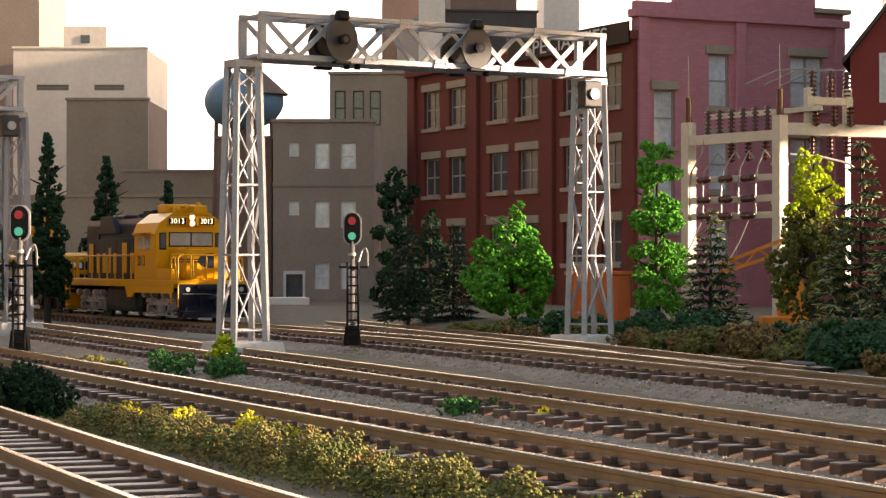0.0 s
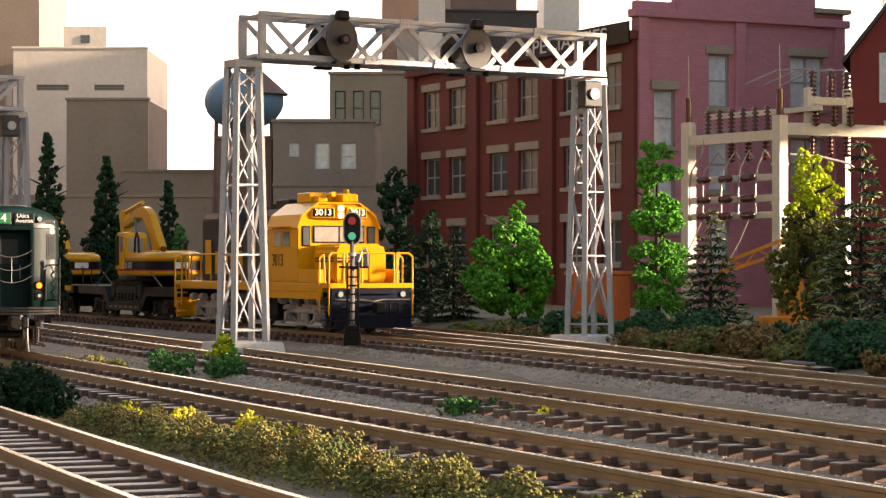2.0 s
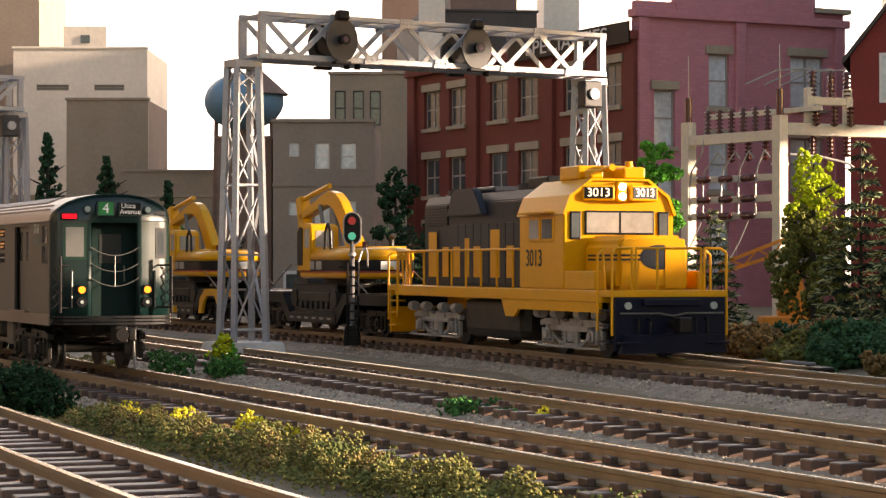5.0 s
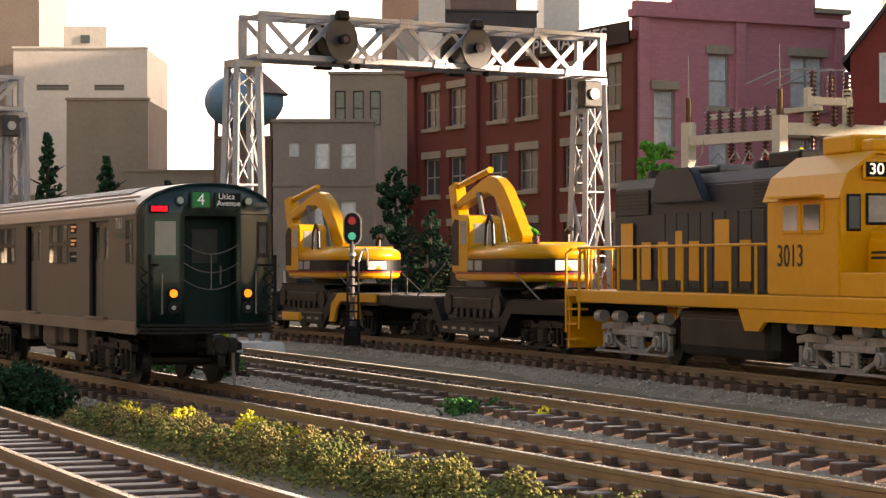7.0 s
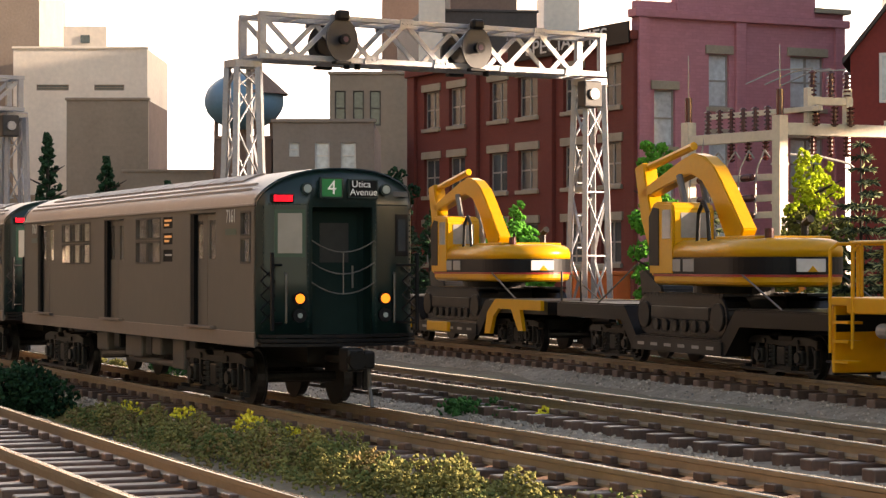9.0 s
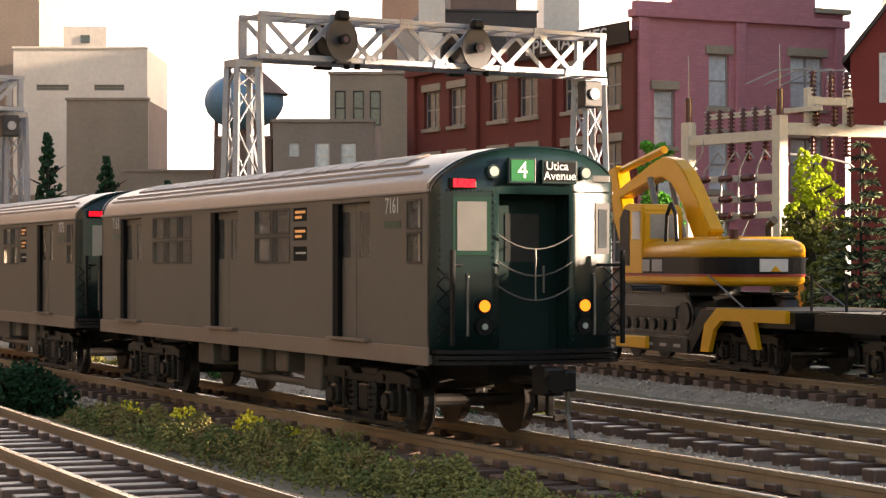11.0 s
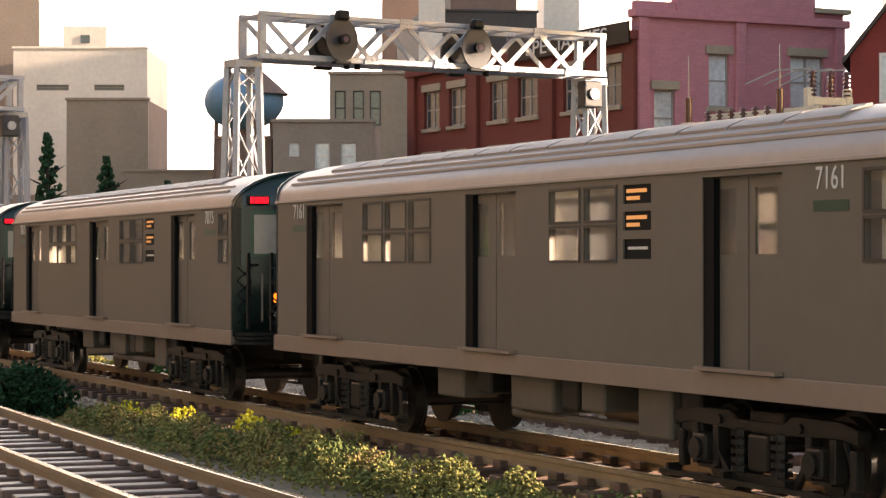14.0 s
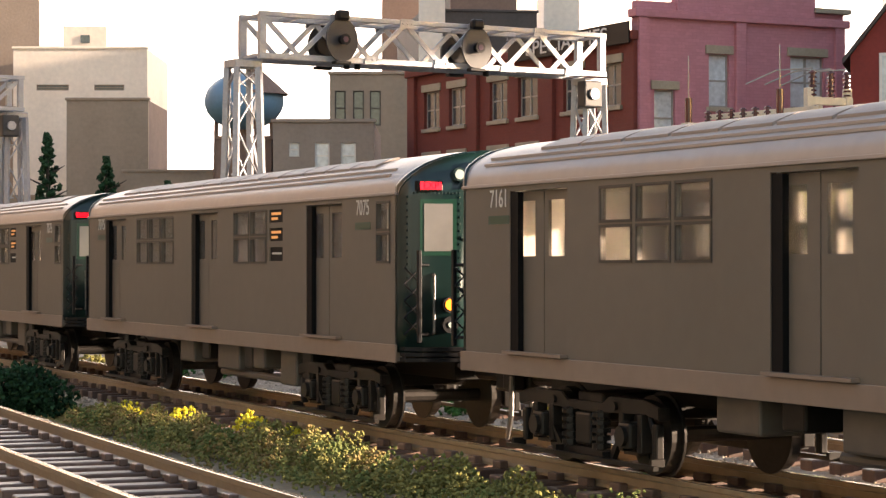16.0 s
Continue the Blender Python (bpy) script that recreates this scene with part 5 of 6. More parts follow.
    part("boom_ram", tube((-1.7, -0.12, 1.75), (-2.6, -0.12, 3.7), 0.085), M_CHAIN, boom)
    part("boom_ram", tube((-1.7, 0.44, 1.75), (-2.6, 0.44, 3.7), 0.085), M_CHAIN, boom)
    part("stick_ram", tube((-2.4, 0.16, 4.38), (-4.9, 0.16, 4.0), 0.10), M_YEL_DARK, boom)
    st = part("stick", prism([(-5.45, 4.0), (-4.95, 4.1), (-4.6, 3.2), (-3.9, 1.5), (-4.15, 1.35), (-5.05, 2.7)], "y", -0.02, 0.34, 0.03), M_YEL_DARK, e)
    part("bucket_ram", tube((-5.2, 0.16, 3.9), (-4.5, 0.16, 1.9), 0.07), M_CHAIN, st)
    part("bucket", prism([(-4.3, 1.45), (-3.9, 1.5), (-3.0, 1.1), (-2.9, 0.85), (-3.5, 0.62), (-4.15, 0.85)], "y", -0.4, 0.72, 0.04), M_GRIME, st)
    return e


wagons = [depressed_flatcar("black well wagon carrying a yellow excavator", False), depressed_flatcar("black well wagon with yellow goosenecks and an excavator", True)]
diggers = [excavator("yellow tracked excavator chained on a black wagon")]
diggers.append(copy_thing(diggers[0], put(0, 0)))
tagged(diggers[1], "yellow tracked excavator on the wagon with yellow ends")
for w in wagons:
    for s_ in (-1, 1):
        for a, b in (((-2.6, 1.34), (-5.0, 2.25)), ((-12.2, 1.34), (-9.9, 2.3))):
            part("tie_chain", tube((a[0], s_ * 1.2, a[1]), (b[0], s_ * 1.15, b[1]), 0.022, None, 6), M_CHAIN, w)


# ---- signal bridges ----
GANTRY_RZ = math.degrees(math.atan2(0.515, 0.857))
M_DISC = material("black_signal_disc", (0.030, 0.030, 0.032), 0.5, vary=0.2, scale=120)


def lattice_leg(parent, cx, cy, z1):
    """A tapered four-post leg with crossed bracing on all sides, on a concrete footing."""
    leg = part("leg", box(cx - 0.42, cy - 0.38, z1 - 0.22, cx + 0.42, cy + 0.38, z1, 0.02), M_SILVER, parent)
    def corner(i, z):
        t = 1 - (z - 0.1) / (z1 - 0.1)
        a, b = 0.33 + 0.17 * t, 0.30 + 0.16 * t
        return Vector((cx + (-a, a, a, -a)[i], cy + (-b, -b, b, b)[i], z))
    for i in range(4):
        w = 0.26 if i in (1, 3) else 0.15
        part("post", bar(corner(i, 0.1), corner(i, z1 - 0.2), w, 0.15), M_SILVER, leg)
    levels = [0.45, 2.55, 4.5, 6.1, 7.2, z1 - 0.25]
    for i in range(4):
        j = (i + 1) % 4
        for k, (za, zb) in enumerate(zip(levels, levels[1:])):
            a_, b_ = (i, j) if k % 2 == 0 else (j, i)
            part("brace", bar(corner(a_, za), corner(b_, zb), 0.085, 0.03), M_SILVER, leg)
            if i == 0:
                part("brace", bar(corner(b_, za), corner(a_, zb), 0.085, 0.03), M_SILVER, leg)
        for z in (0.45, 2.55, 4.5):
            part("strut", bar(corner(i, z), corner(j, z), 0.10, 0.05), M_SILVER, leg)
    return leg


def signal_bridge(label):
    g = thing("signal_bridge", put(-5.04, 61.0, 0, GANTRY_RZ), label, "signal bridge", group="signal bridges")
    L, z0, z1, D = 11.5, 8.12, 9.22, 1.2
    tr = part("truss", box(-0.1, -0.10, z0 - 0.12, L + 0.15, 0.06, z0 + 0.04, 0.015), M_SILVER, g, "silver-painted lattice truss")
    part("chord", box(-0.1, D - 0.06, z0 - 0.12, L + 0.15, D + 0.10, z0 + 0.04, 0.015), M_SILVER, tr)
    part("chord", box(-0.1, -0.10, z1 - 0.03, L + 0.15, 0.06, z1 + 0.11, 0.015), M_SILVER, tr)
    part("chord", box(-0.1, D - 0.06, z1 - 0.03, L + 0.15, D + 0.10, z1 + 0.11, 0.015), M_SILVER, tr)
    n = 10
    for y in (-0.02, D + 0.02):
        for x in (0.0, L):
            part("end_post", box(x - 0.10, y - 0.09, z0 + 0.04, x + 0.10, y + 0.09, z1 - 0.03), M_SILVER, tr)
        for i in range(n):
            x0, x1 = L * i / n, L * (i + 1) / n
            a, b = ((x0, y, z1), (x1, y, z0)) if i % 2 == 0 else ((x0, y, z0), (x1, y, z1))
            part("diagonal", bar(a, b, 0.05, 0.14), M_SILVER, tr)
            x, z = b[0], b[2]
            if 0 < i < n - 1:
                f = -0.125 if y < 0.5 else D + 0.125
                gp = part("gusset", prism([(x - 0.26, z - 0.13), (x + 0.26, z - 0.13), (x + 0.20, z + 0.13), (x - 0.20, z + 0.13)], "y", f - 0.02, f + 0.02), M_SILVER, tr)
                for dx in (-0.15, 0.0, 0.15):
                    part("bolt", disc((x + dx, f + (-0.03 if y < 0.5 else 0.03), z), (0, 1, 0), 0.03, 0.03, None, 6), M_SILVER, gp)
    for i in range(n + 1):
        x = L * i / n
        for z in (z0, z1):
            part("cross_bar", box(x - 0.05, 0.06, z - 0.04, x + 0.05, D - 0.06, z + 0.04), M_SILVER, tr)
    for i in range(5):
        part("walk_board", box(0.1, 0.2 + i * 0.17, z0 + 0.05, L - 0.1, 0.34 + i * 0.17, z0 + 0.08), M_STUCCO_BASE, tr)
    for cx in (-0.28, L - 0.02):
        lg = lattice_leg(g, cx, 0.6, z0 - 0.13)
        part("footing", prism([(cx - 0.95, -0.5), (cx + 0.95, -0.5), (cx + 0.80, 0.12), (cx - 0.80, 0.12)], "y", -0.35, 1.55, 0.03), M_CONCRETE, lg, "grey concrete footing block")
        for k in range(7):
            part("rung", tube((cx - 0.15, 1.05, 0.8 + k), (cx + 0.15, 1.05, 0.8 + k), 0.03, None, 6), M_SILVER, lg)
    for x in (2.37, 6.85):      # target signals in front and behind
        for y, d in ((-0.30, -1), (D + 0.30, 1)):
            xx = x if d < 0 else x + 0.35
            dsk = disc((xx, y, 8.62), (0, 1, 0), 0.50, 0.06, None, 36)
            bmesh.ops.scale(dsk, vec=(1, 1, 1.22), space=Matrix.Translation((0, 0, -8.62)), verts=dsk.verts)
            sg = part("target_signal", dsk, M_DISC, g, "black oval signal target")
            part("housing", disc((xx, y - d * 0.12, 8.62), (0, 1, 0), 0.30, 0.2, None, 24), M_BLACK, sg)
            part("hood", disc((xx, y + d * 0.12, 8.62), (0, 1, 0), 0.16, 0.22, None, 20, 0.13), M_BLACK, sg)
            part("lens", disc((xx, y + d * 0.235, 8.62), (0, 1, 0), 0.085, 0.02, None, 16), M_LENS_DARK, sg)
            part("top_cap", box(xx - 0.20, y - 0.16, 9.16, xx + 0.20, y + 0.12, 9.46, 0.08), M_BLACK, sg)
            part("bracket", box(xx - 0.26, y - 0.10, 7.93, xx + 0.26, y + 0.14, 8.02, 0.02), M_BLACK, sg)
            part("bracket", box(xx - 0.05, y - 0.03 + (0.08 if d < 0 else -0.12), 8.02, xx + 0.05, y + 0.03 + (0.08 if d < 0 else -0.12), 8.2, 0.0), M_BLACK, sg)
    rb = part("relay_box", box(L - 0.75, -0.22, 7.05, L - 0.1, 0.20, 7.85, 0.05), M_DISC, g)
    part("lamp", disc((L - 0.42, -0.26, 7.45), (0, 1, 0), 0.17, 0.08, None, 18), M_SILVER, rb)
    for x in (2.9, 3.25, 7.6):
        part("junction_pot", disc((x, 0.4, 7.95), (0, 0, 1), 0.09, 0.16, None, 12), M_BLACK, tr)
    return g


bridge = signal_bridge("silver lattice signal bridge with black target signals")
bridge_far = copy_thing(bridge, put(-25.66, 76.08, 0, GANTRY_RZ))
tagged(bridge_far, "silver lattice signal bridge further along the tracks")


# ---- mast signals ----
def mast_signal(label, m, head_mat):
    s_ = thing("mast_signal", m, label, "railway signal", group="mast signals")
    part("base", prism([(-0.28, 0), (0.28, 0), (0.22, 0.62), (-0.22, 0.62)], "y", -0.25, 0.25, 0.03), M_BLACK, s_)
    part("mast", tube((0, 0, 0.6), (0, 0, 3.3), 0.075, None, 10), M_STUCCO_BASE, s_)
    o = []
    for i in range(13):
        a = math.pi * i / 12
        o.append((0.29 * math.cos(a), 3.90 + 0.29 * math.sin(a)))
    for i in range(13):
        a = math.pi + math.pi * i / 12
        o.append((0.29 * math.cos(a), 3.42 + 0.29 * math.sin(a)))
    head = part("head", prism(o, "y", -0.05, 0.12, 0.02), head_mat, s_)
    part("backing", prism([(x * 0.86, 3.66 + (z - 3.66) * 0.93) for x, z in o], "y", -0.062, -0.052), M_BLACK, head)
    for z, mat in ((3.90, M_LENS_RED), (3.42, M_LENS_GREEN)):
        part("visor", disc((0, -0.13, z), (0, 1, 0), 0.17, 0.15, None, 20, 0.15), M_BLACK, head)
        part("lens", disc((0, -0.212, z), (0, 1, 0), 0.125, 0.012, None, 18), mat, head)
    lad = bmesh.new()
    for x in (-0.14, 0.20):
        tube((x, -0.32, 0.0), (x, -0.22, 2.6), 0.04, lad, 6)
    ladder = part("ladder", lad, M_BLACK, s_)
    for k in range(9):
        part("rung", tube((-0.14, -0.31 + 0.01 * k, 0.25 + k * 0.27), (0.20, -0.31 + 0.01 * k, 0.25 + k * 0.27), 0.028, None, 6), M_BLACK, ladder)
    part("guard_hoop", bent([(0.20, -0.22, 2.6), (0.30, 0.0, 2.95), (0.42, 0.0, 3.05), (0.48, 0.0, 2.9), (0.48, 0.05, 2.45)], 0.03), head_mat, ladder)
    part("platform", box(-0.42, -0.2, 2.42, 0.5, 0.2, 2.48), M_BLACK, s_)
    part("collar", disc((0, 0, 2.85), (0, 0, 1), 0.13, 0.1, None, 12), head_mat, s_)
    return s_


M_SIG_SILVER = material("weathered_silver_casing", (0.40, 0.38, 0.36), 0.45, metal=0.3, vary=0.25, scale=120)
mast_signal("two-lamp mast signal showing green, with a ladder", put(-2.85, 69, -0.25, 0), M_SIG_SILVER)
mast_signal("two-lamp mast signal beside the subway track", put(-12.1, 62.8, -0.2, 0), M_SIG_SILVER)

# ---- electric substation ----
sub = thing("substation", put(9.9, 88.5, 0.1, math.degrees(math.atan2(-4.5, 3.0))), "cream steel substation frame with brown insulators", "substation")


def insulator(parent, p, axis, n=6, r=0.16, pitch=0.15):
    p, ax = Vector(p), Vector(axis).normalized()
    u = ax.orthogonal().normalized()
    w = ax.cross(u)
    bm = bmesh.new()
    rings = [(0.0, r * 0.45)]
    for i in range(n):
        rings += [((i + 0.25) * pitch, r * 0.48), ((i + 0.30) * pitch, r), ((i + 0.62) * pitch, r * 0.9), ((i + 0.80) * pitch, r * 0.48)]
    rings.append((n * pitch, r * 0.4))
    loops = [[bm.verts.new(p + ax * d + (u * math.cos(k * math.pi / 5) + w * math.sin(k * math.pi / 5)) * q) for k in range(10)] for d, q in rings]
    for lo, hi in zip(loops, loops[1:]):
        for k in range(10):
            bm.faces.new((lo[k], lo[(k + 1) % 10], hi[(k + 1) % 10], hi[k]))
    bm.faces.new(loops[0][::-1])
    bm.faces.new(loops[-1])
    return part("insulator", bm, M_INSUL, parent)


SPAN = 5.4
for x in (0.0, SPAN):
    po = part("post", box(x - 0.22, -0.22, -0.3, x + 0.22, 0.22, 7.9, 0.02), M_SUBST, sub)
    for z in (1.5, 3.0, 4.5, 6.0):
        part("flange", box(x - 0.25, -0.25, z, x + 0.25, 0.25, z + 0.08), M_SUBST, po)
    part("bushing", tube((x, 0, 7.9), (x, 0, 8.9), 0.14, None, 10), M_INSUL, po)
    part("lightning_rod", tube((x, 0, 8.9), (x, 0, 10.6), 0.025, None, 6), M_WIRE, po)
part("beam", box(0.22, -0.16, 6.95, SPAN - 0.22, 0.16, 7.35, 0.02), M_SUBST, sub)
part("beam", box(0.22, 0.9, 8.05, SPAN + 1.2, 1.1, 8.25, 0.02), M_SUBST, sub)
for z in (5.55, 4.75, 4.1):
    cb = part("crossbar", box(0.22, -0.10, z - 0.13, SPAN - 0.22, 0.10, z + 0.13, 0.02), M_SUBST, sub)
    for x in (1.0, 2.3, 3.6):
        insulator(cb, (x, -0.28, z - 0.02), (0.9, -0.35, 0), 7, 0.15, 0.15)
for x in (1.2, 1.9, 2.6, 3.3, 4.0, 4.7):
    insulator(sub, (x, 0, 7.35), (0, 0, 1), 6, 0.15, 0.16)
for x in (2.6, 3.6, 4.6):
    insulator(sub, (x, 0, 6.95), (0, 0, -1), 5, 0.15, 0.15)
for x, b in ((1.2, 0.5), (2.2, 1.3), (3.2, 2.4), (4.0, 3.4), (4.9, 4.4)):
    part("cable", bent([(x, -0.05, 7.9 if x < 2 else 6.3), (x - 0.15, -0.2, 6.6), (b + 0.1, -0.35, 5.9), (b, -0.35, 5.4), (b, -0.35, 4.1)], 0.035, None, 6), M_WIRE, sub)
for x in (1.2, 2.6, 4.0):
    part("cable", bent([(x, -0.3, 4.0), (x - 0.3, -0.6, 3.0), (x - 0.9, -1.0, 1.8), (x - 1.4, -1.2, 0.3)], 0.03, None, 6), M_WIRE, sub)
# arm towards the edge of the layout
arm = thing("busbar_frame", put(12.9, 84.0, 0.1, 25), "cream steel busbar arm with brown insulators on a post", "substation")
part("beam", box(0.24, -0.18, 7.15, 9.6, 0.18, 7.62, 0.02), M_SUBST, arm)
part("post", box(9.2, -0.2, -0.3, 9.6, 0.2, 7.15, 0.02), M_SUBST, arm)
up = part("upper_frame", box(1.2, -0.12, 8.35, 3.3, 0.12, 8.65, 0.02), M_SUBST, arm)
for x in (1.3, 3.1):
    part("upright", box(x - 0.14, -0.14, 7.62, x + 0.14, 0.14, 9.0, 0.02), M_SUBST, up)
for x in (1.45, 2.3, 3.05):
    insulator(arm, (x, -0.05, 8.65), (0, 0, 1), 6, 0.17, 0.17)
    insulator(arm, (x, -0.3, 8.3), (0, 0, -1), 5, 0.16, 0.16)
    insulator(arm, (x, -0.05, 7.15), (0, 0, -1), 5, 0.16, 0.16)
    part("busbar", bent([(x, -0.05, 9.75), (x - 1.4, 0.3, 9.65), (x - 2.6, 0.6, 9.1)], 0.03, None, 6), M_WIRE, arm)
for x in (1.4, 5.0):
    part("lug", disc((x, 0, 7.72), (0, 0, 1), 0.14, 0.2, None, 10), M_SUBST, arm)
part("conduit", bent([(0.3, -0.25, 6.4), (1.6, -0.25, 6.35), (3.0, -0.25, 6.1), (3.25, -0.25, 5.9)], 0.05), M_WIRE, arm)

# ---- crane and skip behind the shrubs ----
crane = thing("crane", put(11.6, 76.0, 0.0, 0), "orange model crane with a lattice jib", "crane")
part("base", box(-0.6, -0.6, -0.2, 1.5, 0.9, 0.5, 0.05), M_AMBER, crane)
part("tower", prism([(-0.05, 0.5), (1.05, 0.5), (0.72, 2.2), (0.28, 2.2)], "y", -0.3, 0.4, 0.05), M_AMBER, crane)
jb = part("jib", bar((0.7, 0.0, 3.35), (-2.0, 0.9, 2.25), 0.16, 0.12), M_AMBER, crane, "orange lattice jib")
part("jib_chord", bar((0.7, 0.0, 2.85), (-2.0, 0.9, 1.95), 0.16, 0.12), M_AMBER, jb)
for i in range(6):
    a, b = i / 6, (i + 1) / 6
    p = lambda t, z0, z1: (0.7 - 2.7 * t, 0.9 * t, z0 + (z1 - z0) * t)
    part("lacing", bar(p(a, 3.35, 2.25) if i % 2 else p(a, 2.85, 1.95), p(b, 2.85, 1.95) if i % 2 else p(b, 3.35, 2.25), 0.06, 0.06), M_AMBER, jb)
part("jib_foot", tube((0.55, 0.0, 2.1), (0.7, 0.0, 3.3), 0.10), M_AMBER, crane)
skip = thing("skip", put(4.75, 80.5, -0.1, 5), "orange lidded skip behind the signal bridge", "skip")
part("body", box(0, 0, 0, 2.15, 1.6, 2.0, 0.05), M_ORANGE, skip)
part("rim", box(-0.08, -0.08, 2.0, 2.23, 1.68, 2.14, 0.03), M_ORANGE, skip)
for x in (0.2, 0.9, 1.6):
    part("rib", box(x, -0.06, 0.1, x + 0.14, -0.004, 1.95), M_ORANGE, skip)
part("load", box(0.15, 0.2, 2.1, 1.3, 1.2, 2.42, 0.12), M_BRICK_TRIM, skip)
kerb = thing("platform_block", put(-9.4, 112, -0.5, 8), "low pale concrete loading platform before the house", "platform")
part("slab", box(0, 0, 0, 2.6, 3, 1.1, 0.05), M_PALE, kerb)
part("step", box(2.62, 0.3, 0, 3.3, 2.4, 0.6, 0.04), M_PALE, kerb)
# turnout machine beside the far track
sm = thing("point_machine", put(8.35, 51.6, -0.3, -71), "flat dark point machine beside the turnout", "point machine")
part("case", box(-1.4, -0.2, 0, 1.4, 0.2, 0.22, 0.04), M_GRIME, sm)
part("lid", box(-0.6, -0.15, 0.222, 0.6, 0.15, 0.30, 0.03), M_STUCCO_BASE, sm)


# ---- plants ----
def leaf_material(name, color, rand=0.45):
    m = material(name, color, 0.75, vary=0.25, scale=80, rand=rand, island=True, spec=0.12)
    return m


L_DARK = leaf_material("dark_green_foam", (0.013, 0.042, 0.018))
L_MID = leaf_material("mid_green_foam", (0.045, 0.15, 0.04))
L_BRIGHT = leaf_material("bright_green_foam", (0.07, 0.27, 0.03))
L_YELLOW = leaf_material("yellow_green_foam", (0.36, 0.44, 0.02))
L_OLIVE = leaf_material("olive_foam", (0.22, 0.205, 0.065), 0.2)
L_MOSS = leaf_material("moss_green_foam", (0.13, 0.155, 0.05), 0.2)
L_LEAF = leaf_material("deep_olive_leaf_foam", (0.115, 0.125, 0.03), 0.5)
L_BROWN = leaf_material("brown_olive_foam", (0.24, 0.175, 0.07), 0.2)
L_SHRUB = leaf_material("dull_olive_foam", (0.13, 0.135, 0.040))
L_SHRUB_BROWN = leaf_material("dull_brown_foam", (0.19, 0.125, 0.05))
L_SHRUB_DARK = leaf_material("deep_green_foam", (0.03, 0.085, 0.036))
# flower yellow is brightened to hold the sun on the tufts
L_FLOWER = leaf_material("sunlit_yellow_flower_foam", (0.85, 0.72, 0.07), 0.3)
L_FIR = leaf_material("fir_needles", (0.042, 0.066, 0.042), 0.6)
# sun on the branch tips is put into this pale needle colour
L_FIR_SUNLIT = leaf_material("sunlit_fir_needles", (0.34, 0.37, 0.19), 0.6)
M_TRUNK = material("dark_trunk", (0.035, 0.025, 0.018), 0.8, vary=0.3, scale=120)

OCT = np.array([(1, 0, 0), (-1, 0, 0), (0, 1, 0), (0, -1, 0), (0, 0, 1), (0, 0, -1)], float)
OCT_T = np.array([(0, 2, 4), (2, 1, 4), (1, 3, 4), (3, 0, 4), (2, 0, 5), (1, 2, 5), (3, 1, 5), (0, 3, 5)])


def granules(points, sizes, rng, flat=1.0):
    """Small uneven crumbs of foam at the points."""
    n = len(points)
    v = OCT[None] * rng.uniform(0.55, 1.35, (n, 6, 1)) * np.asarray(sizes)[:, None, None]
    v[:, :, 2] *= flat
    ang = rng.uniform(0, 6.28, n)
    tilt = rng.uniform(-0.8, 0.8, n)
    c, s_ = np.cos(ang)[:, None], np.sin(ang)[:, None]
    x, y, z = v[..., 0], v[..., 1], v[..., 2]
    x, y = x * c - y * s_, x * s_ + y * c
    c, s_ = np.cos(tilt)[:, None], np.sin(tilt)[:, None]
    x, z = x * c - z * s_, x * s_ + z * c
    out = np.stack([x, y, z], -1) + np.asarray(points)[:, None, :]
    return out.reshape(-1, 3), (OCT_T[None] + 6 * np.arange(n)[:, None, None]).reshape(-1, 3)


def crumb_mesh(name, vs, fs, mat, parent=None, at=None):
    me = bpy.data.meshes.new(name)
    me.from_pydata((vs * S).tolist(), [], fs.tolist())
    me.materials.append(mat)
    ob = new(name, me)
    if parent:
        ob.parent = parent
    if at is not None:
        ob.matrix_basis = at
    return ob


def clump_points(clumps, per, rng):
    """Points on and just under the skin of uneven balls."""
    pts = []
    for cx, cy, cz, r in clumps:
        n = max(12, int(per * r * r))
        d = rng.randn(n, 3)
        d /= np.linalg.norm(d, axis=1)[:, None]
        pts.append(np.array((cx, cy, cz)) + d * r * rng.uniform(0.72, 1.10, (n, 1)) * (1, 1, 0.85))
    return np.concatenate(pts)


def trunk(h, r, parent, rng, limbs=6, reach=0.5, lo=0.25):
    bm = tube((0, 0, -0.4), (0, 0, h), r, None, 8, r * 0.25)
    for i in range(limbs):
        z = h * (lo + (0.9 - lo) * i / max(1, limbs))
        a = rng.uniform(0, 6.28)
        tube((0, 0, z), (reach * math.cos(a), reach * math.sin(a), z + reach * 0.5), r * 0.4, bm, 6, r * 0.12)
    return part("trunk", bm, M_TRUNK, parent)


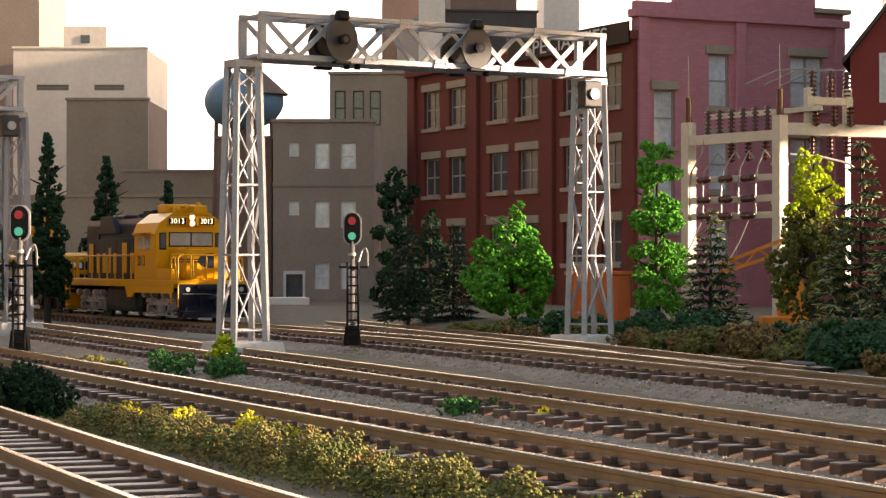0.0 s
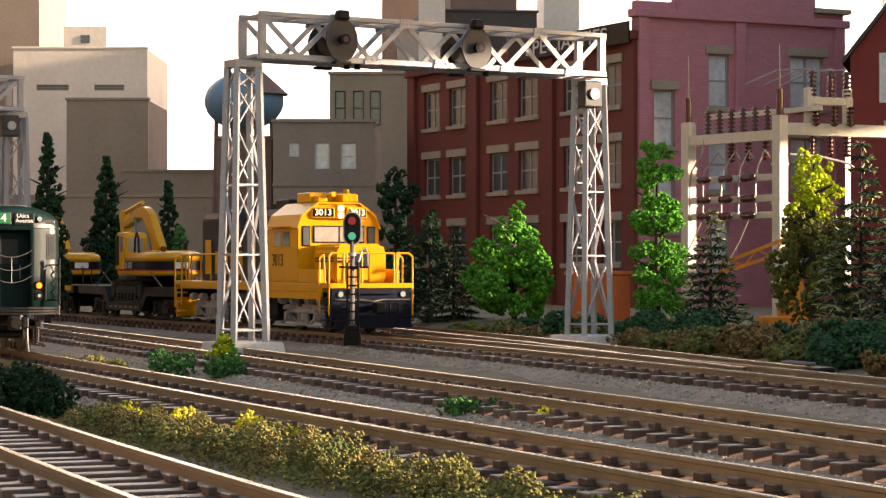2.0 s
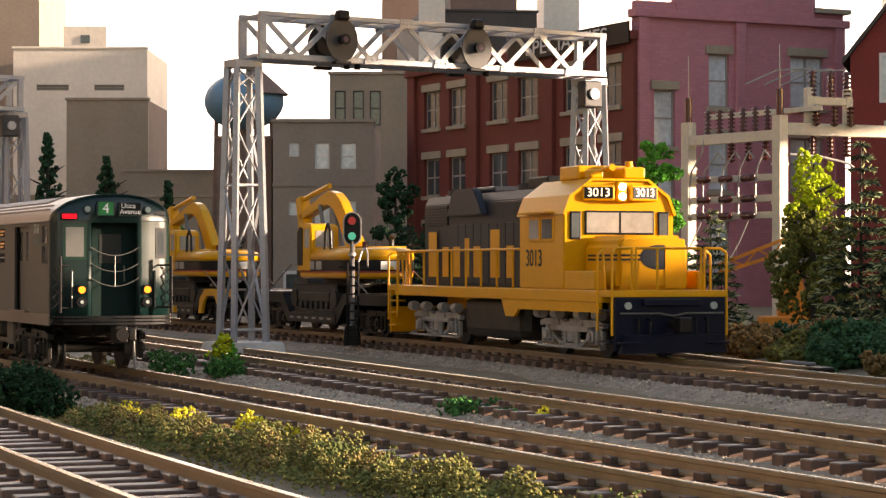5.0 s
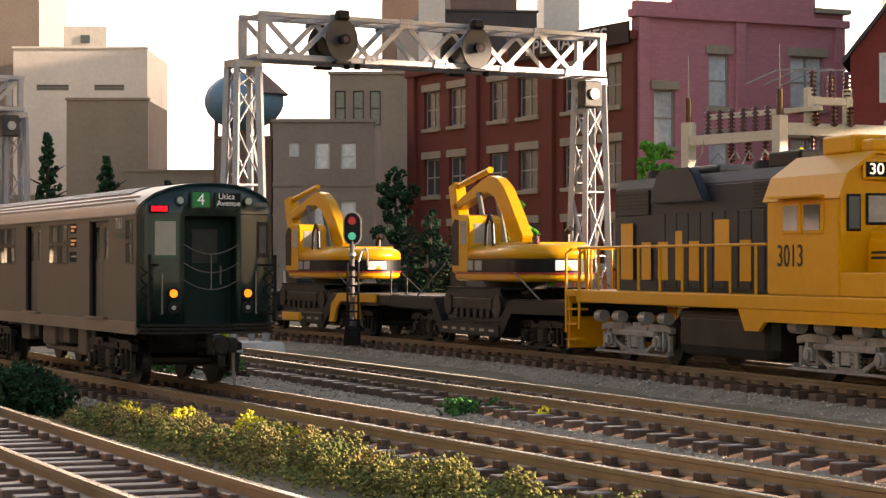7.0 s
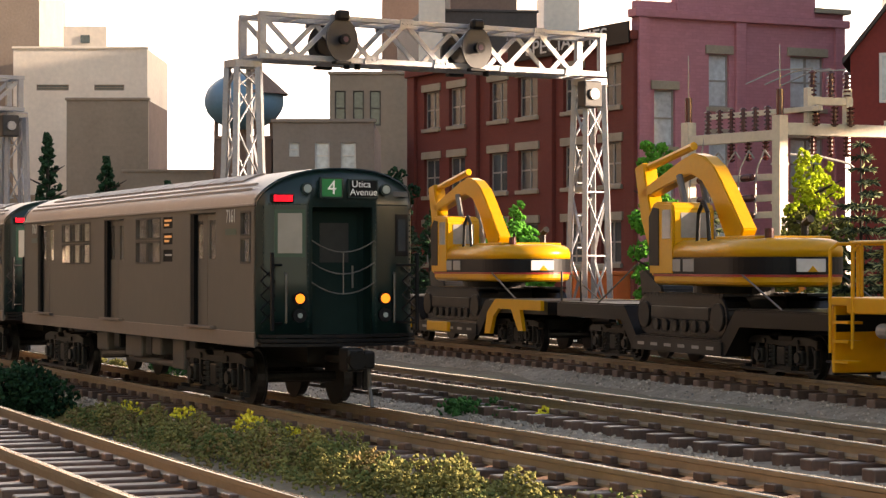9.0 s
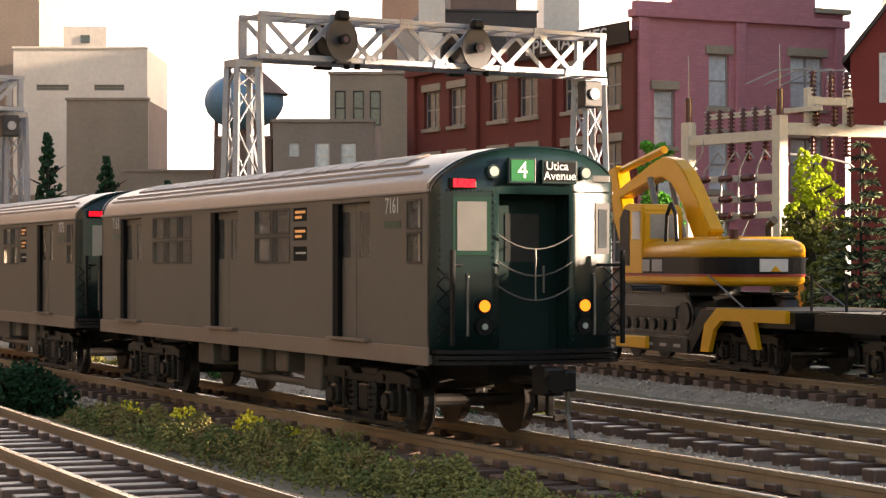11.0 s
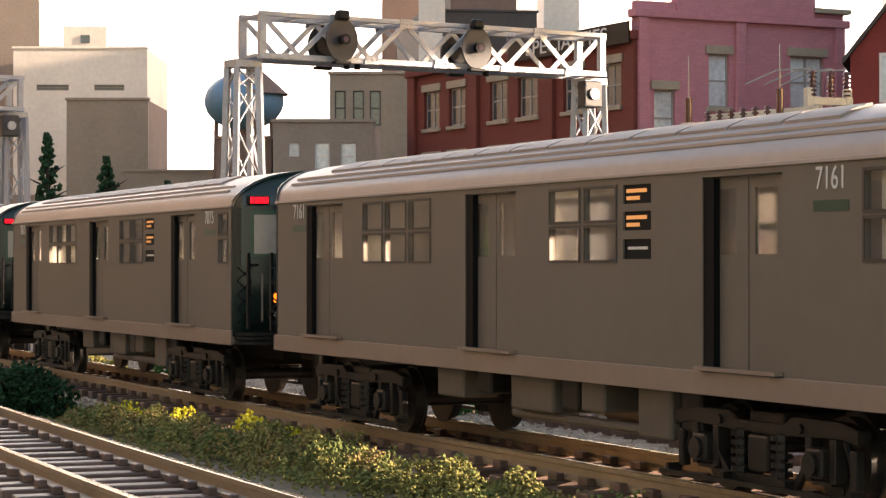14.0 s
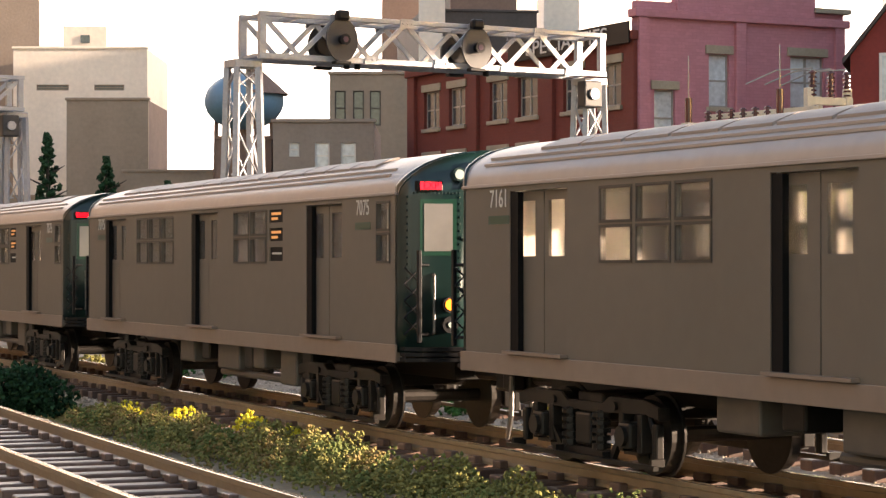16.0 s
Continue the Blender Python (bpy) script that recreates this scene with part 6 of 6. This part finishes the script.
def foam_tree(label, x, y, z, h, w, mat, seed, shape="round", top_mat=None, grain=0.085, split=0.62):
    """A twig tree with clumps of foam. shape: round, column or tiers."""
    rng = np.random.RandomState(seed)
    t = thing("tree", put(x, y, z), label, "tree", group="layout trees")
    trunk(h * 0.9, 0.045 * h ** 0.5 + 0.03, t, rng, 9, w * 0.38)
    cl = []
    if shape == "tiers":
        for k, f in enumerate((0.10, 0.24, 0.39, 0.54, 0.68, 0.80, 0.88, 0.96)):
            rad = w / 2 * (1.05 - 0.40 * f) * rng.uniform(0.85, 1.15) * (0.75 if f > 0.95 else 1)
            for i in range(7):
                a = i * 0.9 + rng.uniform(-0.3, 0.3)
                d = rad * rng.uniform(0.35, 0.9)
                cl.append((d * math.cos(a), d * math.sin(a), h * f + rng.uniform(-0.03, 0.05) * h, rad * rng.uniform(0.24, 0.44)))
    else:
        n = {"round": 30, "column": 52, "cone": 70}[shape]
        for i in range(n):
            f = (i + 0.5) / n
            env = (0.72 + 1.1 * f if f < 0.25 else 1.02 * (1 - ((f - 0.25) / 0.75) ** 1.7) + 0.05) if shape == "round" else (min(1, 0.75 + f * 1.2) if f < 0.35 else 1 - (f - 0.35) ** 1.6 * 1.15)
            if shape == "cone":
                env = (1.02 - f) ** 0.8 * (1 if f > 0.1 else 0.8)
            rad = w / 2 * max(0.18 if shape != "cone" else 0.08, env)
            a = i * 2.4 + rng.uniform(-0.4, 0.4)
            d = rad * rng.uniform(0.40, 0.92)
            cl.append((d * math.cos(a), d * math.sin(a), h * (0.10 + 0.86 * f), max(0.13, rad * rng.uniform(0.22, 0.42))))
    pts = clump_points(cl, 620, rng)
    sz = rng.uniform(0.6, 1.3, len(pts)) * grain
    # crumbs above the split take top_mat, a sunlit tone put into colour
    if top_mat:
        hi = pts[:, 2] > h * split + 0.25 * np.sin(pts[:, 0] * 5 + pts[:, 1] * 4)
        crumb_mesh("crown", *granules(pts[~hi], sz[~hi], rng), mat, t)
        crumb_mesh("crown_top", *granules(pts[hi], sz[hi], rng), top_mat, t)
    else:
        crumb_mesh("crown", *granules(pts, sz, rng), mat, t)
    return t


def fir_tree(label, x, y, z, h, w, mat, seed, tip_mat=None, rows=14, arms=12, dense=26):
    """A bottle-brush fir: whorls of drooping branches with needles along them."""
    rng = np.random.RandomState(seed)
    t = thing("fir_tree", put(x, y, z), label, "tree", group="layout trees")
    bm = tube((0, 0, -0.3), (0, 0, h), 0.09, None, 8, 0.02)
    br = []
    for k in range(rows):
        f = k / (rows - 1)
        zz = h * (0.06 + 0.92 * f)
        rad = w / 2 * (1 - f) ** 0.85 + 0.06
        for i in range(arms if f < 0.7 else 8):
            a = i * 6.283 / arms + k * 0.37 + rng.uniform(-0.25, 0.25)
            rr = rad * rng.uniform(0.72, 1.12)
            end = (rr * math.cos(a), rr * math.sin(a), zz - rr * rng.uniform(0.04, 0.20))
            br.append(((0, 0, zz), end))
            if k % 2 == 0:
                tube((0, 0, zz), end, 0.018, bm, 4, 0.008)
    part("trunk", bm, M_TRUNK, t)
    for nm, mt, lo, hi_, dn in (("crown", mat, 0.12, 1.0, dense), ("needle_fringe", tip_mat or mat, 0.70, 1.06, dense // 3)):
        vs = []
        for a, b in br:
            a, b = np.array(a), np.array(b)
            n = max(4, int(dn * np.linalg.norm(b - a) / (w / 2) + 3))
            f = rng.uniform(lo, hi_, n)[:, None]
            p = a + (b - a) * f
            out = (b - a) / (np.linalg.norm(b - a) + 1e-6)
            d = rng.randn(n, 3) * (0.5, 0.5, 0.28) + out * 0.9
            d /= np.linalg.norm(d, axis=1)[:, None]
            L = rng.uniform(0.13, 0.30, (n, 1))
            wv = np.cross(d, rng.randn(n, 3))
            wv /= np.linalg.norm(wv, axis=1)[:, None]
            vs.append(np.stack([p - wv * 0.035, p + wv * 0.035, p + d * L + wv * 0.012, p + d * L - wv * 0.012], 1))
        vs = np.concatenate(vs)
        crumb_mesh(nm, vs.reshape(-1, 3), (np.arange(len(vs))[:, None] * 4 + np.arange(4)).reshape(-1, 4), mt, t)
    return t


def bush(label, x, y, z, w, h, mat, seed, grain=0.07, name="bush", lumps=9):
    rng = np.random.RandomState(seed)
    cl = []
    for i in range(lumps):
        a = rng.uniform(0, 6.28)
        d = w / 2 * math.sqrt(rng.uniform(0, 0.6))
        r = min(w, h * 1.6) * rng.uniform(0.20, 0.34)
        cl.append((d * math.cos(a), d * math.sin(a) * 0.8, max(r * 0.5, rng.uniform(0.25, 0.72) * h), r))
    pts = clump_points(cl, 700, rng)
    pts = pts[pts[:, 2] > -0.05]
    ob = crumb_mesh(name, *granules(pts, rng.uniform(0.6, 1.3, len(pts)) * grain, rng), mat, at=put(x, y, z))
    return tagged(ob, label, "bush", group="lineside shrubs")


def seen(px, depth):
    """Across-place of something that lies so far off, px steps of 1/3887 from the middle."""
    return (px - 784) * depth / 3887


# behind the freight train
foam_tree("dark green conical tree beside the signal bridge", seen(84, 98), 98, 0, 8.4, 2.3, L_DARK, 11, "cone", None, 0.11)
foam_tree("dark green conical tree behind the far track", seen(188, 112), 112, 0, 8.1, 2.9, L_DARK, 12, "cone", None, 0.12)
foam_tree("slim dark conical tree behind the far track", seen(298, 108), 108, 0, 6.6, 2.0, L_DARK, 13, "cone", None, 0.10)
foam_tree("small bright green conical tree behind the far track", seen(318, 102), 102, -0.2, 4.4, 1.8, L_MID, 14, "cone", None, 0.10)
# clump before the warehouse
foam_tree("dark green layered foam tree before the warehouse", seen(700, 90), 90, 0.2, 5.9, 1.9, L_DARK, 21, "tiers")
foam_tree("dark green foam tree with a rounded crown", seen(762, 87), 87, 0.2, 4.4, 1.9, L_DARK, 22, "round")
fir_tree("dark bottle-brush fir before the warehouse", seen(722, 84), 84, 0.1, 3.7, 2.3, L_FIR, 23)
fir_tree("dark bottle-brush fir before the warehouse", seen(803, 85), 85, 0.1, 3.7, 2.0, L_FIR, 24)
foam_tree("bright green foam tree catching the sun", seen(910, 82), 82, 0.0, 4.75, 3.3, L_BRIGHT, 25, "round", None, 0.095)
foam_tree("sunlit green foam tree with layered foliage", seen(1163, 80), 80, 0.2, 6.4, 2.25, L_BRIGHT, 26, "tiers", None, 0.085)
fir_tree("dark fir with sunlit needle tips", seen(1258, 73), 73, 0.0, 4.1, 2.5, L_FIR, 27, L_FIR_SUNLIT)
foam_tree("tall olive tree with a sunlit yellow-green crown", seen(1440, 70), 70, -0.1, 6.2, 2.4, L_LEAF, 28, "column", L_YELLOW, 0.08, 0.66)
fir_tree("large dark fir with sunlit needle tips", seen(1524, 64), 64, -0.2, 6.1, 2.9, L_FIR, 29, L_FIR_SUNLIT, 17, 14, 36)
fir_tree("large dark fir at the layout edge", seen(1600, 61), 61, -0.2, 5.2, 2.8, L_FIR, 30, L_FIR_SUNLIT, 16, 14, 36)

# shrubs along the far track
SHRUBS = ((-13.0, 5.2, 1.6, 0.7, L_SHRUB), (-10.5, 5.6, 2.0, 0.9, L_SHRUB), (-8.0, 5.0, 1.8, 0.7, L_SHRUB_BROWN), (-6.0, 6.0, 2.0, 1.3, L_SHRUB_DARK), (-4.0, 5.4, 1.7, 0.9, L_SHRUB), (-2.2, 6.3, 2.0, 1.4, L_SHRUB_DARK), (-0.5, 5.2, 1.7, 0.8, L_SHRUB_BROWN), (1.5, 5.0, 1.8, 0.8, L_SHRUB), (3.2, 5.4, 1.6, 0.9, L_SHRUB_BROWN), (4.8, 5.0, 1.5, 1.0, L_SHRUB), (6.3, 5.6, 1.7, 1.3, L_SHRUB_BROWN), (7.8, 5.0, 1.6, 1.0, L_SHRUB_BROWN), (9.2, 5.6, 1.7, 1.2, L_SHRUB), (10.4, 4.6, 1.3, 0.7, L_SHRUB), (11.4, 5.4, 2.0, 1.5, L_SHRUB_DARK), (13.0, 4.8, 1.7, 1.1, L_SHRUB_DARK), (14.4, 5.6, 2.1, 1.5, L_SHRUB_DARK), (15.8, 4.2, 1.4, 0.7, L_SHRUB_BROWN), (17.2, 4.8, 2.1, 1.5, L_SHRUB_DARK), (18.6, 4.2, 1.7, 1.2, L_SHRUB_DARK), (20.0, 4.6, 2.0, 1.4, L_SHRUB_DARK), (21.2, 3.8, 1.4, 0.8, L_SHRUB), (22.6, 4.4, 1.7, 1.2, L_SHRUB), (24.2, 4.6, 1.7, 1.0, L_SHRUB_DARK), (26.0, 4.4, 1.8, 1.0, L_SHRUB_DARK), (28.0, 4.0, 1.6, 0.9, L_SHRUB))
SHRUB_WORDS = {L_SHRUB.name: "olive green foam shrub beside the far track", L_SHRUB_BROWN.name: "brownish foam shrub beside the far track", L_SHRUB_DARK.name: "dark green foam shrub beside the far track"}
for k, (s_, v, w, h, mt) in enumerate(SHRUBS):
    x, y, _h = WAY_FREIGHT.at(s_, v)
    bush(SHRUB_WORDS[mt.name], x, y, -0.3, w, h * 0.72, mt, 40 + k, 0.08, lumps=12)
    x, y, _h = WAY_FREIGHT.at(s_ + 0.7, v + 2.0)
    mt = mt if k % 3 else L_SHRUB_DARK
    bush(SHRUB_WORDS[mt.name], x, y, -0.05, w * 1.1, h * 0.62, mt, 140 + k, 0.08, lumps=12)

# plants between the nearer tracks
bush("dark green foam bush beside the near track", -7.55, 39.8, -0.55, 1.75, 0.95, L_DARK, 301, 0.05, lumps=14)
bush("low dark green bush beside the signal bridge", -6.6, 54.5, -0.5, 1.6, 0.62, L_MID, 302, 0.05)
bush("low dark green bush beside the signal bridge", -5.25, 52.5, -0.5, 1.1, 0.6, L_MID, 303, 0.05)
foam_tree("small bright green sapling with sunlit yellow-green tips among weeds", -5.3, 53.2, -0.4, 0.98, 0.8, L_BRIGHT, 304, "round", L_YELLOW, 0.05)
bush("low olive weeds between the tracks", -9.6, 58.5, -0.5, 1.5, 0.4, L_OLIVE, 305, 0.05)
bush("low olive weeds between the tracks", -8.7, 57.5, -0.5, 0.9, 0.35, L_OLIVE, 306, 0.05)
bush("green weeds between the tracks", 0.55, 39.0, -0.5, 1.5, 0.42, L_MID, 307, 0.045)
bush("green weeds between the tracks", 1.2, 38.2, -0.5, 0.9, 0.35, L_MID, 308, 0.045)
bush("sunlit yellow flowering weeds between the tracks", 1.75, 37.2, -0.5, 0.75, 0.36, L_FLOWER, 309, 0.045)
bush("dry tan weeds between the tracks", 2.9, 33.9, -0.55, 0.8, 0.28, L_BROWN, 310, 0.04)
bush("sunlit yellow flowering weeds between the tracks", 3.85, 32.7, -0.5, 0.6, 0.33, L_FLOWER, 311, 0.04)
bush("green weeds between the tracks", 4.4, 31.9, -0.5, 0.9, 0.34, L_MID, 312, 0.04)
bush("yellow-green weeds between the tracks", 5.1, 30.3, -0.5, 0.5, 0.26, L_YELLOW, 313, 0.04)


def carpet(label, rows, mat, seed, grain, count):
    """Low uneven scatter along a strip: rows of (x, y, half width, height)."""
    rng = np.random.RandomState(seed)
    t = rng.uniform(0, len(rows) - 1.001, count)
    i = t.astype(int)
    R = np.array(rows, float)
    c = R[i] + (R[i + 1] - R[i]) * (t - i)[:, None]
    off = rng.normal(0, 0.5, count)
    lump = 0.5 + 0.5 * np.sin(t * 9 + off * 3) * np.cos(off * 5 + t * 4)
    z = -0.52 + c[:, 3] * lump * np.exp(-off ** 2) * rng.uniform(0.2, 1.0, count)
    pts = np.stack([c[:, 0] + off * c[:, 2] * 0.91, c[:, 1] + off * c[:, 2] * 0.41, z], 1)
    ob = crumb_mesh("weeds", *granules(pts, rng.uniform(0.6, 1.3, count) * grain, rng), mat)
    return tagged(ob, label, "weeds", kind="stuff")


STRIP = [(-8.2, 43.0, 0.5, 0.25), (-5.9, 38.0, 0.75, 0.5), (-3.6, 33.2, 0.75, 0.62), (-1.7, 29.2, 0.8, 0.66), (0.2, 25.6, 0.85, 0.6), (1.9, 22.0, 0.9, 0.5)]
carpet("olive green weeds and moss between two tracks", STRIP, L_OLIVE, 401, 0.028, 17000)
carpet("green moss clumps between two tracks", STRIP[1:], L_MOSS, 402, 0.028, 3500)
carpet("brown dry weeds between two tracks", STRIP[:4], L_BROWN, 403, 0.032, 5000)
for k, (px, y, w) in enumerate(((235, 36.8, 0.5), (322, 35.4, 0.5), (430, 34.4, 0.55), (452, 34.0, 0.35), (514, 32.5, 0.28))):
    bush("sunlit yellow flower tuft among the weeds", seen(px, y), y, -0.35, w, 0.32, L_FLOWER, 420 + k, 0.035, name="flower_tuft", lumps=6)
rng = random.Random(77)
for k in range(26):
    f = k / 25 * 3.9 + 1.05
    i = min(4, int(f))
    x, y = (STRIP[i][q] + (STRIP[i + 1][q] - STRIP[i][q]) * (f - i) for q in (0, 1))
    bush("mossy olive tuft between two tracks", x + rng.uniform(-0.55, 0.55), y + rng.uniform(-0.3, 0.3), -0.55, rng.uniform(0.6, 1.0), rng.uniform(0.30, 0.55), (L_OLIVE, L_MOSS, L_OLIVE, L_BROWN)[k % 4], 440 + k, 0.03, name="moss_tuft", lumps=9)


# ---- what moves ----
def freight_s(t):
    """Way of the locomotive's number board along the far track at t seconds."""
    return float(np.interp(t, [0, 1, 2, 2.5, 3.5, 6.5, 8.5, 11.5, 16], [-28.45, -20.16, -12.21, -8.28, -0.72, 20.45, 33.84, 54.0, 84.2]))


def smooth_s(t):
    return sum(freight_s(min(16, max(0, t + d))) for d in (-0.4, -0.2, 0, 0.2, 0.4)) / 5 if 0.4 < t < 15.6 else freight_s(t)


def subway_s(t):
    return 0.08 + 3.38 * (t - 12.5) + 0.008 * max(0.0, t - 12.5) ** 2


WAY_FREIGHT_LONG = Way(1.05, 64.2, FREIGHT_BENDS, -120, 110)


def motions():
    ts = [0.5 * i for i in range(33)]
    for i, c in enumerate(cars):
        walk(c, [(t, WAY_SUBWAY_LONG.stand(subway_s(t) - 18.05 * i, (2.75, 13.2))) for t in ts])
    walk(loco, [(t, WAY_FREIGHT_LONG.stand(smooth_s(t), (0.25, 10.2))) for t in ts])
    for i, c in enumerate(wagons):
        walk(c, [(t, WAY_FREIGHT_LONG.stand(smooth_s(t) - 13.6 - 15.1 * i, (2.95, 11.6))) for t in ts])
    for i, c in enumerate(diggers):
        back = (2.95, 11.6)
        walk(c, [(t, WAY_FREIGHT_LONG.stand(smooth_s(t) - 13.6 - 15.1 * i, back) @ put(-7.25, 0, 0.65)) for t in ts])
    fine = [0.1 * i for i in range(161)]
    for ob, place, r, kind in SPINS:
        way = subway_s if kind == "subway" else smooth_s
        walk(ob, [(t, put(*place, 0, 0, math.degrees((way(t) - way(0)) / r))) for t in fine])


motions()
